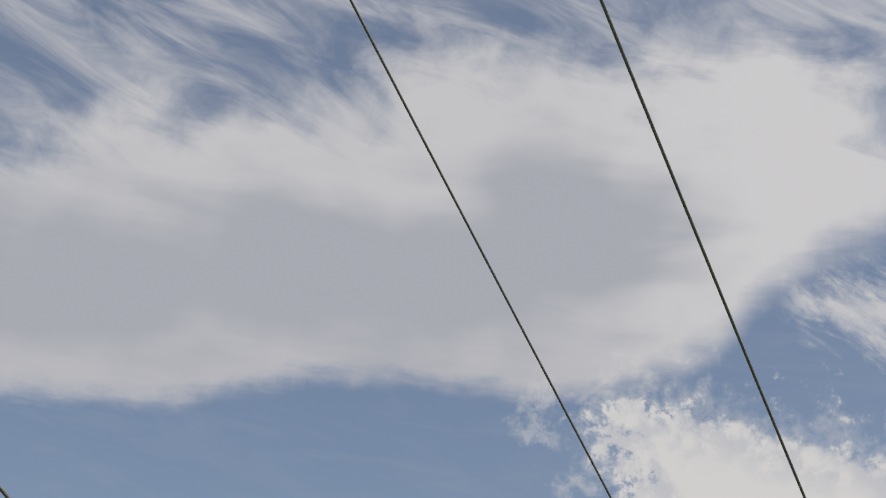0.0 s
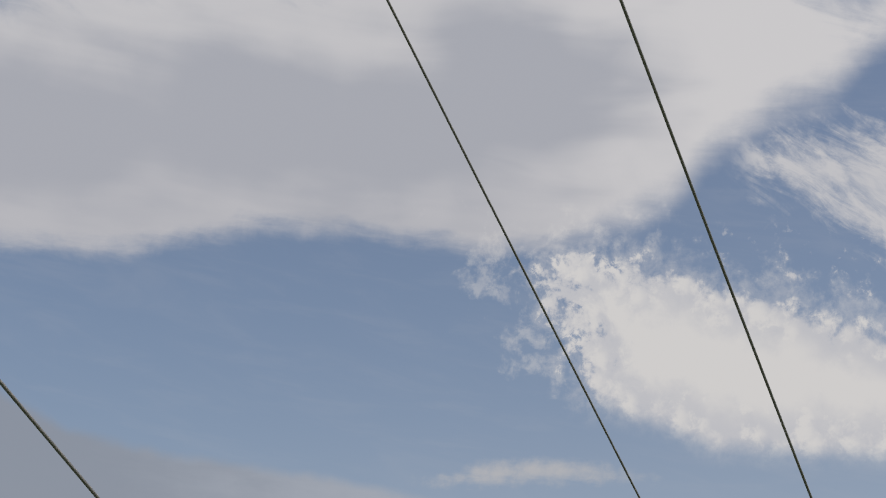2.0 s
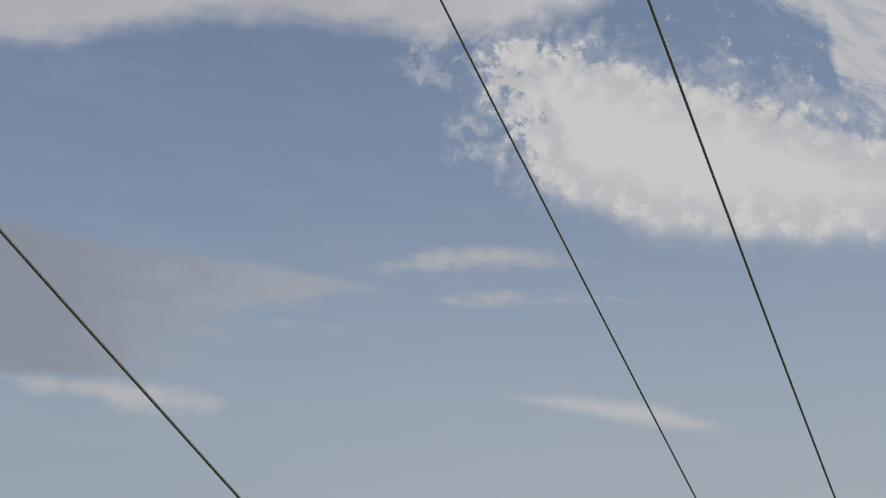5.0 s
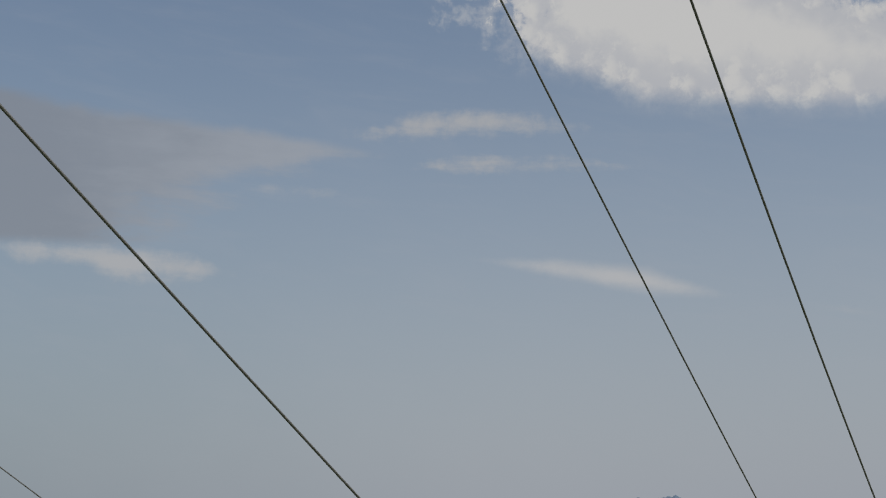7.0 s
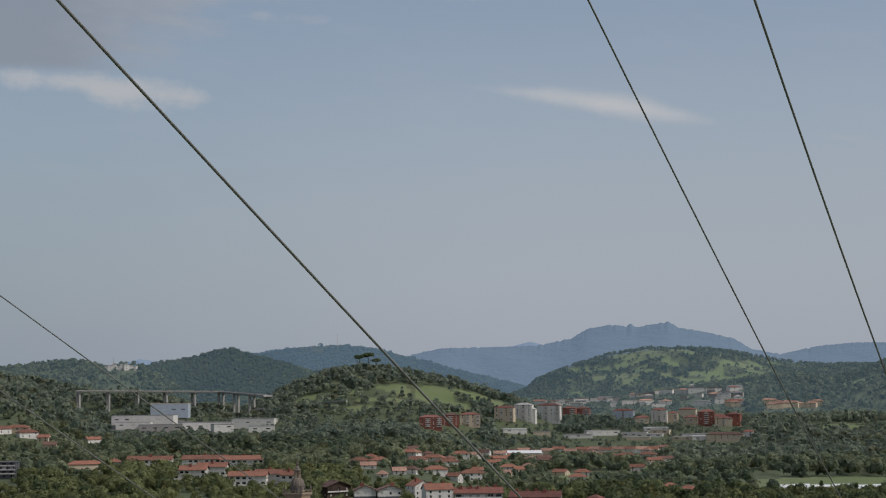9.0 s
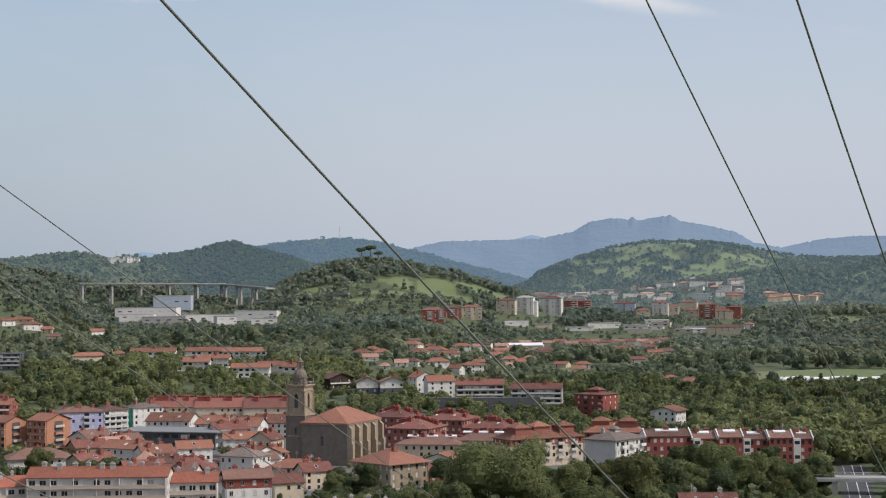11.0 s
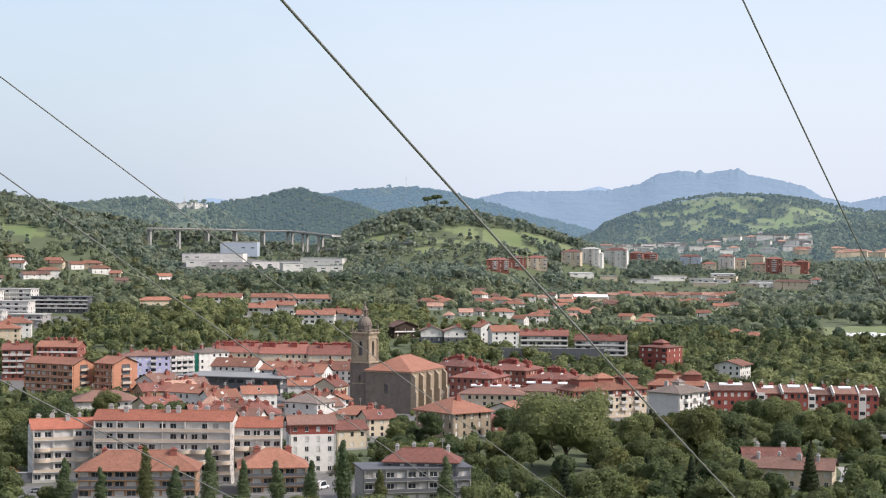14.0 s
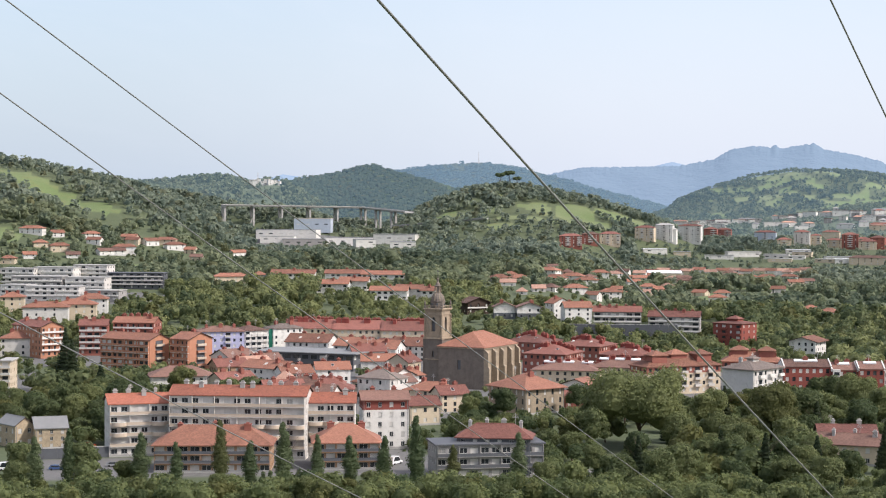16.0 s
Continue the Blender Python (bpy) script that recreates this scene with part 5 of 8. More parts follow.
house(-36.4, 840.7, 14.5, 16.2, 13, 8.4, 2, wall="offwhite", roof="gable", axis="x", rh=3.2, tiles="redroof", chimneys=2, bay=3.6, label="old town house with weathered clay-tiled roof", group="old town houses")
house(-96.8, 813.0, 41.5, 14.9, 15, 7.7, 2, wall="offwhite", roof="gable", axis="x", rh=3.2, tiles="brownroof", chimneys=2, bay=3.6, label="old town house with weathered clay-tiled roof", group="old town houses")
house(-32.0, 861.4, 18.7, 12.4, 11, 6.6, 2, wall="offwhite", roof="gable", axis="x", rh=3.3, tiles="pinkroof", chimneys=2, bay=3.6, label="old town house with weathered clay-tiled roof", group="old town houses")
house(-52.4, 679.1, 15.4, 9.3, 11, 7.7, 2, wall="white", roof="gable", axis="x", rh=3.1, tiles="brownroof", chimneys=3, bay=3.6, label="old town house with weathered clay-tiled roof", group="old town houses")
house(-17.2, 780.5, -29.9, 10.9, 11, 8.4, 2, wall="cream", roof="gable", axis="y", rh=3.4, tiles="redroof", chimneys=2, bay=3.6, label="old town house with weathered clay-tiled roof", group="old town houses")
house(-63.9, 713.5, 2.1, 7.0, 11, 7.1, 2, wall="cream", roof="hip", axis="y", rh=3.1, tiles="pinkroof", chimneys=1, bay=3.6, label="old town house with weathered clay-tiled roof", group="old town houses")
house(-24.8, 892.5, -26.4, 15.2, 15, 6.6, 2, wall="offwhite", roof="gable", axis="x", rh=3.5, tiles="redroof", chimneys=1, bay=3.6, label="old town house with weathered clay-tiled roof", group="old town houses")
house(-83.0, 763.1, -49.5, 14.1, 15, 8.2, 2, wall="cream", roof="gable", axis="y", rh=3.5, tiles="pinkroof", chimneys=2, bay=3.6, label="old town house with weathered clay-tiled roof", group="old town houses")
house(-44.9, 642.6, -16.0, 12.8, 11, 8.2, 2, wall="white", roof="gable", axis="x", rh=3.3, tiles="brownroof", chimneys=1, bay=3.6, label="old town house with weathered clay-tiled roof", group="old town houses")
house(-19.4, 693.5, 33.4, 13.1, 13, 8.0, 2, wall="offwhite", roof="gable", axis="x", rh=3.6, tiles="brownroof", chimneys=2, bay=3.6, label="old town house with weathered clay-tiled roof", group="old town houses")
house(-43.8, 690.6, 2.0, 10.7, 15, 7.2, 2, wall="offwhite", roof="hip", axis="x", rh=3.2, tiles="redroof", chimneys=3, bay=3.6, label="old town house with weathered clay-tiled roof", group="old town houses")
house(126.3, 526.0, -20.8, 26.9, 12, 6, 2, wall="cream", roof="gable", rh=2.6, tiles="brownroof", chimneys=4, chimney="concrete", over=0.8, label="long cream house with brown roof and pale chimneys")
house(124.6, 543.1, -4.1, 17.1, 10, 7, 2, wall="cream", roof="gable", rh=2.4, tiles="redroof", chimneys=2, chimney="concrete", over=0.8, label="rear wing with red-brown roof")
house(-374.3, 1607.1, -11.8, 22.2, 9, 4.8, 2, wall="white", roof="hip", rh=2.2, tiles="terracotta", over=0.8, pane=False, bay=4, label="detached villa with clay roof on the wooded slope", group="villas")
house(-336.4, 1546.2, 24.2, 17.7, 9, 5.1, 2, wall="cream", roof="hip", rh=2.2, tiles="terracotta", over=0.8, pane=False, bay=4, label="detached villa with clay roof on the wooded slope", group="villas")
house(-283.0, 1565.1, 9.3, 20.3, 9, 6.6, 2, wall="white", roof="hip", rh=2.2, tiles="terracotta", over=0.8, pane=False, bay=4, label="detached villa with clay roof on the wooded slope", group="villas")
house(-257.9, 1638.2, -5.0, 20.2, 9, 4.8, 2, wall="cream", roof="hip", rh=2.2, tiles="terracotta", over=0.8, pane=False, bay=4, label="detached villa with clay roof on the wooded slope", group="villas")
house(-247.3, 1623.4, 31.6, 18.4, 9, 4.7, 2, wall="white", roof="hip", rh=2.2, tiles="terracotta", over=0.8, pane=False, bay=4, label="detached villa with clay roof on the wooded slope", group="villas")
house(-159.7, 1324.8, 16.8, 25.6, 9, 5.1, 2, wall="cream", roof="hip", rh=2.2, tiles="terracotta", over=0.8, pane=False, bay=4, label="detached villa with clay roof on the wooded slope", group="villas")
house(-143.7, 1375.0, 3.0, 11.0, 9, 4.0, 2, wall="white", roof="hip", rh=2.2, tiles="terracotta", over=0.8, pane=False, bay=4, label="detached villa with clay roof on the wooded slope", group="villas")
house(-365.4, 1481.9, -2.1, 12.2, 9, 4.4, 2, wall="cream", roof="hip", rh=2.2, tiles="terracotta", over=0.8, pane=False, bay=4, label="detached villa with clay roof on the wooded slope", group="villas")
house(-322.9, 1618.3, 32.2, 15.8, 9, 4.2, 2, wall="white", roof="hip", rh=2.2, tiles="terracotta", over=0.8, pane=False, bay=4, label="detached villa with clay roof on the wooded slope", group="villas")
house(-356.2, 1558.3, 20.9, 12.8, 9, 3.6, 2, wall="cream", roof="hip", rh=2.2, tiles="terracotta", over=0.8, pane=False, bay=4, label="detached villa with clay roof on the wooded slope", group="villas")
house(89.9, 1491.6, -33.4, 17.7, 10, 5.7, 2, wall="white", roof="hip", rh=2.4, tiles="terracotta", over=0.8, pane=False, bay=4, label="white detached house with clay roof among trees", group="houses on the plain")
house(59.3, 1377.3, 20.5, 15.4, 10, 3.5, 2, wall="white", roof="hip", rh=2.4, tiles="terracotta", over=0.8, pane=False, bay=4, label="white detached house with clay roof among trees", group="houses on the plain")
house(97.4, 1303.2, 11.7, 16.7, 10, 3.8, 2, wall="white", roof="hip", rh=2.4, tiles="terracotta", over=0.8, pane=False, bay=4, label="white detached house with clay roof among trees", group="houses on the plain")
house(128.7, 1356.9, 3.5, 16.6, 10, 6.1, 2, wall="white", roof="hip", rh=2.4, tiles="terracotta", over=0.8, pane=False, bay=4, label="white detached house with clay roof among trees", group="houses on the plain")
house(224.2, 1437.6, -6.9, 14.0, 10, 3.7, 2, wall="white", roof="hip", rh=2.4, tiles="terracotta", over=0.8, pane=False, bay=4, label="white detached house with clay roof among trees", group="houses on the plain")
house(182.3, 1568.4, -11.6, 15.1, 10, 6.1, 2, wall="white", roof="hip", rh=2.4, tiles="terracotta", over=0.8, pane=False, bay=4, label="white detached house with clay roof among trees", group="houses on the plain")
house(90.2, 1416.0, -15.6, 18.1, 10, 3.2, 2, wall="white", roof="hip", rh=2.4, tiles="terracotta", over=0.8, pane=False, bay=4, label="white detached house with clay roof among trees", group="houses on the plain")
house(111.5, 1514.6, -23.2, 19.4, 10, 3.4, 2, wall="white", roof="hip", rh=2.4, tiles="terracotta", over=0.8, pane=False, bay=4, label="white detached house with clay roof among trees", group="houses on the plain")
house(275.2, 1252.6, -38.3, 14.3, 10, 3.7, 2, wall="white", roof="hip", rh=2.4, tiles="terracotta", over=0.8, pane=False, bay=4, label="white detached house with clay roof among trees", group="houses on the plain")
house(268.8, 1286.7, 15.1, 12.6, 10, 3.8, 2, wall="white", roof="hip", rh=2.4, tiles="terracotta", over=0.8, pane=False, bay=4, label="white detached house with clay roof among trees", group="houses on the plain")
house(44.1, 1378.0, 18.1, 15.4, 10, 3.5, 2, wall="white", roof="hip", rh=2.4, tiles="terracotta", over=0.8, pane=False, bay=4, label="white detached house with clay roof among trees", group="houses on the plain")
house(121.7, 1493.9, 8.3, 19.2, 10, 3.8, 2, wall="white", roof="hip", rh=2.4, tiles="terracotta", over=0.8, pane=False, bay=4, label="white detached house with clay roof among trees", group="houses on the plain")
house(320.1, 1863.7, -3.8, 24.2, 10, 4.8, 2, wall="white", roof="hip", rh=2.4, tiles="terracotta", over=0.8, pane=False, bay=4, label="white detached house with clay roof among trees", group="houses on the plain")
house(338.8, 1840.1, -11.4, 20.9, 10, 5.4, 2, wall="white", roof="hip", rh=2.4, tiles="terracotta", over=0.8, pane=False, bay=4, label="white detached house with clay roof among trees", group="houses on the plain")
house(369.9, 1883.0, -19.1, 18.4, 10, 4.3, 2, wall="white", roof="hip", rh=2.4, tiles="terracotta", over=0.8, pane=False, bay=4, label="white detached house with clay roof among trees", group="houses on the plain")
house(206.5, 1847.4, -14.4, 13.1, 10, 5.4, 2, wall="white", roof="gable", rh=2.6, tiles="pinkroof", over=0.5, pane=False, bay=4, label="two-storey terraced house with pale clay roof", group="terraces on the plain")
house(227.2, 1917.5, -14.7, 13.6, 10, 5.6, 2, wall="cream", roof="gable", rh=2.6, tiles="terracotta", over=0.5, pane=False, bay=4, label="two-storey terraced house with pale clay roof", group="terraces on the plain")
house(245.9, 1963.6, -15.1, 13.9, 10, 5.7, 2, wall="offwhite", roof="gable", rh=2.6, tiles="pinkroof", over=0.5, pane=False, bay=4, label="two-storey terraced house with pale clay roof", group="terraces on the plain")
house(252.6, 1914.4, -15.5, 13.6, 10, 5.6, 2, wall="white", roof="gable", rh=2.6, tiles="terracotta", over=0.5, pane=False, bay=4, label="two-storey terraced house with pale clay roof", group="terraces on the plain")
house(270.8, 1952.3, -15.9, 13.9, 10, 5.7, 2, wall="cream", roof="gable", rh=2.6, tiles="pinkroof", over=0.5, pane=False, bay=4, label="two-storey terraced house with pale clay roof", group="terraces on the plain")
house(288.5, 1984.1, -16.3, 14.1, 10, 5.8, 2, wall="offwhite", roof="gable", rh=2.6, tiles="terracotta", over=0.5, pane=False, bay=4, label="two-storey terraced house with pale clay roof", group="terraces on the plain")
house(295.3, 1940.6, -16.6, 13.8, 10, 5.7, 2, wall="white", roof="gable", rh=2.6, tiles="pinkroof", over=0.5, pane=False, bay=4, label="two-storey terraced house with pale clay roof", group="terraces on the plain")
house(313.7, 1974.2, -17.0, 14.1, 10, 5.8, 2, wall="cream", roof="gable", rh=2.6, tiles="terracotta", over=0.5, pane=False, bay=4, label="two-storey terraced house with pale clay roof", group="terraces on the plain")
house(327.6, 1978.0, -17.4, 14.1, 10, 5.8, 2, wall="offwhite", roof="gable", rh=2.6, tiles="pinkroof", over=0.5, pane=False, bay=4, label="two-storey terraced house with pale clay roof", group="terraces on the plain")
house(338.2, 1962.0, -17.8, 14.0, 10, 5.7, 2, wall="white", roof="gable", rh=2.6, tiles="terracotta", over=0.5, pane=False, bay=4, label="two-storey terraced house with pale clay roof", group="terraces on the plain")
house(353.5, 1973.5, -18.1, 14.1, 10, 5.8, 2, wall="cream", roof="gable", rh=2.6, tiles="pinkroof", over=0.5, pane=False, bay=4, label="two-storey terraced house with pale clay roof", group="terraces on the plain")
house(366.3, 1971.2, -18.5, 14.1, 10, 5.8, 2, wall="offwhite", roof="gable", rh=2.6, tiles="terracotta", over=0.5, pane=False, bay=4, label="two-storey terraced house with pale clay roof", group="terraces on the plain")
house(379.2, 1968.8, -18.9, 14.1, 10, 5.8, 2, wall="white", roof="gable", rh=2.6, tiles="pinkroof", over=0.5, pane=False, bay=4, label="two-storey terraced house with pale clay roof", group="terraces on the plain")
house(391.9, 1966.3, -19.3, 14.1, 10, 5.8, 2, wall="cream", roof="gable", rh=2.6, tiles="terracotta", over=0.5, pane=False, bay=4, label="two-storey terraced house with pale clay roof", group="terraces on the plain")
house(232.5, 1898.3, -3.0, 47.5, 25, 5.5, 1, wall="cream", roof="gable", rh=2.4, tiles="sheeting", over=0.6, bay=6, pane=False, label="long warehouse with pale sheet roof", name="warehouse", category="warehouse")
house(77.9, 1271.7, -28.7, 11.0, 9, 2.8, 2, wall="white", roof="hip", rh=2.4, tiles="brownroof", over=0.6, pane=False, bay=4, label="pale detached house with tiled roof among trees", group="houses on the plain")
house(190.3, 1562.6, 16.5, 9.2, 9, 4.4, 2, wall="cream", roof="gable", rh=2.4, tiles="terracotta", over=0.6, pane=False, bay=4, label="pale detached house with tiled roof among trees", group="houses on the plain")
house(108.9, 1542.6, -8.7, 9.2, 9, 4.4, 2, wall="offwhite", roof="hip", rh=2.4, tiles="brownroof", over=0.6, pane=False, bay=4, label="pale detached house with tiled roof among trees", group="houses on the plain")
house(346.4, 1731.9, 7.9, 15.7, 9, 4.3, 2, wall="cream", roof="gable", rh=2.4, tiles="terracotta", over=0.6, pane=False, bay=4, label="pale detached house with tiled roof among trees", group="houses on the plain")
house(55.5, 1237.3, -3.8, 7.2, 9, 2.2, 2, wall="offwhite", roof="hip", rh=2.4, tiles="pinkroof", over=0.6, pane=False, bay=4, label="pale detached house with tiled roof among trees", group="houses on the plain")
house(100.5, 1610.4, 33.8, 15.6, 9, 3.1, 2, wall="white", roof="gable", rh=2.4, tiles="brownroof", over=0.6, pane=False, bay=4, label="pale detached house with tiled roof among trees", group="houses on the plain")
house(297.1, 1566.6, -5.9, 14.6, 9, 3.7, 2, wall="offwhite", roof="gable", rh=2.4, tiles="terracotta", over=0.6, pane=False, bay=4, label="pale detached house with tiled roof among trees", group="houses on the plain")
house(234.9, 1811.2, -18.1, 13.3, 9, 3.3, 2, wall="offwhite", roof="hip", rh=2.4, tiles="pinkroof", over=0.6, pane=False, bay=4, label="pale detached house with tiled roof among trees", group="houses on the plain")
house(195.3, 1763.5, 11.1, 18.1, 9, 3.7, 2, wall="white", roof="gable", rh=2.4, tiles="terracotta", over=0.6, pane=False, bay=4, label="pale detached house with tiled roof among trees", group="houses on the plain")
house(365.2, 1769.1, -3.0, 14.4, 9, 4.2, 2, wall="offwhite", roof="gable", rh=2.4, tiles="brownroof", over=0.6, pane=False, bay=4, label="pale detached house with tiled roof among trees", group="houses on the plain")
house(210.7, 1652.8, 13.6, 10.9, 9, 3.0, 2, wall="cream", roof="hip", rh=2.4, tiles="pinkroof", over=0.6, pane=False, bay=4, label="pale detached house with tiled roof among trees", group="houses on the plain")
house(381.8, 1948.9, -38.2, 12.9, 9, 5.5, 2, wall="white", roof="hip", rh=2.4, tiles="pinkroof", over=0.6, pane=False, bay=4, label="pale detached house with tiled roof among trees", group="houses on the plain")
house(48.6, 1313.6, -2.8, 11.4, 9, 2.5, 2, wall="white", roof="gable", rh=2.4, tiles="pinkroof", over=0.6, pane=False, bay=4, label="pale detached house with tiled roof among trees", group="houses on the plain")
house(169.4, 1750.0, 16.3, 17.0, 9, 3.2, 2, wall="white", roof="hip", rh=2.4, tiles="pinkroof", over=0.6, pane=False, bay=4, label="pale detached house with tiled roof among trees", group="houses on the plain")
house(177.5, 1528.0, -26.7, 9.2, 9, 3.0, 2, wall="cream", roof="gable", rh=2.4, tiles="pinkroof", over=0.6, pane=False, bay=4, label="pale detached house with tiled roof among trees", group="houses on the plain")
house(147.2, 1446.8, -25.6, 12.6, 9, 2.6, 2, wall="white", roof="hip", rh=2.4, tiles="terracotta", over=0.6, pane=False, bay=4, label="pale detached house with tiled roof among trees", group="houses on the plain")
house(348.7, 1743.4, 19.1, 16.0, 9, 2.9, 2, wall="white", roof="hip", rh=2.4, tiles="terracotta", over=0.6, pane=False, bay=4, label="pale detached house with tiled roof among trees", group="houses on the plain")
house(245.2, 1789.7, -0.7, 15.1, 9, 4.9, 2, wall="cream", roof="gable", rh=2.4, tiles="brownroof", over=0.6, pane=False, bay=4, label="pale detached house with tiled roof among trees", group="houses on the plain")
house(68.3, 1260.6, 4.4, 9.4, 9, 2.2, 2, wall="offwhite", roof="gable", rh=2.4, tiles="pinkroof", over=0.6, pane=False, bay=4, label="pale detached house with tiled roof among trees", group="houses on the plain")
house(223.3, 1525.7, -36.9, 12.9, 9, 3.0, 2, wall="cream", roof="gable", rh=2.4, tiles="terracotta", over=0.6, pane=False, bay=4, label="pale detached house with tiled roof among trees", group="houses on the plain")
house(185.4, 1820.9, -23.3, 15.8, 9, 4.8, 2, wall="white", roof="gable", rh=2.4, tiles="brownroof", over=0.6, pane=False, bay=4, label="pale detached house with tiled roof among trees", group="houses on the plain")
house(110.3, 1289.4, -30.1, 9.7, 9, 3.5, 2, wall="offwhite", roof="gable", rh=2.4, tiles="terracotta", over=0.6, pane=False, bay=4, label="pale detached house with tiled roof among trees", group="houses on the plain")
house(146.9, 1499.3, -14.6, 12.4, 9, 2.5, 2, wall="offwhite", roof="gable", rh=2.4, tiles="terracotta", over=0.6, pane=False, bay=4, label="pale detached house with tiled roof among trees", group="houses on the plain")
house(338.8, 1843.6, -2.0, 15.6, 9, 5.0, 2, wall="white", roof="hip", rh=2.4, tiles="brownroof", over=0.6, pane=False, bay=4, label="pale detached house with tiled roof among trees", group="houses on the plain")
house(317.5, 1944.1, -41.3, 12.7, 9, 5.0, 2, wall="cream", roof="hip", rh=2.4, tiles="brownroof", over=0.6, pane=False, bay=4, label="pale detached house with tiled roof among trees", group="houses on the plain")
house(237.4, 1730.2, 2.1, 15.8, 9, 5.0, 2, wall="cream", roof="hip", rh=2.4, tiles="brownroof", over=0.6, pane=False, bay=4, label="pale detached house with tiled roof among trees", group="houses on the plain")
house(328.2, 1979.3, -23.9, 17.1, 9, 4.0, 2, wall="white", roof="hip", rh=2.4, tiles="terracotta", over=0.6, pane=False, bay=4, label="pale detached house with tiled roof among trees", group="houses on the plain")
house(412.7, 2008.4, -0.1, 12.5, 9, 3.5, 2, wall="cream", roof="gable", rh=2.4, tiles="brownroof", over=0.6, pane=False, bay=4, label="pale detached house with tiled roof among trees", group="houses on the plain")
house(180.3, 1668.7, 6.7, 12.6, 9, 3.5, 2, wall="white", roof="gable", rh=2.4, tiles="terracotta", over=0.6, pane=False, bay=4, label="pale detached house with tiled roof among trees", group="houses on the plain")
house(55.3, 1449.4, -10.2, 12.2, 9, 3.1, 2, wall="cream", roof="hip", rh=2.4, tiles="terracotta", over=0.6, pane=False, bay=4, label="pale detached house with tiled roof among trees", group="houses on the plain")
house(150.4, 1683.8, -5.8, 16.7, 9, 4.1, 2, wall="white", roof="hip", rh=2.4, tiles="terracotta", over=0.6, pane=False, bay=4, label="pale detached house with tiled roof among trees", group="houses on the plain")
house(238.4, 1503.7, -10.5, 14.1, 9, 3.7, 2, wall="offwhite", roof="hip", rh=2.4, tiles="terracotta", over=0.6, pane=False, bay=4, label="pale detached house with tiled roof among trees", group="houses on the plain")
house(221.4, 1857.2, -21.8, 14.0, 9, 4.2, 2, wall="offwhite", roof="gable", rh=2.4, tiles="terracotta", over=0.6, pane=False, bay=4, label="pale detached house with tiled roof among trees", group="houses on the plain")
house(130.0, 1564.3, 30.6, 10.1, 9, 3.6, 2, wall="white", roof="hip", rh=2.4, tiles="brownroof", over=0.6, pane=False, bay=4, label="pale detached house with tiled roof among trees", group="houses on the plain")
house(445.3, 2180.9, -20.3, 23.7, 16, 5.6, 1, wall="cream", roof="flat", tiles="zinc", over=0.4, pane=False, bay=8, win=(4,1.2), sides="f", label="low pale workshop with flat roof among trees", name="workshop", category="workshop", group="workshops")
house(339.7, 2167.5, -8.5, 35.4, 16, 4.1, 1, wall="white", roof="flat", tiles="zinc", over=0.4, pane=False, bay=8, win=(4,1.2), sides="f", label="low pale workshop with flat roof among trees", name="workshop", category="workshop", group="workshops")
house(488.1, 2106.1, -7.4, 39.4, 16, 4.5, 1, wall="white", roof="flat", tiles="sheeting", over=0.4, pane=False, bay=8, win=(4,1.2), sides="f", label="low pale workshop with flat roof among trees", name="workshop", category="workshop", group="workshops")
house(448.3, 2225.3, -6.4, 30.3, 16, 4.5, 1, wall="offwhite", roof="flat", tiles="sheeting", over=0.4, pane=False, bay=8, win=(4,1.2), sides="f", label="low pale workshop with flat roof among trees", name="workshop", category="workshop", group="workshops")
house(426.7, 2160.2, -15.6, 34.2, 16, 3.7, 1, wall="white", roof="flat", tiles="concrete", over=0.4, pane=False, bay=8, win=(4,1.2), sides="f", label="low pale workshop with flat roof among trees", name="workshop", category="workshop", group="workshops")
house(408.5, 2135.3, -13.9, 28.5, 16, 3.6, 1, wall="cream", roof="flat", tiles="concrete", over=0.4, pane=False, bay=8, win=(4,1.2), sides="f", label="low pale workshop with flat roof among trees", name="workshop", category="workshop", group="workshops")
house(372.9, 2190.2, 4.5, 42.4, 16, 5.6, 1, wall="white", roof="flat", tiles="concrete", over=0.4, pane=False, bay=8, win=(4,1.2), sides="f", label="low pale workshop with flat roof among trees", name="workshop", category="workshop", group="workshops")
house(295.1, 2174.1, -6.9, 21.1, 16, 3.9, 1, wall="cream", roof="flat", tiles="zinc", over=0.4, pane=False, bay=8, win=(4,1.2), sides="f", label="low pale workshop with flat roof among trees", name="workshop", category="workshop", group="workshops")
house(260.3, 2170.3, 2.2, 29.4, 16, 4.6, 1, wall="white", roof="flat", tiles="sheeting", over=0.4, pane=False, bay=8, win=(4,1.2), sides="f", label="low pale workshop with flat roof among trees", name="workshop", category="workshop", group="workshops")
house(466.4, 2115.0, -25.0, 39.1, 16, 3.5, 1, wall="cream", roof="flat", tiles="concrete", over=0.4, pane=False, bay=8, win=(4,1.2), sides="f", label="low pale workshop with flat roof among trees", name="workshop", category="workshop", group="workshops")
house(481.3, 2136.3, -3.3, 36.9, 16, 3.9, 1, wall="white", roof="flat", tiles="zinc", over=0.4, pane=False, bay=8, win=(4,1.2), sides="f", label="low pale workshop with flat roof among trees", name="workshop", category="workshop", group="workshops")
house(410.2, 2167.5, -17.6, 31.1, 16, 5.2, 1, wall="offwhite", roof="flat", tiles="concrete", over=0.4, pane=False, bay=8, win=(4,1.2), sides="f", label="low pale workshop with flat roof among trees", name="workshop", category="workshop", group="workshops")
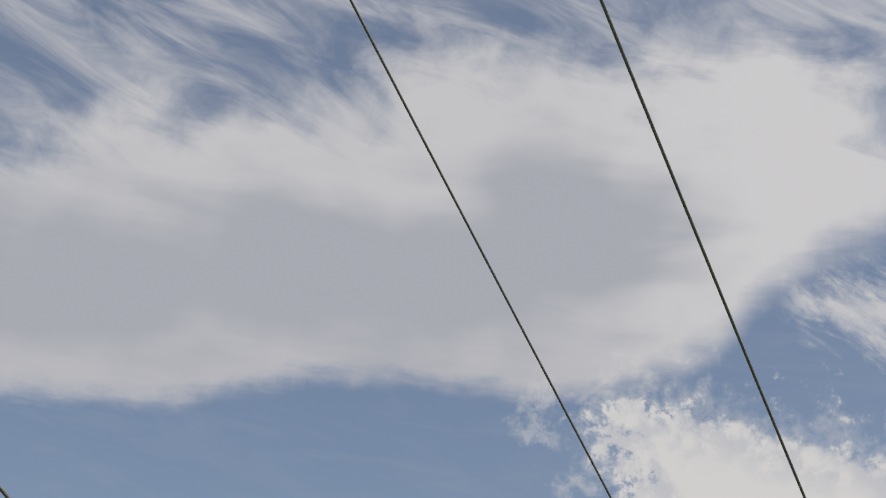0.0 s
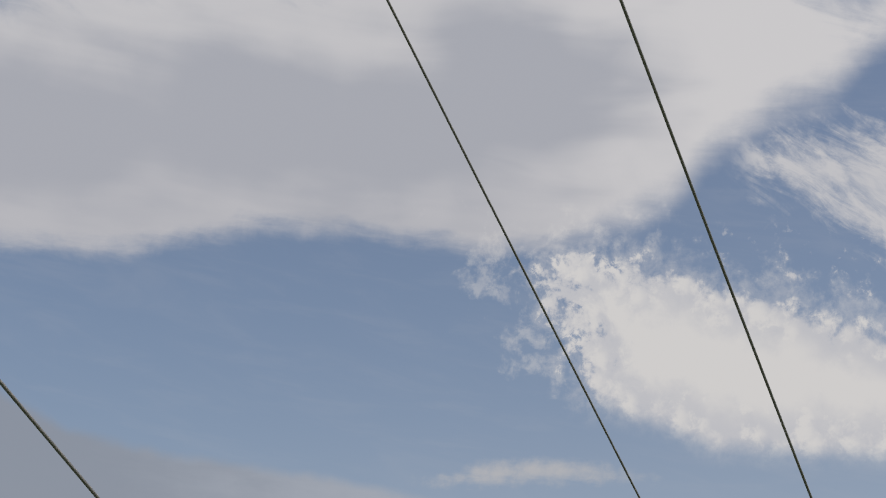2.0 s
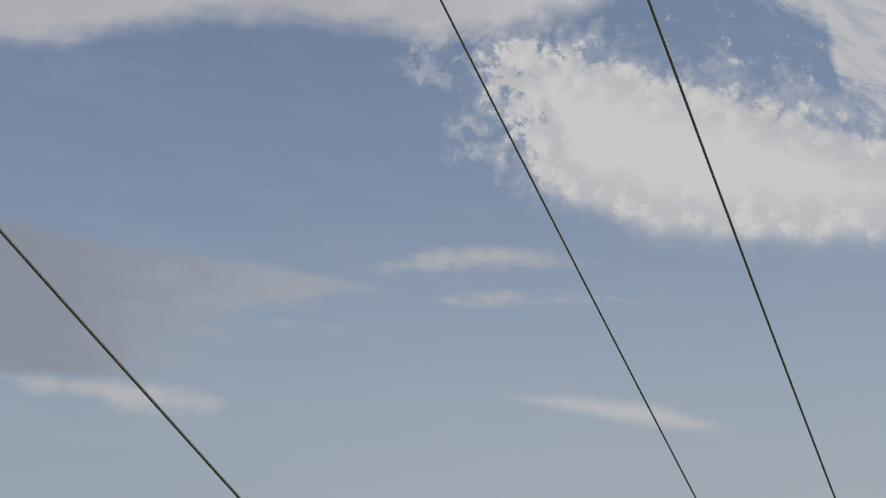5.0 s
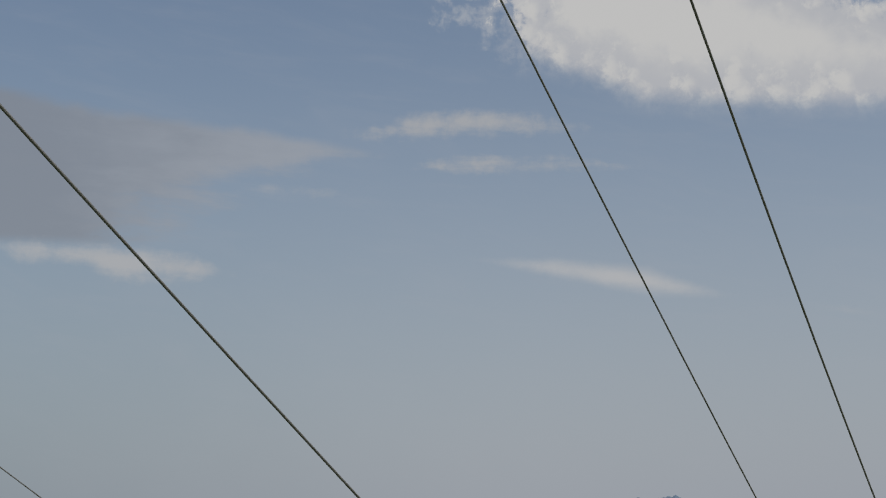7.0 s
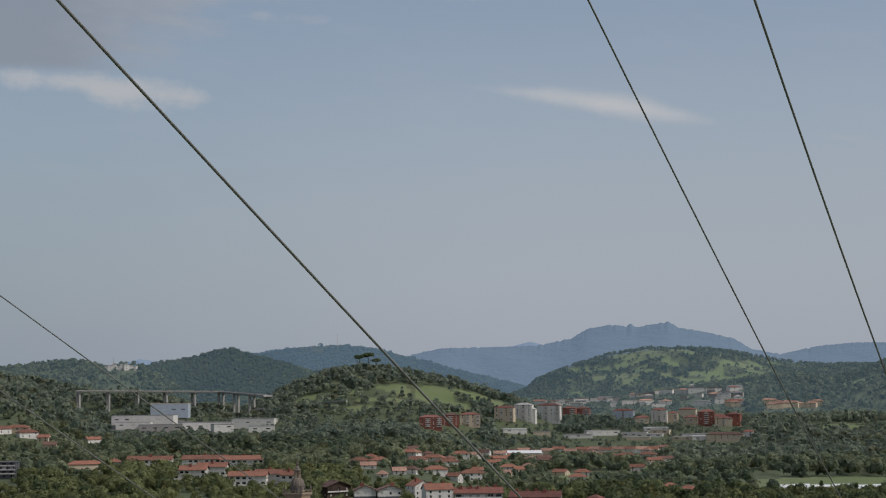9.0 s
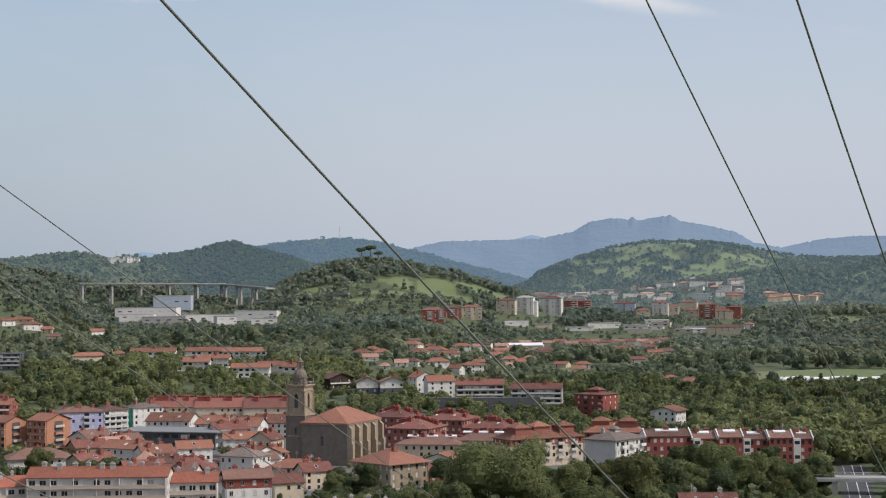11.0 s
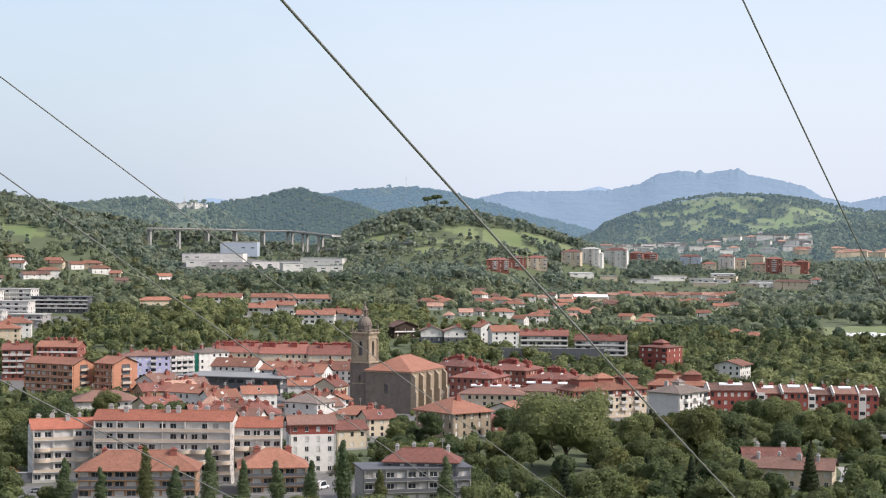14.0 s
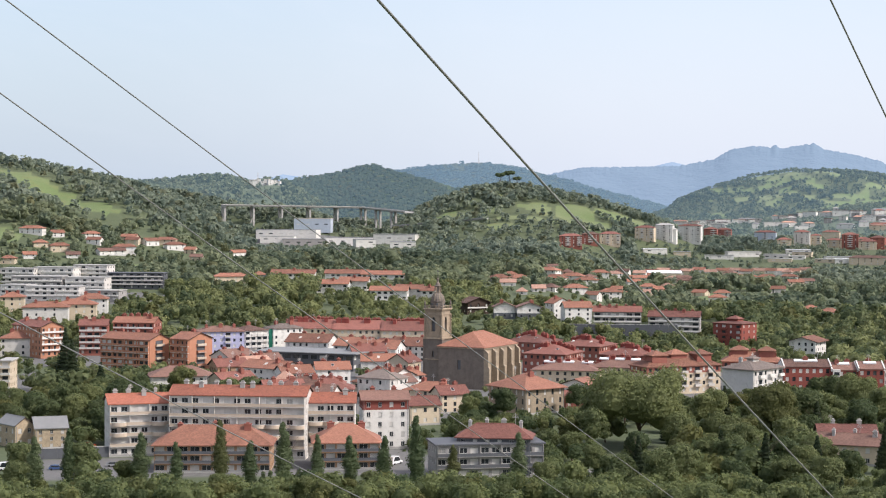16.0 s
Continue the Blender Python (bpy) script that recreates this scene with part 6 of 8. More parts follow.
house(-314.2, 1591.4, -13.9, 13.2, 9, 4.0, 2, wall="white", roof="gable", rh=2.3, tiles="terracotta", over=0.7, pane=False, bay=4, label="detached villa with clay roof on the wooded slope", group="villas")
house(-354.3, 1509.5, 20.0, 11.1, 9, 3.0, 2, wall="white", roof="gable", rh=2.3, tiles="terracotta", over=0.7, pane=False, bay=4, label="detached villa with clay roof on the wooded slope", group="villas")
house(-320.3, 1525.2, 14.9, 11.4, 9, 2.5, 2, wall="white", roof="gable", rh=2.3, tiles="brownroof", over=0.7, pane=False, bay=4, label="detached villa with clay roof on the wooded slope", group="villas")
house(-297.8, 1549.7, 37.0, 13.5, 9, 3.3, 2, wall="white", roof="gable", rh=2.3, tiles="brownroof", over=0.7, pane=False, bay=4, label="detached villa with clay roof on the wooded slope", group="villas")
house(-352.5, 1608.1, 29.1, 11.7, 9, 3.5, 2, wall="white", roof="gable", rh=2.3, tiles="terracotta", over=0.7, pane=False, bay=4, label="detached villa with clay roof on the wooded slope", group="villas")
house(-290.2, 1632.6, -12.5, 15.0, 9, 3.9, 2, wall="cream", roof="gable", rh=2.3, tiles="terracotta", over=0.7, pane=False, bay=4, label="detached villa with clay roof on the wooded slope", group="villas")
house(-218.6, 1571.0, -15.2, 12.4, 9, 3.9, 2, wall="cream", roof="gable", rh=2.3, tiles="brownroof", over=0.7, pane=False, bay=4, label="detached villa with clay roof on the wooded slope", group="villas")
house(-286.8, 1556.2, 19.0, 11.3, 9, 3.9, 2, wall="white", roof="gable", rh=2.3, tiles="brownroof", over=0.7, pane=False, bay=4, label="detached villa with clay roof on the wooded slope", group="villas")
house(-231.3, 1617.7, -13.7, 10.4, 9, 4.1, 2, wall="cream", roof="gable", rh=2.3, tiles="terracotta", over=0.7, pane=False, bay=4, label="detached villa with clay roof on the wooded slope", group="villas")
house(-284.9, 1621.4, -10.8, 12.3, 9, 3.8, 2, wall="cream", roof="gable", rh=2.3, tiles="terracotta", over=0.7, pane=False, bay=4, label="detached villa with clay roof on the wooded slope", group="villas")
house(-270.4, 1627.5, 42.3, 13.8, 9, 4.0, 2, wall="white", roof="gable", rh=2.3, tiles="terracotta", over=0.7, pane=False, bay=4, label="detached villa with clay roof on the wooded slope", group="villas")
house(-198.3, 1702.2, 40.8, 16.3, 9, 4.0, 2, wall="white", roof="gable", rh=2.3, tiles="terracotta", over=0.7, pane=False, bay=4, label="detached villa with clay roof on the wooded slope", group="villas")
house(-197.3, 2248.0, -6.9, 77.7, 30, 10.1, 1, wall="white", roof="flat", tiles="zinc", over=0.3, bay=9, win=(5,1.2), pane=False, sides="f", label="white factory hall with flat metal roof", name="factory_hall", category="factory", group="factory halls")
house(-169.8, 2310.7, -2.8, 48.0, 30, 16.2, 1, wall="blue", roof="flat", tiles="cream", over=0.3, bay=9, win=(5,1.2), pane=False, sides="f", label="pale blue factory hall with flat metal roof", name="factory_hall", category="factory", group="factory halls")
house(-172.3, 2186.2, 2.5, 52.4, 30, 8.4, 1, wall="grey", roof="flat", tiles="zinc", over=0.3, bay=9, win=(5,1.2), pane=False, sides="f", label="grey factory hall with flat metal roof", name="factory_hall", category="factory", group="factory halls")
house(-119.0, 2213.8, 6.1, 60.0, 30, 9.2, 1, wall="white", roof="flat", tiles="zinc", over=0.3, bay=9, win=(5,1.2), pane=False, sides="f", label="white factory hall with flat metal roof", name="factory_hall", category="factory", group="factory halls")
house(-94.0, 2098.8, 10.5, 23.4, 30, 12.0, 2, wall="white", roof="flat", tiles="zinc", over=0.3, bay=9, win=(5,1.2), pane=False, sides="f", label="white factory hall with flat metal roof", name="factory_hall", category="factory", group="factory halls")
house(-57.5, 2176.0, -9.4, 52.0, 30, 9.7, 1, wall="white", roof="flat", tiles="zinc", over=0.3, bay=9, win=(5,1.2), pane=False, sides="f", label="white factory hall with flat metal roof", name="factory_hall", category="factory", group="factory halls")
house(-207.3, 2215.2, -0.6, 42.5, 30, 7.1, 1, wall="white", roof="flat", tiles="concrete", over=0.3, bay=9, win=(5,1.2), pane=False, sides="f", label="white factory hall with flat metal roof", name="factory_hall", category="factory", group="factory halls")
house(-47.8, 2096.5, 0.3, 30.0, 30, 6.7, 1, wall="white", roof="flat", tiles="zinc", over=0.3, bay=9, win=(5,1.2), pane=False, sides="f", label="white factory hall with flat metal roof", name="factory_hall", category="factory", group="factory halls")
house(256.0, 2230.2, -18.5, 24.4, 14, 15.8, 6, wall="cream", roof="hip", rh=2.5, tiles="redroof", over=0.6, pane=False, bay=4.5, balconies=2, sides="fr", label="cream apartment tower in the far suburb", group="far apartment towers", name="apartment_building", category="apartment building")
house(283.7, 2255.1, -18.1, 22.5, 14, 19.6, 8, wall="white", roof="hip", rh=2.5, tiles="concrete", over=0.6, pane=False, bay=4.5, balconies=2, sides="fr", label="white apartment tower in the far suburb", group="far apartment towers", name="apartment_building", category="apartment building")
house(325.3, 2318.2, -18.0, 29.9, 14, 21.7, 9, wall="white", roof="hip", rh=2.5, tiles="redroof", over=0.6, pane=False, bay=4.5, balconies=2, sides="fr", label="white apartment tower in the far suburb", group="far apartment towers", name="apartment_building", category="apartment building")
house(294.2, 2253.8, -16.4, 9.4, 14, 17.4, 7, wall="white", roof="hip", rh=2.5, tiles="concrete", over=0.6, pane=False, bay=4.5, balconies=2, sides="fr", label="white apartment tower in the far suburb", group="far apartment towers", name="apartment_building", category="apartment building")
house(409.2, 2694.0, -16.6, 20.0, 14, 20.9, 7, wall="redbrown", roof="hip", rh=2.5, tiles="redroof", over=0.6, pane=False, bay=4.5, balconies=2, sides="fr", label="red brick apartment tower in the far suburb", group="far apartment towers", name="apartment_building", category="apartment building")
house(432.4, 2710.7, -16.0, 22.0, 14, 20.2, 7, wall="redbrown", roof="hip", rh=2.5, tiles="redroof", over=0.6, pane=False, bay=4.5, balconies=2, sides="fr", label="red brick apartment tower in the far suburb", group="far apartment towers", name="apartment_building", category="apartment building")
house(456.5, 2495.6, -16.3, 30.0, 14, 16.2, 6, wall="blue", roof="hip", rh=2.5, tiles="redroof", over=0.6, pane=False, bay=4.5, balconies=2, sides="fr", label="blue apartment tower in the far suburb", group="far apartment towers", name="apartment_building", category="apartment building")
house(483.3, 2372.2, -16.5, 20.9, 14, 18.6, 7, wall="offwhite", roof="hip", rh=2.5, tiles="redroof", over=0.6, pane=False, bay=4.5, balconies=2, sides="fr", label="off-white apartment tower in the far suburb", group="far apartment towers", name="apartment_building", category="apartment building")
house(503.5, 2380.3, -15.9, 14.0, 14, 14.0, 5, wall="cream", roof="hip", rh=2.5, tiles="redroof", over=0.6, pane=False, bay=4.5, balconies=2, sides="fr", label="cream apartment tower in the far suburb", group="far apartment towers", name="apartment_building", category="apartment building")
house(515.4, 2320.5, -15.5, 21.3, 14, 10.6, 4, wall="cream", roof="hip", rh=2.5, tiles="redroof", over=0.6, pane=False, bay=4.5, balconies=2, sides="fr", label="cream apartment tower in the far suburb", group="far apartment towers", name="apartment_building", category="apartment building")
house(528.8, 2288.7, -15.0, 21.0, 14, 18.8, 7, wall="redbrown", roof="hip", rh=2.5, tiles="redroof", over=0.6, pane=False, bay=4.5, balconies=2, sides="fr", label="red brick apartment tower in the far suburb", group="far apartment towers", name="apartment_building", category="apartment building")
house(547.4, 2272.0, -14.5, 22.4, 14, 10.5, 4, wall="cream", roof="hip", rh=2.5, tiles="redroof", over=0.6, pane=False, bay=4.5, balconies=2, sides="fr", label="cream apartment tower in the far suburb", group="far apartment towers", name="apartment_building", category="apartment building")
house(455.5, 2353.3, -11.0, 19.2, 14, 9.2, 3, wall="cream", roof="hip", rh=2.5, tiles="redroof", over=0.6, pane=False, bay=4.5, balconies=2, sides="fr", label="cream apartment tower in the far suburb", group="far apartment towers", name="apartment_building", category="apartment building")
house(151.2, 2087.5, -3.1, 26.8, 14, 13.4, 6, wall="redbrown", roof="hip", rh=2.5, tiles="redroof", over=0.6, pane=False, bay=4.5, balconies=2, sides="fr", label="red brick apartment tower in the far suburb", group="far apartment towers", name="apartment_building", category="apartment building")
house(178.0, 2129.6, -2.8, 20.5, 14, 12.3, 5, wall="redbrown", roof="hip", rh=2.5, tiles="brownroof", over=0.6, pane=False, bay=4.5, balconies=2, sides="fr", label="red brick apartment tower in the far suburb", group="far apartment towers", name="apartment_building", category="apartment building")
house(204.2, 2155.3, -2.4, 24.9, 14, 13.8, 6, wall="cream", roof="hip", rh=2.5, tiles="redroof", over=0.6, pane=False, bay=4.5, balconies=2, sides="fr", label="cream apartment tower in the far suburb", group="far apartment towers", name="apartment_building", category="apartment building")
house(562.9, 2280.4, -23.8, 18.8, 14, 15.0, 3, wall="redbrown", roof="hip", rh=2.5, tiles="redroof", over=0.6, pane=False, bay=5, label="apartment house with tiled roof in the far suburb", group="far apartment towers", name="apartment_building", category="apartment building")
house(578.3, 2626.0, -21.4, 25.8, 14, 17.2, 3, wall="cream", roof="hip", rh=2.5, tiles="redroof", over=0.6, pane=False, bay=5, label="apartment house with tiled roof in the far suburb", group="far apartment towers", name="apartment_building", category="apartment building")
house(572.7, 2401.6, -21.4, 19.7, 14, 8.7, 3, wall="cream", roof="hip", rh=2.5, tiles="redroof", over=0.6, pane=False, bay=5, label="apartment house with tiled roof in the far suburb", group="far apartment towers", name="apartment_building", category="apartment building")
house(544.4, 2132.6, -21.3, 12.0, 14, 6.3, 3, wall="white", roof="hip", rh=2.5, tiles="redroof", over=0.6, pane=False, bay=5, label="apartment house with tiled roof in the far suburb", group="far apartment towers", name="apartment_building", category="apartment building")
house(507.5, 2489.8, -17.5, 28.4, 14, 8.1, 3, wall="cream", roof="hip", rh=2.5, tiles="redroof", over=0.6, pane=False, bay=5, label="apartment house with tiled roof in the far suburb", group="far apartment towers", name="apartment_building", category="apartment building")
house(503.8, 2085.0, -18.6, 44.6, 14, 8.2, 3, wall="cream", roof="hip", rh=2.5, tiles="brownroof", over=0.6, pane=False, bay=5, label="apartment house with tiled roof in the far suburb", group="far apartment towers", name="apartment_building", category="apartment building")
house(513.4, 3242.6, -4.8, 19.8, 10, 7.3, 2, wall="grey", roof="hip", rh=2.2, tiles="concrete", over=0.5, pane=False, bay=6, sides="f", label="white house on the terraced far hillside", group="hillside suburb")
house(720.7, 2985.2, -17.7, 22.8, 10, 8.8, 2, wall="white", roof="flat", rh=2.2, tiles="zinc", over=0.5, pane=False, bay=6, sides="f", label="white house on the terraced far hillside", group="hillside suburb")
house(716.0, 3056.1, -26.8, 13.7, 10, 6.6, 2, wall="grey", roof="flat", rh=2.2, tiles="concrete", over=0.5, pane=False, bay=6, sides="f", label="white house on the terraced far hillside", group="hillside suburb")
house(753.2, 3039.0, -5.4, 28.8, 10, 6.9, 2, wall="offwhite", roof="hip", rh=2.2, tiles="zinc", over=0.5, pane=False, bay=6, sides="f", label="white house on the terraced far hillside", group="hillside suburb")
house(731.4, 2994.8, -29.8, 28.8, 10, 8.7, 2, wall="white", roof="flat", rh=2.2, tiles="pinkroof", over=0.5, pane=False, bay=6, sides="f", label="white house on the terraced far hillside", group="hillside suburb")
house(490.4, 3308.9, -8.1, 35.5, 10, 8.7, 2, wall="white", roof="flat", rh=2.2, tiles="zinc", over=0.5, pane=False, bay=6, sides="f", label="white house on the terraced far hillside", group="hillside suburb")
house(582.9, 3293.7, 4.2, 25.8, 10, 6.4, 2, wall="grey", roof="flat", rh=2.2, tiles="concrete", over=0.5, pane=False, bay=6, sides="f", label="white house on the terraced far hillside", group="hillside suburb")
house(734.1, 2940.7, -5.5, 13.5, 10, 8.6, 2, wall="offwhite", roof="hip", rh=2.2, tiles="concrete", over=0.5, pane=False, bay=6, sides="f", label="white house on the terraced far hillside", group="hillside suburb")
house(490.6, 3136.7, -25.3, 24.2, 10, 5.6, 2, wall="offwhite", roof="flat", rh=2.2, tiles="zinc", over=0.5, pane=False, bay=6, sides="f", label="white house on the terraced far hillside", group="hillside suburb")
house(691.3, 3045.3, -31.0, 13.6, 10, 6.7, 2, wall="offwhite", roof="flat", rh=2.2, tiles="concrete", over=0.5, pane=False, bay=6, sides="f", label="white house on the terraced far hillside", group="hillside suburb")
house(672.7, 3276.4, 8.3, 29.2, 10, 7.7, 2, wall="offwhite", roof="flat", rh=2.2, tiles="redroof", over=0.5, pane=False, bay=6, sides="f", label="white house on the terraced far hillside", group="hillside suburb")
house(554.0, 3298.8, -5.1, 26.1, 10, 9.4, 2, wall="white", roof="flat", rh=2.2, tiles="pinkroof", over=0.5, pane=False, bay=6, sides="f", label="white house on the terraced far hillside", group="hillside suburb")
house(497.6, 3307.8, -13.5, 33.0, 10, 6.9, 2, wall="offwhite", roof="flat", rh=2.2, tiles="zinc", over=0.5, pane=False, bay=6, sides="f", label="white house on the terraced far hillside", group="hillside suburb")
house(715.1, 3007.1, -16.1, 30.5, 10, 5.4, 2, wall="grey", roof="hip", rh=2.2, tiles="pinkroof", over=0.5, pane=False, bay=6, sides="f", label="white house on the terraced far hillside", group="hillside suburb")
house(685.7, 3148.9, -31.8, 17.8, 10, 7.3, 2, wall="offwhite", roof="hip", rh=2.2, tiles="pinkroof", over=0.5, pane=False, bay=6, sides="f", label="white house on the terraced far hillside", group="hillside suburb")
house(573.9, 3212.1, -4.8, 11.0, 10, 7.7, 2, wall="grey", roof="flat", rh=2.2, tiles="concrete", over=0.5, pane=False, bay=6, sides="f", label="white house on the terraced far hillside", group="hillside suburb")
house(568.9, 3296.0, -28.9, 34.3, 10, 8.4, 2, wall="grey", roof="hip", rh=2.2, tiles="zinc", over=0.5, pane=False, bay=6, sides="f", label="white house on the terraced far hillside", group="hillside suburb")
house(446.5, 3203.9, -20.8, 34.3, 10, 7.8, 2, wall="offwhite", roof="flat", rh=2.2, tiles="pinkroof", over=0.5, pane=False, bay=6, sides="f", label="white house on the terraced far hillside", group="hillside suburb")
house(485.4, 3161.9, 2.1, 31.0, 10, 6.4, 2, wall="offwhite", roof="flat", rh=2.2, tiles="concrete", over=0.5, pane=False, bay=6, sides="f", label="white house on the terraced far hillside", group="hillside suburb")
house(436.4, 3249.8, -18.1, 29.0, 10, 7.4, 2, wall="offwhite", roof="hip", rh=2.2, tiles="pinkroof", over=0.5, pane=False, bay=6, sides="f", label="white house on the terraced far hillside", group="hillside suburb")
house(507.7, 3306.2, -11.2, 28.7, 10, 7.9, 2, wall="white", roof="flat", rh=2.2, tiles="redroof", over=0.5, pane=False, bay=6, sides="f", label="white house on the terraced far hillside", group="hillside suburb")
house(719.5, 3071.8, -24.2, 18.3, 10, 8.6, 2, wall="white", roof="flat", rh=2.2, tiles="pinkroof", over=0.5, pane=False, bay=6, sides="f", label="white house on the terraced far hillside", group="hillside suburb")
house(467.2, 3265.6, 4.1, 15.4, 10, 6.1, 2, wall="grey", roof="flat", rh=2.2, tiles="pinkroof", over=0.5, pane=False, bay=6, sides="f", label="white house on the terraced far hillside", group="hillside suburb")
house(624.2, 3002.8, -13.2, 18.0, 10, 6.6, 2, wall="white", roof="hip", rh=2.2, tiles="pinkroof", over=0.5, pane=False, bay=6, sides="f", label="white house on the terraced far hillside", group="hillside suburb")
house(667.6, 3205.9, -31.5, 24.8, 10, 9.1, 2, wall="white", roof="flat", rh=2.2, tiles="redroof", over=0.5, pane=False, bay=6, sides="f", label="white house on the terraced far hillside", group="hillside suburb")
house(721.2, 2910.7, -32.6, 32.3, 10, 6.9, 2, wall="white", roof="hip", rh=2.2, tiles="redroof", over=0.5, pane=False, bay=6, sides="f", label="white house on the terraced far hillside", group="hillside suburb")
house(572.6, 3074.0, 3.7, 28.0, 10, 7.2, 2, wall="offwhite", roof="flat", rh=2.2, tiles="concrete", over=0.5, pane=False, bay=6, sides="f", label="white house on the terraced far hillside", group="hillside suburb")
house(748.5, 3027.7, 2.0, 15.8, 10, 8.6, 2, wall="white", roof="hip", rh=2.2, tiles="redroof", over=0.5, pane=False, bay=6, sides="f", label="white house on the terraced far hillside", group="hillside suburb")
house(706.2, 2968.1, -6.9, 10.1, 10, 5.6, 2, wall="white", roof="flat", rh=2.2, tiles="redroof", over=0.5, pane=False, bay=6, sides="f", label="white house on the terraced far hillside", group="hillside suburb")
house(640.6, 3280.8, 7.8, 34.8, 10, 5.8, 2, wall="grey", roof="flat", rh=2.2, tiles="pinkroof", over=0.5, pane=False, bay=6, sides="f", label="white house on the terraced far hillside", group="hillside suburb")
house(590.1, 3029.9, -24.1, 11.3, 10, 5.7, 2, wall="white", roof="hip", rh=2.2, tiles="concrete", over=0.5, pane=False, bay=6, sides="f", label="white house on the terraced far hillside", group="hillside suburb")
house(669.8, 2931.2, -30.8, 28.3, 10, 6.7, 2, wall="white", roof="hip", rh=2.2, tiles="zinc", over=0.5, pane=False, bay=6, sides="f", label="white house on the terraced far hillside", group="hillside suburb")
house(537.3, 3301.4, 5.0, 24.3, 10, 5.6, 2, wall="white", roof="flat", rh=2.2, tiles="concrete", over=0.5, pane=False, bay=6, sides="f", label="white house on the terraced far hillside", group="hillside suburb")
house(727.9, 3264.8, -12.0, 12.0, 10, 9.5, 2, wall="white", roof="hip", rh=2.2, tiles="concrete", over=0.5, pane=False, bay=6, sides="f", label="white house on the terraced far hillside", group="hillside suburb")
house(618.9, 3287.2, -16.2, 12.6, 10, 8.1, 2, wall="white", roof="hip", rh=2.2, tiles="pinkroof", over=0.5, pane=False, bay=6, sides="f", label="white house on the terraced far hillside", group="hillside suburb")
house(500.8, 3307.2, 3.2, 13.9, 10, 5.4, 2, wall="grey", roof="hip", rh=2.2, tiles="zinc", over=0.5, pane=False, bay=6, sides="f", label="white house on the terraced far hillside", group="hillside suburb")
house(654.3, 3280.1, -29.1, 22.6, 10, 7.0, 2, wall="grey", roof="flat", rh=2.2, tiles="zinc", over=0.5, pane=False, bay=6, sides="f", label="white house on the terraced far hillside", group="hillside suburb")
house(621.7, 3019.7, -10.2, 17.3, 10, 6.8, 2, wall="white", roof="flat", rh=2.2, tiles="redroof", over=0.5, pane=False, bay=6, sides="f", label="white house on the terraced far hillside", group="hillside suburb")
house(702.3, 3270.4, -17.1, 21.6, 10, 5.9, 2, wall="white", roof="flat", rh=2.2, tiles="pinkroof", over=0.5, pane=False, bay=6, sides="f", label="white house on the terraced far hillside", group="hillside suburb")
house(700.8, 2936.5, -6.7, 15.7, 10, 7.5, 2, wall="white", roof="hip", rh=2.2, tiles="zinc", over=0.5, pane=False, bay=6, sides="f", label="white house on the terraced far hillside", group="hillside suburb")
house(662.2, 3031.4, -22.9, 12.4, 10, 7.8, 2, wall="grey", roof="flat", rh=2.2, tiles="redroof", over=0.5, pane=False, bay=6, sides="f", label="white house on the terraced far hillside", group="hillside suburb")
house(573.7, 3236.4, 3.6, 24.8, 10, 6.0, 2, wall="white", roof="flat", rh=2.2, tiles="pinkroof", over=0.5, pane=False, bay=6, sides="f", label="white house on the terraced far hillside", group="hillside suburb")
house(454.3, 3138.0, 11.6, 26.6, 10, 7.4, 2, wall="offwhite", roof="flat", rh=2.2, tiles="concrete", over=0.5, pane=False, bay=6, sides="f", label="white house on the terraced far hillside", group="hillside suburb")
house(615.9, 3114.7, -9.2, 16.0, 10, 8.1, 2, wall="grey", roof="hip", rh=2.2, tiles="concrete", over=0.5, pane=False, bay=6, sides="f", label="white house on the terraced far hillside", group="hillside suburb")
house(720.6, 3067.4, -23.1, 12.0, 10, 7.7, 2, wall="white", roof="flat", rh=2.2, tiles="zinc", over=0.5, pane=False, bay=6, sides="f", label="white house on the terraced far hillside", group="hillside suburb")
house(605.5, 2982.0, 2.2, 22.8, 10, 6.3, 2, wall="white", roof="flat", rh=2.2, tiles="zinc", over=0.5, pane=False, bay=6, sides="f", label="white house on the terraced far hillside", group="hillside suburb")
house(742.7, 2983.8, -27.7, 23.3, 10, 7.6, 2, wall="grey", roof="hip", rh=2.2, tiles="zinc", over=0.5, pane=False, bay=6, sides="f", label="white house on the terraced far hillside", group="hillside suburb")
house(541.7, 3051.3, -6.6, 13.8, 10, 7.9, 2, wall="white", roof="hip", rh=2.2, tiles="zinc", over=0.5, pane=False, bay=6, sides="f", label="white house on the terraced far hillside", group="hillside suburb")
house(722.9, 3070.9, 0.8, 28.3, 10, 7.4, 2, wall="white", roof="flat", rh=2.2, tiles="redroof", over=0.5, pane=False, bay=6, sides="f", label="white house on the terraced far hillside", group="hillside suburb")
house(594.2, 3033.2, 4.5, 25.8, 10, 7.3, 2, wall="white", roof="hip", rh=2.2, tiles="pinkroof", over=0.5, pane=False, bay=6, sides="f", label="white house on the terraced far hillside", group="hillside suburb")
house(556.6, 3298.3, -16.7, 31.4, 10, 6.1, 2, wall="white", roof="flat", rh=2.2, tiles="redroof", over=0.5, pane=False, bay=6, sides="f", label="white house on the terraced far hillside", group="hillside suburb")
house(708.1, 3127.8, -9.5, 34.7, 10, 8.0, 2, wall="white", roof="flat", rh=2.2, tiles="zinc", over=0.5, pane=False, bay=6, sides="f", label="white house on the terraced far hillside", group="hillside suburb")
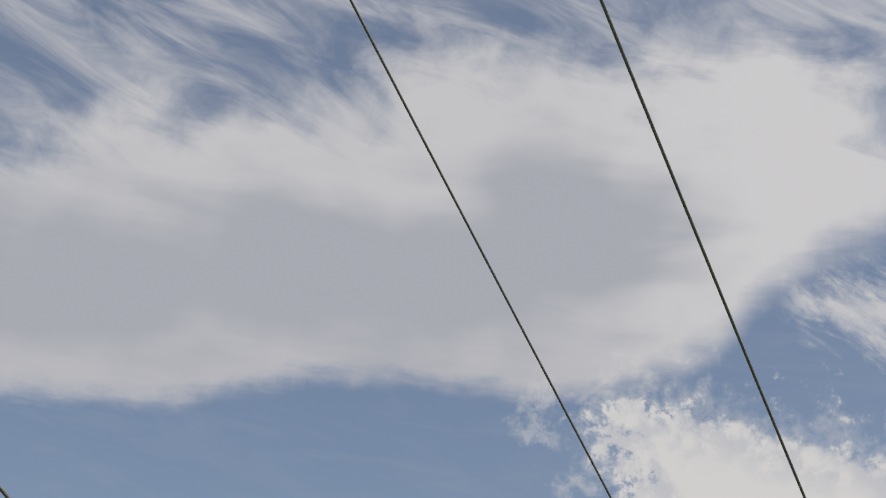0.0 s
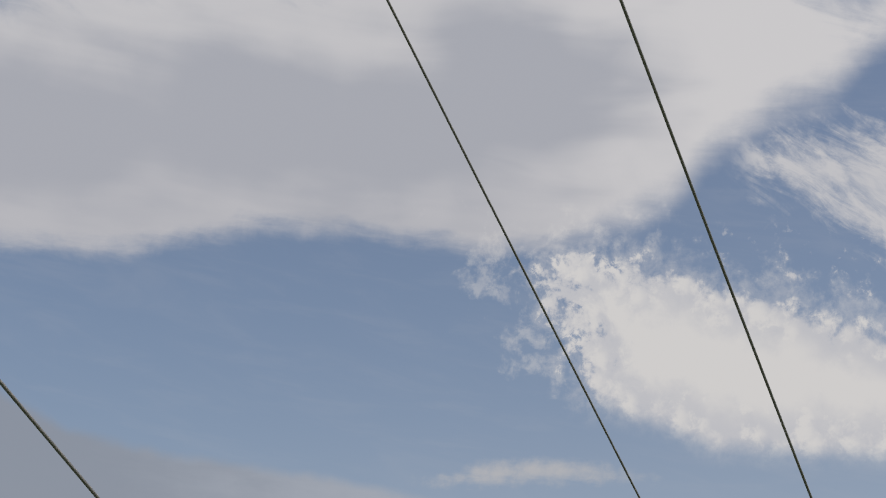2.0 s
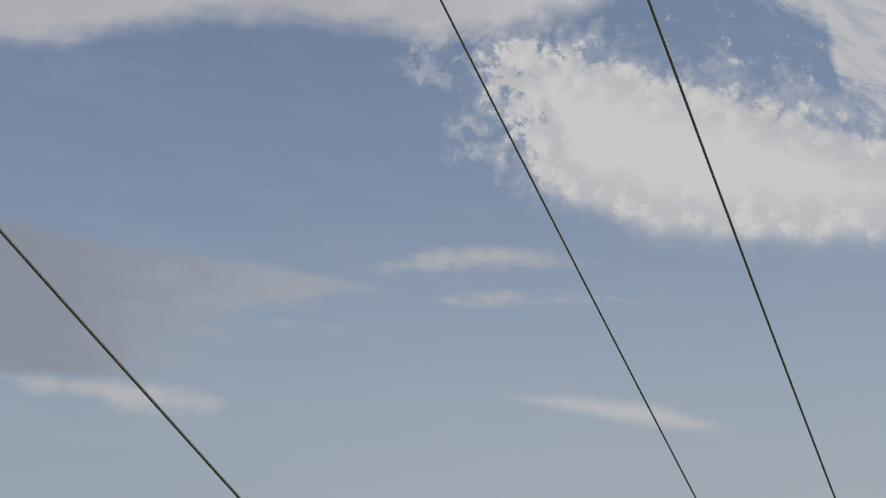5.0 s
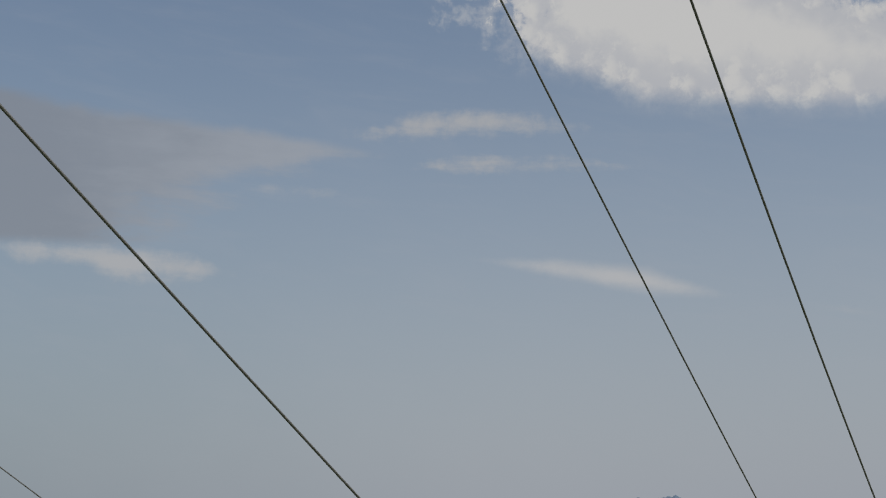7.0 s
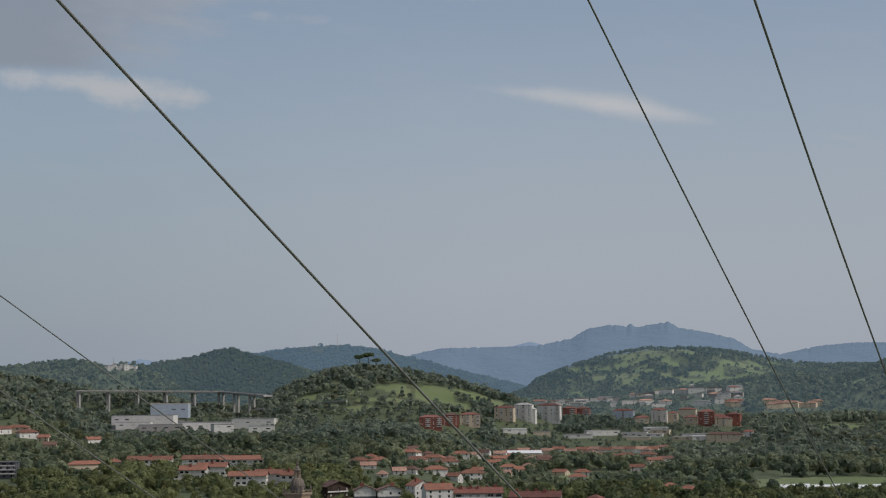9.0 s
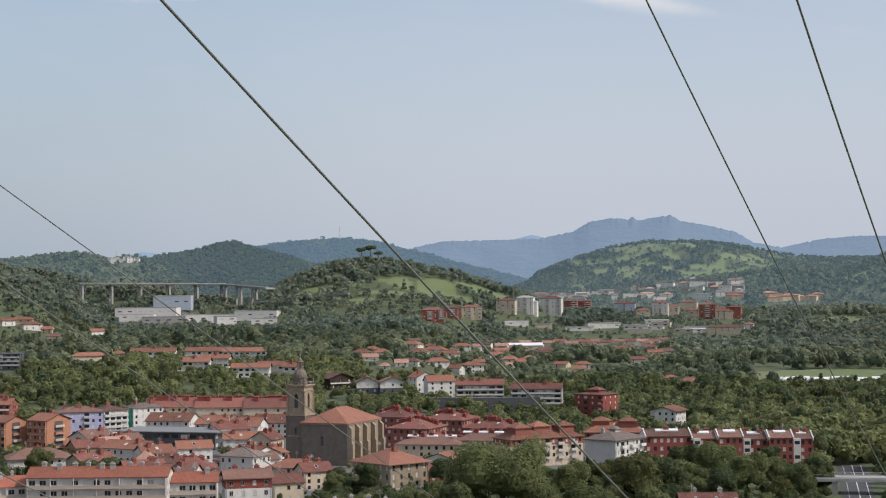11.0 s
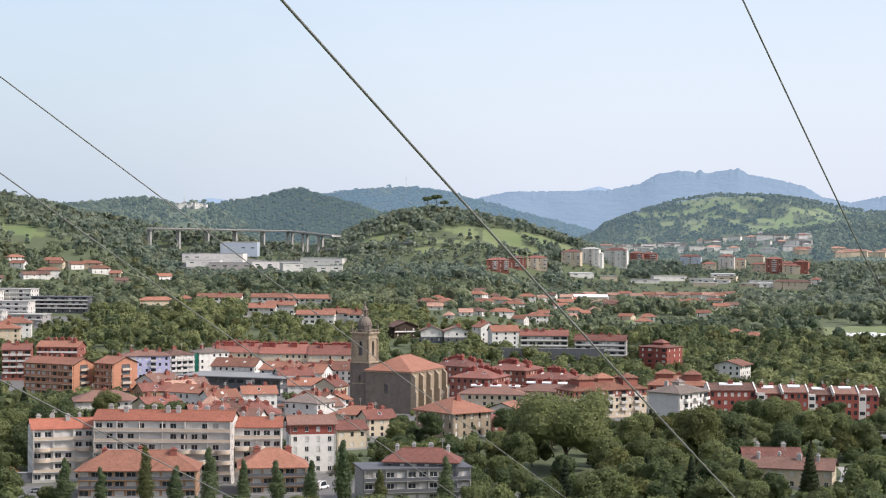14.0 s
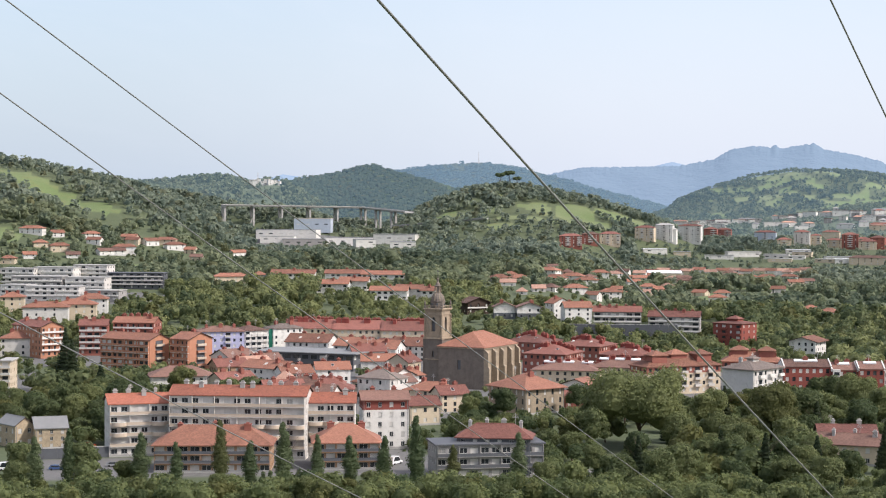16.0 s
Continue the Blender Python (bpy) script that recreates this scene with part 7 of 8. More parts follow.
house(704.9, 2956.1, -14.7, 10.4, 10, 8.2, 2, wall="white", roof="flat", rh=2.2, tiles="concrete", over=0.5, pane=False, bay=6, sides="f", label="white house on the terraced far hillside", group="hillside suburb")
house(523.0, 3303.7, 6.6, 29.2, 10, 9.5, 2, wall="white", roof="flat", rh=2.2, tiles="redroof", over=0.5, pane=False, bay=6, sides="f", label="white house on the terraced far hillside", group="hillside suburb")
house(705.2, 3136.5, 1.9, 25.7, 10, 8.9, 2, wall="white", roof="flat", rh=2.2, tiles="redroof", over=0.5, pane=False, bay=6, sides="f", label="white house on the terraced far hillside", group="hillside suburb")
house(559.1, 3297.7, -28.1, 29.5, 10, 5.9, 2, wall="white", roof="flat", rh=2.2, tiles="pinkroof", over=0.5, pane=False, bay=6, sides="f", label="white house on the terraced far hillside", group="hillside suburb")
house(570.5, 3090.8, -11.0, 18.2, 10, 6.4, 2, wall="white", roof="flat", rh=2.2, tiles="zinc", over=0.5, pane=False, bay=6, sides="f", label="white house on the terraced far hillside", group="hillside suburb")
house(506.2, 3227.4, 6.4, 34.4, 10, 5.8, 2, wall="white", roof="flat", rh=2.2, tiles="concrete", over=0.5, pane=False, bay=6, sides="f", label="white house on the terraced far hillside", group="hillside suburb")
house(710.4, 2897.1, -23.7, 18.4, 10, 7.2, 2, wall="cream", roof="hip", rh=2.4, tiles="pinkroof", over=0.5, pane=False, bay=6, sides="f", label="cream house with pale clay roof on far hillside", group="hillside suburb")
house(775.6, 2851.4, -17.2, 20.9, 10, 6.7, 2, wall="cream", roof="hip", rh=2.4, tiles="pinkroof", over=0.5, pane=False, bay=6, sides="f", label="cream house with pale clay roof on far hillside", group="hillside suburb")
house(799.2, 2844.7, -31.4, 24.0, 10, 8.0, 2, wall="cream", roof="hip", rh=2.4, tiles="pinkroof", over=0.5, pane=False, bay=6, sides="f", label="cream house with pale clay roof on far hillside", group="hillside suburb")
house(845.8, 2856.4, -9.8, 19.8, 10, 7.2, 2, wall="cream", roof="hip", rh=2.4, tiles="pinkroof", over=0.5, pane=False, bay=6, sides="f", label="cream house with pale clay roof on far hillside", group="hillside suburb")
house(775.8, 2876.1, -5.4, 16.7, 10, 7.8, 2, wall="cream", roof="hip", rh=2.4, tiles="pinkroof", over=0.5, pane=False, bay=6, sides="f", label="cream house with pale clay roof on far hillside", group="hillside suburb")
house(788.5, 2843.5, 1.3, 14.9, 10, 6.7, 2, wall="cream", roof="hip", rh=2.4, tiles="pinkroof", over=0.5, pane=False, bay=6, sides="f", label="cream house with pale clay roof on far hillside", group="hillside suburb")
house(769.0, 2878.0, -9.2, 19.8, 10, 8.4, 2, wall="cream", roof="hip", rh=2.4, tiles="pinkroof", over=0.5, pane=False, bay=6, sides="f", label="cream house with pale clay roof on far hillside", group="hillside suburb")
house(795.7, 2858.3, -16.3, 16.7, 10, 6.2, 2, wall="cream", roof="hip", rh=2.4, tiles="pinkroof", over=0.5, pane=False, bay=6, sides="f", label="cream house with pale clay roof on far hillside", group="hillside suburb")
house(813.0, 2845.1, -13.8, 14.5, 10, 6.2, 2, wall="cream", roof="hip", rh=2.4, tiles="pinkroof", over=0.5, pane=False, bay=6, sides="f", label="cream house with pale clay roof on far hillside", group="hillside suburb")
house(784.5, 2861.2, -33.2, 14.4, 10, 6.5, 2, wall="cream", roof="hip", rh=2.4, tiles="pinkroof", over=0.5, pane=False, bay=6, sides="f", label="cream house with pale clay roof on far hillside", group="hillside suburb")
house(717.3, 2891.4, -13.3, 16.5, 10, 7.7, 2, wall="cream", roof="hip", rh=2.4, tiles="pinkroof", over=0.5, pane=False, bay=6, sides="f", label="cream house with pale clay roof on far hillside", group="hillside suburb")
house(829.6, 2835.9, -33.5, 18.3, 10, 8.0, 2, wall="cream", roof="hip", rh=2.4, tiles="pinkroof", over=0.5, pane=False, bay=6, sides="f", label="cream house with pale clay roof on far hillside", group="hillside suburb")
house(763.2, 2838.1, -7.8, 14.9, 10, 7.3, 2, wall="cream", roof="hip", rh=2.4, tiles="pinkroof", over=0.5, pane=False, bay=6, sides="f", label="cream house with pale clay roof on far hillside", group="hillside suburb")
house(774.8, 2839.2, -12.6, 14.5, 10, 7.6, 2, wall="cream", roof="hip", rh=2.4, tiles="pinkroof", over=0.5, pane=False, bay=6, sides="f", label="cream house with pale clay roof on far hillside", group="hillside suburb")
house(-328.6, 3027.1, -8.6, 8.5, 10, 9.7, 2, wall="white", roof="flat", tiles="concrete", over=0.3, pane=False, bay=6, sides="f", label="pale block on the far ridge", group="ridge village")
house(-310.1, 2902.5, 7.9, 7.9, 10, 8.6, 2, wall="white", roof="flat", tiles="concrete", over=0.3, pane=False, bay=6, sides="f", label="pale block on the far ridge", group="ridge village")
house(-317.0, 3028.4, 0.8, 6.5, 10, 9.2, 2, wall="white", roof="flat", tiles="concrete", over=0.3, pane=False, bay=6, sides="f", label="pale block on the far ridge", group="ridge village")
house(-289.5, 2828.2, 2.1, 6.5, 10, 7.1, 2, wall="white", roof="flat", tiles="concrete", over=0.3, pane=False, bay=6, sides="f", label="pale block on the far ridge", group="ridge village")
house(-282.4, 2832.9, -1.9, 8.4, 10, 8.8, 2, wall="white", roof="flat", tiles="concrete", over=0.3, pane=False, bay=6, sides="f", label="pale block on the far ridge", group="ridge village")
house(-277.5, 2821.2, 21.4, 7.3, 10, 8.0, 2, wall="white", roof="flat", tiles="concrete", over=0.3, pane=False, bay=6, sides="f", label="pale block on the far ridge", group="ridge village")
house(-273.1, 2853.9, 10.8, 8.0, 10, 6.2, 2, wall="white", roof="flat", tiles="concrete", over=0.3, pane=False, bay=6, sides="f", label="pale block on the far ridge", group="ridge village")
house(-263.2, 2822.6, -7.7, 5.8, 10, 6.3, 2, wall="white", roof="flat", tiles="concrete", over=0.3, pane=False, bay=6, sides="f", label="pale block on the far ridge", group="ridge village")

# ---------- the church ----------
def church(x, y, rot):
    """Nave with buttresses and hipped roof, and a belfry tower in stages; x, y is the nave's near corner."""
    FOOT.append((x + 2, y + 18, 24))
    root = thing("church", pose(x, y, 0, 0, 0, rot), "sandstone church with buttressed nave, clay roof and domed bell tower", "church")
    W, Dp, H = 32.0, 21.5, 17.0
    s = Shape()
    tall = [(a - 0.7, a + 0.7, 6.5, 13.0) for a in (4.6, 11.8, 19.4, 27.2)]
    facade(s, (0, 0), (1, 0), W, -2, H, tall, "sandstone", 0.5)
    facade(s, (W, 0), (0, 1), Dp, -2, H, [], "sandstone")
    facade(s, (W, Dp), (-1, 0), W, -2, H, [], "sandstone")
    # left wall is turned from the sun; the darker stone paints its shade
    facade(s, (0, Dp), (0, -1), Dp, -2, H, [(9, 10.6, 8, 12)], "shaded_oldstone", 0.5)
    s.face([(0, 0, H), (W, 0, H), (W, Dp, H), (0, Dp, H)], "sandstone")
    part("nave_wall", s, root)
    for a in (0.9, 8.2, 15.6, 23.4, 30.8):
        b = Shape()
        b.prism([[(a - 0.8, -2.6, -2), (a + 0.8, -2.6, -2), (a + 0.8, -0.003, -2), (a - 0.8, -0.003, -2)],
                 [(a - 0.8, -2.6, 9), (a + 0.8, -2.6, 9), (a + 0.8, -0.003, 9), (a - 0.8, -0.003, 9)],
                 [(a - 0.75, -2.0, 9.6), (a + 0.75, -2.0, 9.6), (a + 0.75, -0.003, 9.6), (a - 0.75, -0.003, 9.6)],
                 [(a - 0.75, -2.0, 15.4), (a + 0.75, -2.0, 15.4), (a + 0.75, -0.003, 15.4), (a - 0.75, -0.003, 15.4)],
                 [(a - 0.75, -0.5, 16.8), (a + 0.75, -0.5, 16.8), (a + 0.75, -0.003, 16.8), (a - 0.75, -0.003, 16.8)]], "sandstone")
        part("buttress", b, root)
    c = Shape()
    c.box(-0.5, W + 0.5, -0.5, Dp + 0.5, H + 0.003, H + 0.5, "sandstone", 0.12)
    part("cornice", c, root)
    r = roof_shape(W, Dp, H + 0.7, "hip", 5.6, 0.7, "terracotta")
    part("roof", r, root, "hipped clay-tiled roof", Matrix.Translation((W / 2, Dp / 2, 0)))
    # tower, at the far left corner of the nave
    tower = part("tower", Shape(), root, "weathered stone bell tower", Matrix.Translation((7.0, Dp + 4.2, 0)) @ Matrix.Diagonal((0.88, 0.88, 1.04, 1)))
    a = Shape()
    for z0, z1, hw, stone in ((-2, 19.5, 5.0, "shaded_oldstone"), (20.2, 31.2, 4.5, "sandstone")):
        holes = [(hw - 1.1, hw + 1.1, 22.6, 27.4), (hw - 0.95, hw + 0.95, 27.4, 28.0), (hw - 0.6, hw + 0.6, 28.0, 28.5)] if z0 > 0 else [(hw - 0.5, hw + 0.5, 12, 14.5)]
        for p0, u in (((-hw, -hw), (1, 0)), ((hw, -hw), (0, 1)), ((hw, hw), (-1, 0)), ((-hw, hw), (0, -1))):
            facade(a, p0, u, 2 * hw, z0, z1, holes, stone, 0.9)
    part("tower_wall", a, tower)
    for z, hw, t in ((11.0, 5.25, 0.4), (19.5, 5.45, 0.35), (19.853, 5.2, 0.35), (29.6, 4.8, 0.3), (31.2, 5.0, 0.4), (31.603, 5.35, 0.5)):
        q = Shape()
        q.box(-hw, hw, -hw, hw, z + 0.003, z + t, "sandstone", 0.12)
        part("cornice", q, tower)
    for sx in (-1, 1):
        for sy in (-1, 1):
            q = Shape()
            q.box(sx * 4.85 - 0.45, sx * 4.85 + 0.45, sy * 4.85 - 0.45, sy * 4.85 + 0.45, -2, 19.4, "shaded_oldstone")
            part("corner_pier", q, tower)
            for dx, dy in ((1.0, 0.16), (0.16, 1.0), (-0.1, -0.1)):
                q = Shape()
                q.prism([q.ngon(sx * (4.42 - dx + 0.16), sy * (4.42 - dy + 0.16), rr, z, 8) for rr, z in ((0.55, 20.204), (0.55, 20.9), (0.4, 21.1), (0.36, 28.6), (0.55, 29.1), (0.55, 29.6))], "sandstone")
                part("column", q, tower)
            p = Shape()
            p.prism([p.ngon(sx * 4.6, sy * 4.6, rr, z, 8) for rr, z in ((0.62, 32.106), (0.62, 33.0), (0.3, 33.2), (0.55, 33.7), (0.5, 34.1), (0.1, 35.6))], "shaded_oldstone")
            part("pinnacle", p, tower)
            for dx, dy in ((1.7, 0), (0, 1.7), (3.2, 0), (0, 3.2)):
                p = Shape()
                p.prism([p.ngon(sx * (4.7 - dx), sy * (4.7 - dy), rr, z, 6) for rr, z in ((0.28, 32.106), (0.16, 32.4), (0.3, 32.75), (0.14, 33.1))], "sandstone")
                part("baluster", p, tower)
    for k in range(4):
        q = Shape()
        q.box(-4.3, 4.3, -4.87, -4.63, 33.103, 33.3, "sandstone")
        part("balustrade_rail", q, tower, "", pose(0, 0, 0, 0, 0, 90 * k))
    d = Shape()
    d.prism([d.ngon(0, 0, rr, z, 8, 0.39) for rr, z in ((3.5, 32.106), (3.5, 34.6), (3.85, 34.75), (3.85, 35.1))], "shaded_oldstone")
    part("drum", d, tower)
    for k in range(8):
        q = Shape()
        q.box(-0.45, 0.45, -3.62, -3.2, 32.9, 34.2, "darkgrey")
        part("drum_window", q, tower, "", pose(0, 0, 0, 0, 0, 45 * k + 22.3))
    d = Shape()
    d.prism([d.ngon(0, 0, rr, z, 16) for rr, z in ((3.4, 35.103), (3.35, 35.9), (3.0, 36.9), (2.3, 37.8), (1.6, 38.3))], "shaded_oldstone")
    part("dome", d, tower, "dark stone dome")
    for k in range(8):
        q = Shape()
        q.prism([[(-0.14, -r, z), (0.14, -r, z), (0.14, -r + 0.3, z), (-0.14, -r + 0.3, z)] for r, z in ((3.5, 35.106), (3.45, 35.9), (3.1, 36.95), (2.4, 37.85), (1.7, 38.3))], "sandstone")
        part("dome_rib", q, tower, "", pose(0, 0, 0, 0, 0, 45 * k))
    d = Shape()
    d.prism([d.ngon(0, 0, rr, z, 8) for rr, z in ((1.75, 38.303), (1.75, 38.6), (1.15, 38.7), (1.15, 40.9), (1.75, 41.1), (1.75, 41.4), (1.2, 41.7), (0.95, 42.4), (0.5, 42.9), (0.5, 43.7), (0.75, 43.8), (0.75, 44.0), (0.3, 44.5), (0.12, 45.4))], "shaded_oldstone")
    part("lantern", d, tower)
    for k in range(6):
        q = Shape()
        q.prism([q.ngon(1.45 * math.cos(k * 1.047), 1.45 * math.sin(k * 1.047), rr, z, 6) for rr, z in ((0.22, 38.606), (0.18, 40.9))], "sandstone")
        part("lantern_column", q, tower)
    f = Shape()
    f.box(-0.09, 0.09, -0.09, 0.09, 45.3, 48.0, "darkgrey")
    f.box(-0.7, 0.7, -0.08, 0.08, 47.0, 47.2, "darkgrey")
    part("finial_cross", f, tower)


church(17.2, 738.8, 62.0)

# ---------- trees ----------
TR = np.random.RandomState(11)


def quads(centres, normals, size, rng):
    """Small leaf sprays: one bent four-cornered piece at each centre."""
    n = len(centres)
    up = rng.normal(size=(n, 3))
    a = np.cross(normals, up)
    a /= np.linalg.norm(a, axis=1)[:, None] + 1e-9
    b = np.cross(normals, a)
    s = size * rng.uniform(0.55, 1.3, (n, 1))
    t = s * rng.uniform(0.6, 1.0, (n, 1))
    k = normals * s * rng.uniform(-0.35, 0.35, (n, 1))
    return np.stack([centres - a * s + k, centres - b * t, centres + a * s + k, centres + b * t], 1)


def lobes_crown(lobes, n, leaf, rng, jitter=0.4):
    L = np.array(lobes, float)
    area = (L[:, 3] * L[:, 5])
    pick = rng.choice(len(L), n, p=area / area.sum())
    v = rng.normal(size=(n, 3))
    v /= np.linalg.norm(v, axis=1)[:, None]
    v[:, 2] = np.where(v[:, 2] < -0.5, -v[:, 2], v[:, 2])
    c = L[pick, :3] + v * L[pick, 3:6] * rng.uniform(0.72, 1.08, (n, 1))
    keep = np.ones(n, bool)
    for i in range(len(L)):
        q = (c - L[i, :3]) / L[i, 3:6]
        keep &= (pick == i) | ((q ** 2).sum(1) > 0.5)
    nor = v / L[pick, 3:6]
    nor = nor / np.linalg.norm(nor, axis=1)[:, None] + rng.normal(size=(n, 3)) * jitter
    nor /= np.linalg.norm(nor, axis=1)[:, None]
    return quads(c[keep], nor[keep], leaf, rng)


def core_quads(lobes, k=0.72):
    """The inside of a crown: rough lumps that close the gaps between the leaves."""
    out = []
    lat, lon = (-1.35, -0.6, 0.1, 0.8, 1.4), [i * math.pi / 4 for i in range(9)]
    for cx, cy, cz, rx, ry, rz in lobes:
        def at(t, p):
            return (cx + k * rx * math.cos(t) * math.cos(p), cy + k * ry * math.sin(t) * math.cos(p), cz + k * rz * math.sin(p))
        for p0, p1 in zip(lat, lat[1:]):
            for t0, t1 in zip(lon, lon[1:]):
                out.append([at(t0, p0), at(t1, p0), at(t1, p1), at(t0, p1)])
    return np.array(out)


def quad_mesh(name, q, mat, tint=None, core=None):
    me = bpy.data.meshes.new(name)
    if core is not None:
        extra = core_quads(core)
        q = np.concatenate([q, extra])
    n = len(q)
    me.vertices.add(n * 4)
    me.vertices.foreach_set("co", q.reshape(-1).astype(np.float32))
    me.loops.add(n * 4)
    me.loops.foreach_set("vertex_index", np.arange(n * 4, dtype=np.int32))
    me.polygons.add(n)
    me.polygons.foreach_set("loop_start", np.arange(0, n * 4, 4, dtype=np.int32))
    me.materials.append(MAT[mat])
    if tint is not None:
        at = me.attributes.new("tint", "FLOAT", "POINT")
        at.data.foreach_set("value", np.repeat(tint, 4).astype(np.float32))
    me.update()
    me.validate()
    return me


def trunk_shape(h, r, limbs, rng):
    s = Shape()
    bend = rng.uniform(-0.03, 0.03, 2) * h
    rings = []
    for k in range(5):
        t = k / 4
        rings.append(s.ngon(bend[0] * t * t, bend[1] * t * t, r * (1.25 - t * 0.85) if k else r * 1.5, h * t - 0.4 * (k == 0), 7))
    s.prism(rings, "bark")
    for i in range(limbs):
        a = 2 * math.pi * i / max(1, limbs) + rng.uniform(-0.4, 0.4)
        z0 = h * rng.uniform(0.45, 0.85)
        ln = h * rng.uniform(0.35, 0.55)
        dx, dy, dz = math.cos(a) * ln * 0.75, math.sin(a) * ln * 0.75, ln * 0.7
        s.prism([s.ngon(dx * t, dy * t, r * 0.45 * (1 - 0.75 * t), z0 + dz * t, 5) for t in (0, 0.5, 1)], "bark")
    return s


TREES = {}


def tree_kind(key, name, label, h, lobes, n, leaf, mat, trunk, r, limbs):
    rng = np.random.RandomState(len(TREES) * 13 + 5)
    TREES[key] = (name, label, trunk_shape(trunk, r, limbs, rng).mesh("trunk"), quad_mesh("crown", lobes_crown(lobes, n, leaf, rng, 0.35), mat, core=lobes), h)


def broad_lobes(seed, h, w, k):
    rng = np.random.RandomState(seed)
    out = [(0, 0, h * 0.58, w * 0.36, w * 0.36, h * 0.36)]
    for i in range(k):
        a = 2 * math.pi * i / k * 1.7 + rng.uniform(-0.4, 0.4)
        rr, z = w * rng.uniform(0.18, 0.34), h * rng.uniform(0.38, 0.82)
        q = w * rng.uniform(0.13, 0.24)
        out.append((rr * math.cos(a), rr * math.sin(a), z, q, q, q * rng.uniform(0.7, 1.0)))
    return out


for i in range(6):
    h = (11, 12, 9.5, 13, 10, 8)[i]
    tree_kind(f"broad{i}", "broadleaf_tree", "green broadleaf tree with a rounded uneven crown", h, broad_lobes(20 + i, h, h * (0.85, 0.75, 1.0, 0.8, 0.7, 1.0)[i], 13), 4200, 0.30, "leaf", h * 0.55, 0.24, 5)
for i in range(3):
    h = (15.5, 17, 14)[i]
    rng = np.random.RandomState(60 + i)
    lob = [(rng.uniform(-0.35, 0.35), rng.uniform(-0.35, 0.35), h * t, 2.45 * (1.08 - abs(t - 0.42) * 1.35) * rng.uniform(0.85, 1.1), 2.45 * (1.08 - abs(t - 0.42) * 1.35), h * 0.085) for t in np.linspace(0.14, 0.97, 13)]
    tree_kind(f"poplar{i}", "poplar_tree", "tall narrow dark green poplar tree", h, lob, 3000, 0.25, "poplar", h * 0.75, 0.2, 4)
for i in range(2):
    h = (18, 13)[i]
    lob = [(0, 0, h * t, (1.03 - t) * h * 0.24 + 0.25, (1.03 - t) * h * 0.24 + 0.25, h * 0.06) for t in np.linspace(0.12, 0.98, 12)]
    tree_kind(f"conifer{i}", "conifer_tree", "dark green conifer with a pointed crown", h, lob, 3200, 0.3, "conifer", h * 0.85, 0.25, 4)
tree_kind("giant", "plane_tree", "huge spreading broadleaf tree with a dense domed crown", 25, broad_lobes(91, 25, 33, 26), 17000, 0.42, "leaf", 11, 0.7, 8)
tree_kind("large", "large_tree", "large broadleaf tree with a dense uneven crown", 17, broad_lobes(92, 17, 17, 18), 8000, 0.38, "leaf", 8, 0.45, 7)
tree_kind("shrub", "shrub", "rounded green shrub", 4.5, broad_lobes(93, 4.5, 5.5, 7), 700, 0.3, "leaf", 1.8, 0.1, 3)


def plant(key, x, y, scale=1.0, turn=None, group=""):
    name, label, tm, cm, h = TREES[key]
    root = thing(name, pose(x, y, float(land(x, y)) - 0.15, 0, 0, TR.uniform(0, 360) if turn is None else turn), label, "tree", group)
    root.scale = (scale, scale, scale * TR.uniform(0.93, 1.07))
    part("trunk", tm, root)
    part("crown", cm, root)
    return root


def polar(az, d):
    return d * math.sin(radians(az)), d * math.cos(radians(az))


def clear(x, y, pad=1.0):
    for fx, fy, r in FOOT:
        if (fx - x) ** 2 + (fy - y) ** 2 < (r * 0.82 + pad) ** 2:
            return False
    return True


# ROADSIDE: kept free of trees
for d in range(440, 720, 12):
    FOOT.append((*polar(18.0 - 0.0022 * (d - 480), d), 9.0))
for d in range(545, 600, 10):
    FOOT.append((*polar(15.2, d), 3.0))

# the row of poplars by the river
for i, a in enumerate((-13.06, -12.0, -9.74, -8.6, -7.2, -6.25, -5.15, -4.07, -3.0, -1.9, -0.85, 0.35, 2.5)):
    d = 477 + i % 3
    x, y = polar(a, d)
    plant(f"poplar{i % 3}", x, y, (1.0, 0.92, 1.05, 0.8)[i % 4], group="riverside poplars")
gx, gy = polar(6.4, 560)
plant("giant", gx, gy, 1.05)
for a, d, k, sc in ((5.2, 590, "large", 1.0), (8.6, 600, "large", 0.85), (9.0, 545, "large", 0.8), (10.6, 575, "large", 1.15), (11.6, 590, "large", 1.1), (9.6, 520, "large", 0.8), 
                   (-12.1, 800, "conifer0", 1.25), (-11.9, 770, "conifer0", 1.1), (-11.0, 700, "conifer1", 1.2), (9.1, 610, "conifer1", 1.1), (-10.2, 615, "large", 1.0), (-9.6, 600, "large", 0.9),
                   (-11.4, 640, "large", 0.8), (0.9, 540, "broad3", 1.0), (1.3, 545, "broad1", 1.0), (12.3, 660, "large", 0.9), (13.2, 640, "large", 1.0), (14.2, 620, "large", 1.0), (13.4, 580, "broad3", 1.1)):
    x, y = polar(a, d)
    plant(k, x, y, sc)
for gpos in ((gx, gy, 13),):
    FOOT.append(gpos)
n = 0
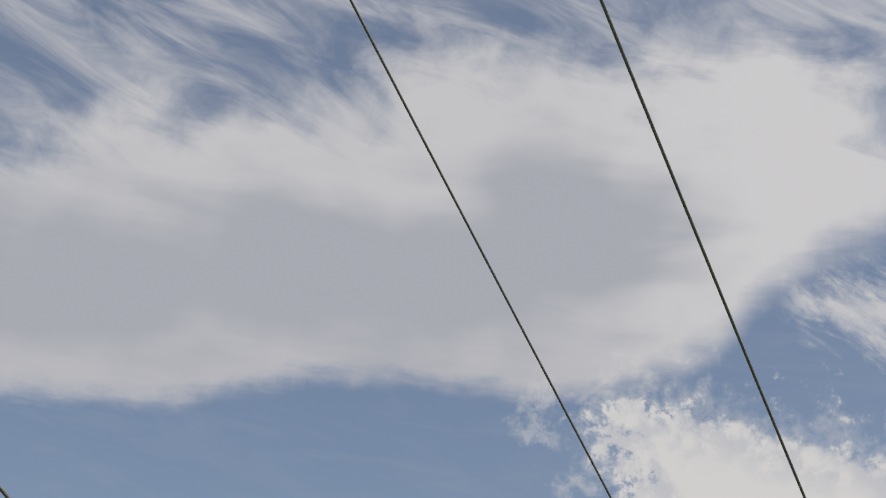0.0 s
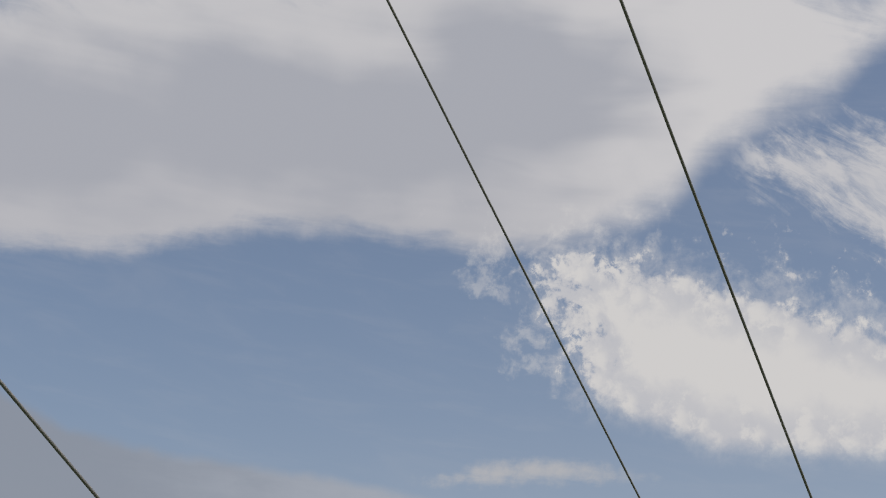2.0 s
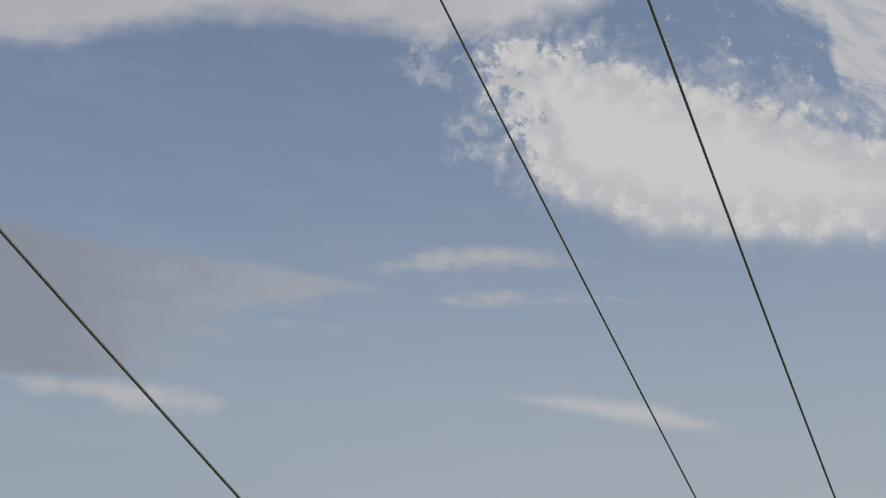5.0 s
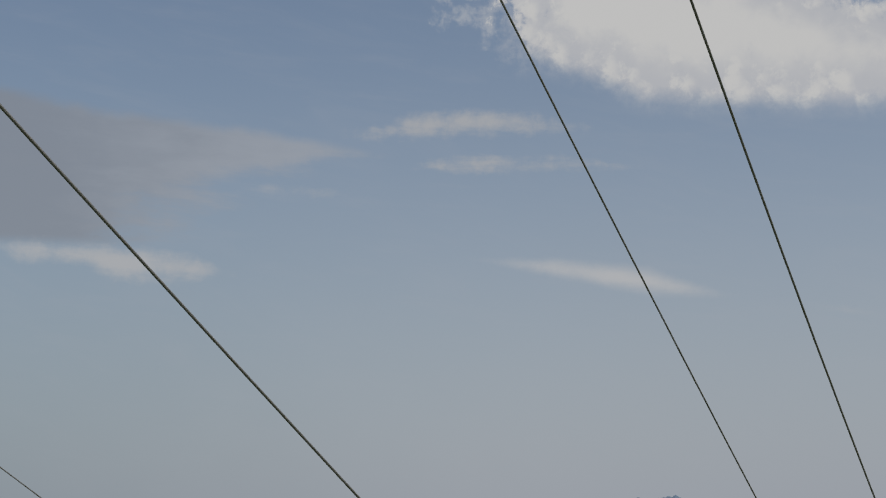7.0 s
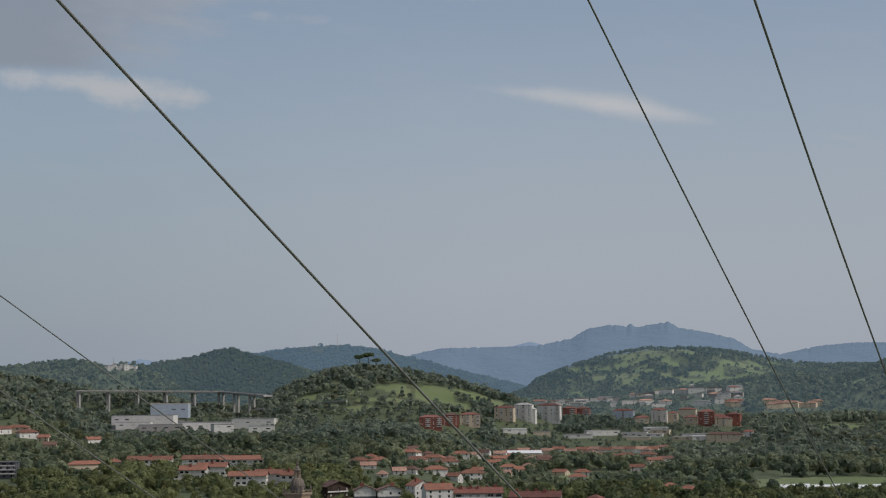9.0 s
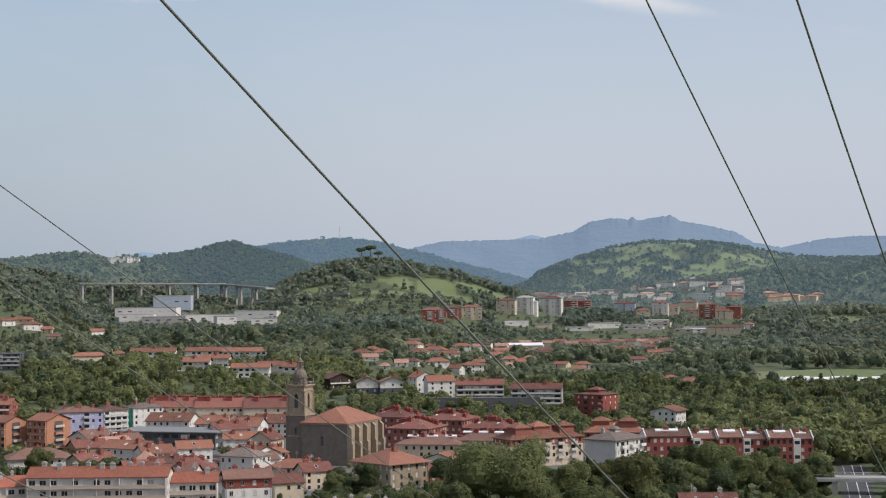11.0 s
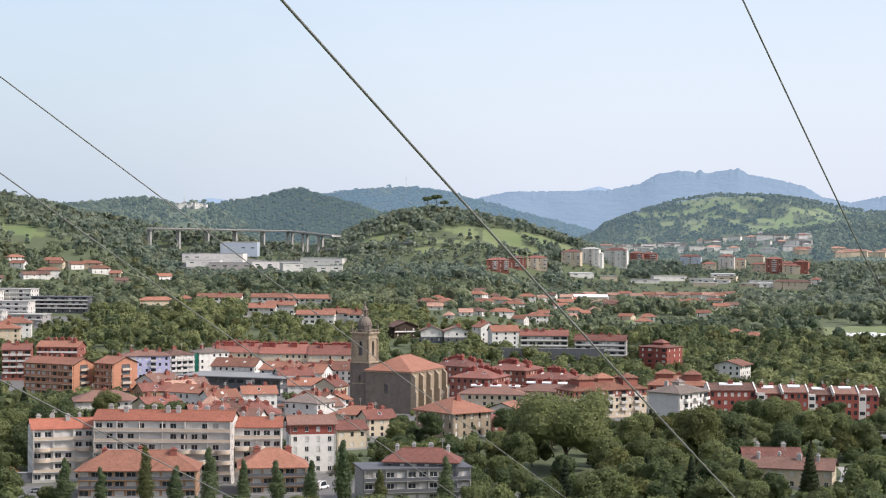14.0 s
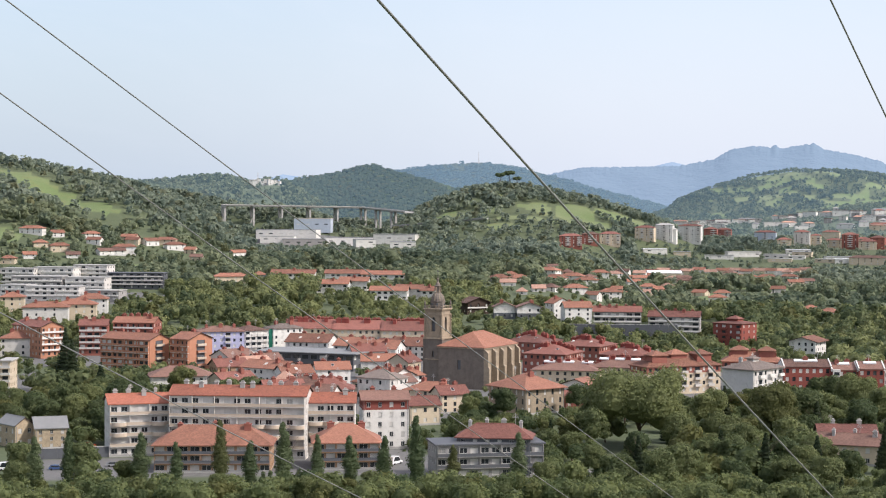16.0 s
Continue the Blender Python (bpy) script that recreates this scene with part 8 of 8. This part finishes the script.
while n < 270:
    a, d = TR.uniform(-14.8, 19), math.sqrt(TR.uniform(436 ** 2, 700 ** 2))
    x, y = polar(a, d)
    river = 436 < d < 462
    if not river and (float(cover(x, y)) != 1 or not clear(x, y, 2.5)):
        continue
    if (462 < d < 548 and -9.6 < a < 3.2) or (500 < d < 566 and a < -9.6):
        continue
    if abs(a - 15.2 + (d - 540) * 0.012) < 0.9 and d < 640:
        continue
    if (2.2 < a < 4.3 and 555 < d < 655) or (-2.8 < a < 0.3 and 548 < d < 610):
        continue
    n += 1
    k = f"broad{TR.randint(6)}" if TR.uniform() > 0.06 else "conifer1"
    plant(k, x, y, TR.uniform(0.5, 0.72) if river else TR.uniform(0.75, 1.2))


def woods(name, label, lo, hi, spacing, per, leaf, size, thin=1.0, seed=1, mat="woods"):
    """Woodland that nobody could count, as one mesh of leaf sprays and stems."""
    rng = np.random.RandomState(seed)
    step = spacing / 1000.0
    kinds = []
    for i in range(6):
        h = 1.0
        if i == 5:
            lob = [(0, 0, t, (1.05 - t) * 0.28, (1.05 - t) * 0.28, 0.16) for t in (0.2, 0.5, 0.8)]
        else:
            lob = broad_lobes(300 + i, 1.0, (1.0, 0.85, 1.15, 0.95, 0.8)[i], 5)
        crown = lobes_crown(lob, per * 2, leaf, np.random.RandomState(i), 0.3)[:per]
        kinds.append(np.concatenate([crown, core_quads(lob[:1] if i < 5 else lob[:2], 0.8)]) if per > 59 else crown)
    area = radians(35.5) * (hi * hi - lo * lo) / 2
    n = int(area / spacing ** 2)
    az = radians(1) * rng.uniform(-15.5, 20, n)
    d = np.sqrt(rng.uniform(lo * lo, hi * hi, n))
    x, y = d * np.sin(az), d * np.cos(az)
    ok = cover(x, y) == 1
    deg = np.degrees(az)
    ok &= ~((d > 462) & (d < 548) & (deg > -9.6) & (deg < 3.2)) & ~((d > 500) & (d < 566) & (deg < -9.6))
    low, tiny = np.zeros(n, bool), np.zeros(n, bool)
    if lo < 1300:
        street = (cover(x, y) == 2) & (rng.uniform(size=n) < 0.14)
        ok |= street & (d > 600)
        low |= street
    grove = np.sin(x / 70 + 3) * np.sin(y / 90 + 1) + 0.6 * np.sin(x / 31) * np.sin(y / 37 + 2)
    ok &= (grove > -0.75 + thin * 0.25) | (rng.uniform(size=n) < 0.25)
    for fx, fy, r in FOOT:
        dist = math.hypot(fx, fy)
        if lo - 60 < dist < hi + 100:
            k = (x - fx) ** 2 + (y - fy) ** 2 < (r * 0.9 + 2) ** 2
            # open ground before the house, towards the valley
            px, py = fx / dist, fy / dist
            along = (x - fx) * px + (y - fy) * py
            side = np.abs((x - fx) * py - (y - fy) * px)
            if lo > 450:
                tiny |= (along < 0) & (along > -(12 + dist * 0.025)) & (side < r * 0.85)
                low |= (along < 0) & (along > -160 - dist * 0.04) & (side < r)
            ok &= ~k
    x, y, low, tiny = x[ok], y[ok], low[ok], tiny[ok]
    z = land(x, y)
    out, tint = [], []
    which = rng.choice(6, len(x), p=(0.2, 0.2, 0.2, 0.15, 0.17, 0.08))
    sc = np.where(tiny, 0.36, np.where(low, 0.62, 1.0)) * size * rng.uniform(0.45, 1.3, len(x)) * (1 + 0.25 * np.sin(x / 53) * np.sin(y / 71))
    tn = np.clip(0.5 + 0.35 * np.sin(x / 120 + 2) * np.sin(y / 160) + rng.normal(size=len(x)) * 0.32, 0, 1)
    for k in range(6):
        m = np.nonzero(which == k)[0]
        a = rng.uniform(0, 6.283, len(m))
        c, s = np.cos(a)[:, None, None], np.sin(a)[:, None, None]
        q = kinds[k][None]
        p = np.stack([q[..., 0] * c - q[..., 1] * s, q[..., 0] * s + q[..., 1] * c, np.broadcast_to(q[..., 2], (len(m),) + q.shape[1:3])], -1)
        p = p * sc[m][:, None, None, None] + np.stack([x[m], y[m], z[m] - 0.08 * size], -1)[:, None, None, :]
        out.append(p.reshape(-1, 4, 3))
        tint.append(np.repeat(np.where(k == 5, 0.05, tn[m]), q.shape[1]))
    tagged(new(name, quad_mesh(name, np.concatenate(out), mat, np.concatenate(tint))), label, "woodland", kind="stuff")


woods("riverbank_bushes", "bright green young trees and bushes along the river bank", 434, 464, 3.7, 250, 0.046, 7.0, -2.0, 9)
woods("riverside_trees", "dense green trees beside the river", 464, 700, 7.0, 300, 0.048, 9.5, 0.2, 8)
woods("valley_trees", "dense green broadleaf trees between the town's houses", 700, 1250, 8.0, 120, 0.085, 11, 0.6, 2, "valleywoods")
# leaf colours of the next two have haze painted in
woods("valley_woods", "mixed green woodland along the valley floor", 1250, 1750, 9.5, 60, 0.13, 11, 0.9, 3, "hazemidwoods")
woods("hill_woods", "green woods on the lower hills", 1750, 2620, 10.5, 34, 0.18, 11, -0.3, 4, "hazehillwoods")
# the next two woods glow with painted haze
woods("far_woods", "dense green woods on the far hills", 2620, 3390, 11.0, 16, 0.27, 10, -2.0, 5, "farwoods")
woods("backdrop_woods", "hazy woods and hedges between fields on the distant hill", 3390, 4160, 9.0, 10, 0.32, 7.5, -2.0, 6, "hazewoods")



def range_woods(rows, count, size, mat, label, seed):
    """Small crowns strewn over the slopes of a far range."""
    rng = np.random.RandomState(seed)
    steps, n = rows.shape[0] - 1, rows.shape[1] - 1
    j, i = rng.uniform(0.25, 0.999, count) ** 0.7 * steps, rng.uniform(0, n, count)
    j0, i0 = np.minimum(j.astype(int), steps - 1), np.minimum(i.astype(int), n - 1)
    fj, fi = (j - j0)[:, None], (i - i0)[:, None]
    p = (rows[j0, i0] * (1 - fi) + rows[j0, i0 + 1] * fi) * (1 - fj) + (rows[j0 + 1, i0] * (1 - fi) + rows[j0 + 1, i0 + 1] * fi) * fj
    glade = np.sin(p[:, 0] / 47 + seed) * np.sin(p[:, 2] / 19 + 1) + 0.5 * np.sin(p[:, 0] / 21)
    p = p[(glade < 0.75) | (rng.uniform(size=count) < 0.3)]
    crown = lobes_crown(broad_lobes(seed, 1.0, 1.0, 5), 24, 0.32, rng, 0.3)[:12]
    sc = size * rng.uniform(0.5, 1.25, len(p))
    q = crown[None] * sc[:, None, None, None] + (p - [0, 0, 0.7 * size])[:, None, None, :]
    tint = np.clip(0.45 + 0.3 * np.sin(p[:, 0] / 70) + rng.normal(size=len(p)) * 0.25, 0, 1)
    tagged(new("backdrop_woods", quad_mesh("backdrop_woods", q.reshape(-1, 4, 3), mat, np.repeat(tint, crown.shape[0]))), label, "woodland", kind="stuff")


# leaves on both ranges glow with painted haze as well
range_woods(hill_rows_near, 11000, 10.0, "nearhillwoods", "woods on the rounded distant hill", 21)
range_woods(hill_rows_far, 11000, 10.0, "farhillwoods", "woods tinted blue-green by a haze glow on the hill below the mountain", 22)

# ---------- roads, walls, vehicles and small things ----------
def curved_balcony():
    if "curved" not in CACHE:
        s = Shape()

        def arc(rx, ry, z):
            return [(rx * math.cos(math.pi + math.pi * i / 10), ry * math.sin(math.pi + math.pi * i / 10), z) for i in range(11)]

        s.prism([arc(2.2, 1.5, -0.15), arc(2.2, 1.5, 0.08)], "tan")
        o, n = arc(2.2, 1.5, 0.083), arc(2.05, 1.35, 0.083)
        for i in range(10):
            lo = [o[i], o[i + 1], n[i + 1], n[i]]
            s.prism([lo, [(x, y, 1.0) for x, y, z in lo]], "tan")
            rim = [(x, y, 1.003) for x, y, z in lo]
            s.prism([rim, [(x, y, 1.12) for x, y, z in rim]], "white")
        CACHE["curved"] = s.mesh("balcony")
    return CACHE["curved"]


for block, w, offs, h, st in ((block_a, 18.3, (-6.2, 5.8), 16, 5), (block_b, 41.7, (-16.5, -12, -3.5, 6.5, 11, 18.5), 19, 6), (block_c, 14.9, (-4.5, 0.3), 16.5, 5)):
    for k in (2, 3):
        for o in offs:
            part("balcony", curved_balcony(), block, "curved beige balcony with white rim", Matrix.Translation((o, -6.5 - 0.91, k * h / st + 0.0)))


def strip(name, pts, width, mat, lift, label="", category="", kind=""):
    """A paved band along a line, lying on the land, with its own thickness."""
    s = Shape()
    P = [Vector((*p, 0)) for p in pts]
    rings = []
    for i, p in enumerate(P):
        t = (P[min(i + 1, len(P) - 1)] - P[max(i - 1, 0)]).normalized()
        n = Vector((-t.y, t.x, 0)) * width / 2
        z = float(land(p.x, p.y)) + lift
        rings.append([(p.x - n.x, p.y - n.y, z), (p.x + n.x, p.y + n.y, z), (p.x + n.x, p.y + n.y, z - lift - 0.6), (p.x - n.x, p.y - n.y, z - lift - 0.6)])
    s.prism(rings, mat)
    ob = new(name, s.mesh(name))
    return tagged(ob, label, category, kind=kind)


ROAD = [polar(18.0 - 0.0022 * (d - 480), d) for d in range(440, 760, 20)]
road = strip("road", ROAD, 11.0, "asphalt", 0.06, "grey asphalt road leading under a bridge", "road", "structure")
for off, dash in ((-3.2, True), (0.4, False), (3.9, False)):
    for i in range(len(ROAD) - 1):
        (x0, y0), (x1, y1) = ROAD[i], ROAD[i + 1]
        for k in range(4 if dash else 1):
            s = Shape()
            t0, t1 = (k / 4, k / 4 + 0.13) if dash else (0, 1)
            px, py = (y1 - y0) / 20, -(x1 - x0) / 20
            a = (x0 + (x1 - x0) * t0 + px * off, y0 + (y1 - y0) * t0 + py * off)
            b = (x0 + (x1 - x0) * t1 + px * off, y0 + (y1 - y0) * t1 + py * off)
            q = 0.16
            za, zb = float(land(*a)) + 0.075, float(land(*b)) + 0.075
            s.face([(a[0] + px * q, a[1] + py * q, za), (b[0] + px * q, b[1] + py * q, zb), (b[0] - px * q, b[1] - py * q, zb), (a[0] - px * q, a[1] - py * q, za)][::-1], "line")
            part("road_marking", s, road)
strip("path", [polar(15.1, 545), polar(15.25, 560), polar(15.3, 575), polar(15.15, 590)], 3.0, "concrete", 0.08, "pale concrete footpath with kerb", "path", "structure")


def bridge():
    x, y = polar(18.0, 642)
    root = thing("road_bridge", pose(x, y, 0, 0, 0, -16), "grey concrete road bridge with metal railing", "bridge")
    s = Shape()
    s.box(-30, 30, -5, 5, 4.6, 5.8, "concrete", 0.15)
    part("deck", s, root)
    for sy in (-4.8, 4.6):
        r = Shape()
        r.box(-30, 30, sy, sy + 0.2, 5.803, 6.1, "concrete")
        for i in range(31):
            r.box(-30 + i * 1.99, -29.92 + i * 1.99, sy + 0.05, sy + 0.15, 6.103, 6.9, "rail")
        r.box(-30, 30, sy + 0.04, sy + 0.16, 6.903, 7.0, "rail")
        part("railing", r, root)
    for sx in (-12, 12):
        p = Shape()
        p.box(sx - 1, sx + 1, -4.5, 4.5, -1, 4.597, "concrete")
        part("pier", p, root)


bridge()


def wall_run(x0, y0, x1, y1, z0, z1, label, mat="darkgrey"):
    L, a = math.hypot(x1 - x0, y1 - y0), math.degrees(math.atan2(y1 - y0, x1 - x0))
    ob = thing("retaining_wall", pose(x0, y0, float(land(x0, y0)), 0, 0, a), label, "wall")
    n = max(2, int(L / 5))
    for i in range(n):
        s = Shape()
        s.box(i * L / n, (i + 1) * L / n - 0.04, 0, 0.6, z0, z1, mat, 0.04)
        part("panel", s, ob)
    s = Shape()
    s.box(-0.1, L + 0.1, -0.1, 0.7, z1 + 0.003, z1 + 0.2, "concrete")
    part("coping", s, ob)


xa, ya = polar(-13.6, 541)
xb, yb = polar(-10.5, 543)
wall_run(xa, ya, xb, yb, -1, 3.2, "dark concrete retaining wall before the stone house")
xa, ya = polar(3.8, 1012)
xb, yb = polar(7.6, 1012)
wall_run(xa, ya, xb, yb, -1, 5.5, "tall dark retaining wall below white apartment blocks")


def viaduct(ax, ay, bx, by, za, zb, width, label):
    L, a = math.hypot(bx - ax, by - ay), math.degrees(math.atan2(by - ay, bx - ax))
    root = thing("viaduct", pose(ax, ay, 0, 0, 0, a), label, "viaduct")
    n = max(3, int(L / 38))
    for i in range(n):
        s = Shape()
        x0, x1 = i * L / n, (i + 1) * L / n - 0.1
        z0, z1 = za + (zb - za) * i / n, za + (zb - za) * (i + 1) / n
        s.prism([[(x, -width / 2, z - 1.6), (x, width / 2, z - 1.6), (x, width / 2 + 1, z), (x, width / 2 + 1, z + 0.9), (x, width / 2 + 0.7, z + 0.9), (x, width / 2 + 0.7, z + 0.02),
                  (x, -width / 2 - 0.7, z + 0.02), (x, -width / 2 - 0.7, z + 0.9), (x, -width / 2 - 1, z + 0.9), (x, -width / 2 - 1, z)] for x, z in ((x0, z0), (x1, z1))], "concrete")
        part("deck_span", s, root)
        px, py = ax + (bx - ax) * i / n, ay + (by - ay) * i / n
        g = float(land(px, py)) - 2
        if z0 - 1.6 > g + 1:
            p = Shape()
            for sy in (-width * 0.28, width * 0.28):
                p.box(x0 - 1.2, x0 + 1.2, sy - 1.4, sy + 1.4, g, z0 - 2.6, "concrete")
            p.box(x0 - 1.4, x0 + 1.4, -width * 0.45, width * 0.45, z0 - 2.597, z0 - 1.603, "concrete")
            part("pier", p, root)


vx0, vy0 = polar(-7.1, 2330)
vx1, vy1 = polar(-2.6, 2400)
viaduct(vx0, vy0, vx1, vy1, 82.5, 80.0, 18, "long concrete motorway viaduct on tall piers")
vx2, vy2 = polar(-1.1, 2290)
viaduct(vx1, vy1, vx2, vy2, 80.0, 74.0, 12, "curving concrete slip road on piers")
vx3, vy3 = polar(-1.6, 2290)
vx4, vy4 = polar(1.4, 2200)
viaduct(vx3, vy3, vx4, vy4, float(land(vx3, vy3)) + 9, float(land(vx4, vy4)) + 9, 8, "low concrete railway viaduct below a wooded hill")


def car(x, y, turn, paint, label, van=False):
    root = thing("van" if van else "car", pose(x, y, float(land(x, y)), 0, 0, turn), label, "car", "parked cars")
    L, W, H = (5.6, 2.0, 2.4) if van else (4.2, 1.75, 1.45)
    s = Shape()
    hood = 0.95 if van else 0.78
    prof = [(-L / 2, 0.3), (L / 2, 0.3), (L / 2, hood - 0.12), (L / 2 - 0.15, hood), (L * 0.28, hood + 0.05), (L * 0.14, H), (-L * 0.30 if not van else -L / 2 + 0.1, H), (-L * 0.46 if not van else -L / 2, hood + 0.08), (-L / 2, hood)]
    s.prism([[(px, -W / 2, pz) for px, pz in prof], [(px, W / 2, pz) for px, pz in prof]][::-1], paint)
    body = part("body", s, root)
    for sy in (-1, 1):
        g = Shape()
        yy = sy * (W / 2 + 0.004)
        g.face([(L * 0.24, yy, hood + 0.1), (L * 0.13, yy, H - 0.12), (-L * 0.28, yy, H - 0.12), (-L * 0.40, yy, hood + 0.12)][::sy], "carglass")
        part("side_window", g, body)
    g = Shape()
    g.face([(L * 0.28 + 0.03, -W / 2 + 0.12, hood + 0.1), (L * 0.28 + 0.03, W / 2 - 0.12, hood + 0.1), (L * 0.15 + 0.03, W / 2 - 0.16, H - 0.08), (L * 0.15 + 0.03, -W / 2 + 0.16, H - 0.08)], "carglass")
    part("windscreen", g, body)
    for sx in (-0.31, 0.31):
        for sy in (-1, 1):
            t = Shape()
            t.prism([[(sx * L + 0.32 * math.cos(k * math.pi / 6), sy * W / 2 + e, 0.32 + 0.32 * math.sin(k * math.pi / 6)) for k in range(12)] for e in (-0.11, 0.11)], "tyre")
            part("wheel", t, root)


for a, d, turn, paint, label, van in ((-11.35, 567, 8, "car_red", "red hatchback parked beside the apartment block", False), (-13.9, 521, 12, "car_white", "white van parked by the river street", True),
                                      (-13.3, 520, 12, "car_white", "white car parked by the river street", False), (-12.4, 519, 12, "car_blue", "dark blue car parked by the river street", False),
                                      (-11.4, 522, 12, "car_white", "white car parked below the retaining wall", False), (-10.6, 523, 12, "car_grey", "grey car parked below the retaining wall", False),
                                      (-1.55, 521, 60, "car_white", "white delivery van among the trees", True), (18.05, 520, 92, "car_grey", "grey car on the asphalt road", False)):
    x, y = polar(a, d)
    car(x, y, turn, paint, label, van)


def greenhouse(x, y, turn, L):
    root = thing("greenhouse", pose(x, y, float(land(x, y)), 0, 0, turn), "low white sheeted greenhouse tunnel in a field", "greenhouse", "greenhouses")
    s = Shape()
    s.prism([[(xx, 4 * math.cos(math.pi * i / 8), 3.2 * math.sin(math.pi * i / 8)) for i in range(9)] for xx in (-L / 2, L / 2)][::-1], "sheeting")
    part("cover", s, root)
    e = Shape()
    e.box(L / 2 + 0.01, L / 2 + 0.1, -1, 1, 0, 2.2, "rail")
    part("door", e, root)


for i in range(7):
    x, y = polar(15.3 + i * 0.62, 1338 + (i % 2) * 9)
    greenhouse(x, y, -15 + (i * 7) % 5, 13)


def umbrella_pine(x, y, h, w, seed):
    rng = np.random.RandomState(seed)
    root = thing("umbrella_pine", pose(x, y, float(land(x, y))), "tall umbrella pine with a flat dark crown", "tree")
    part("trunk", trunk_shape(h * 0.8, 0.6, 6, rng), root)
    lob = [(w * 0.3 * math.cos(k * 1.05), w * 0.3 * math.sin(k * 1.05), h * rng.uniform(0.84, 0.94), w * 0.26, w * 0.26, h * 0.13) for k in range(6)] + [(0, 0, h * 0.92, w * 0.3, w * 0.3, h * 0.1)]
    part("crown", quad_mesh("crown", lobes_crown(lob, 1500, 0.8, rng), "poplar", core=lob), root)


for k, (a, d, h, w) in enumerate(((1.85, 2485, 21, 13), (2.15, 2490, 23, 15), (2.4, 2480, 16, 11))):
    x, y = polar(a, d)
    umbrella_pine(x, y, h, w, k)


def mast(x, y, h, label, base=None):
    root = thing("radio_mast", pose(x, y, (float(land(x, y)) if base is None else base)), label, "mast")
    for k in range(3):
        a = k * 2.094
        s = Shape()
        s.prism([s.ngon(1.4 * math.cos(a) * (1 - t), 1.4 * math.sin(a) * (1 - t), 0.3, h * t, 5) for t in (0, 0.97)], "rail")
        part("leg", s, root)
    for k in range(8):
        s = Shape()
        q = 1.5 * (1 - k / 8.5)
        s.prism([s.ngon(0, 0, q, h * k / 8.5 + 0.5, 3), s.ngon(0, 0, q, h * k / 8.5 + 0.8, 3)], "rail")
        part("brace", s, root)


x, y = polar(1.15, 4248)
mast(x, y, 30, "thin lattice radio mast on the far ridge", 190)
x, y = polar(-6.0, 3030)
mast(x, y, 22, "thin lattice radio mast beside the ridge village")
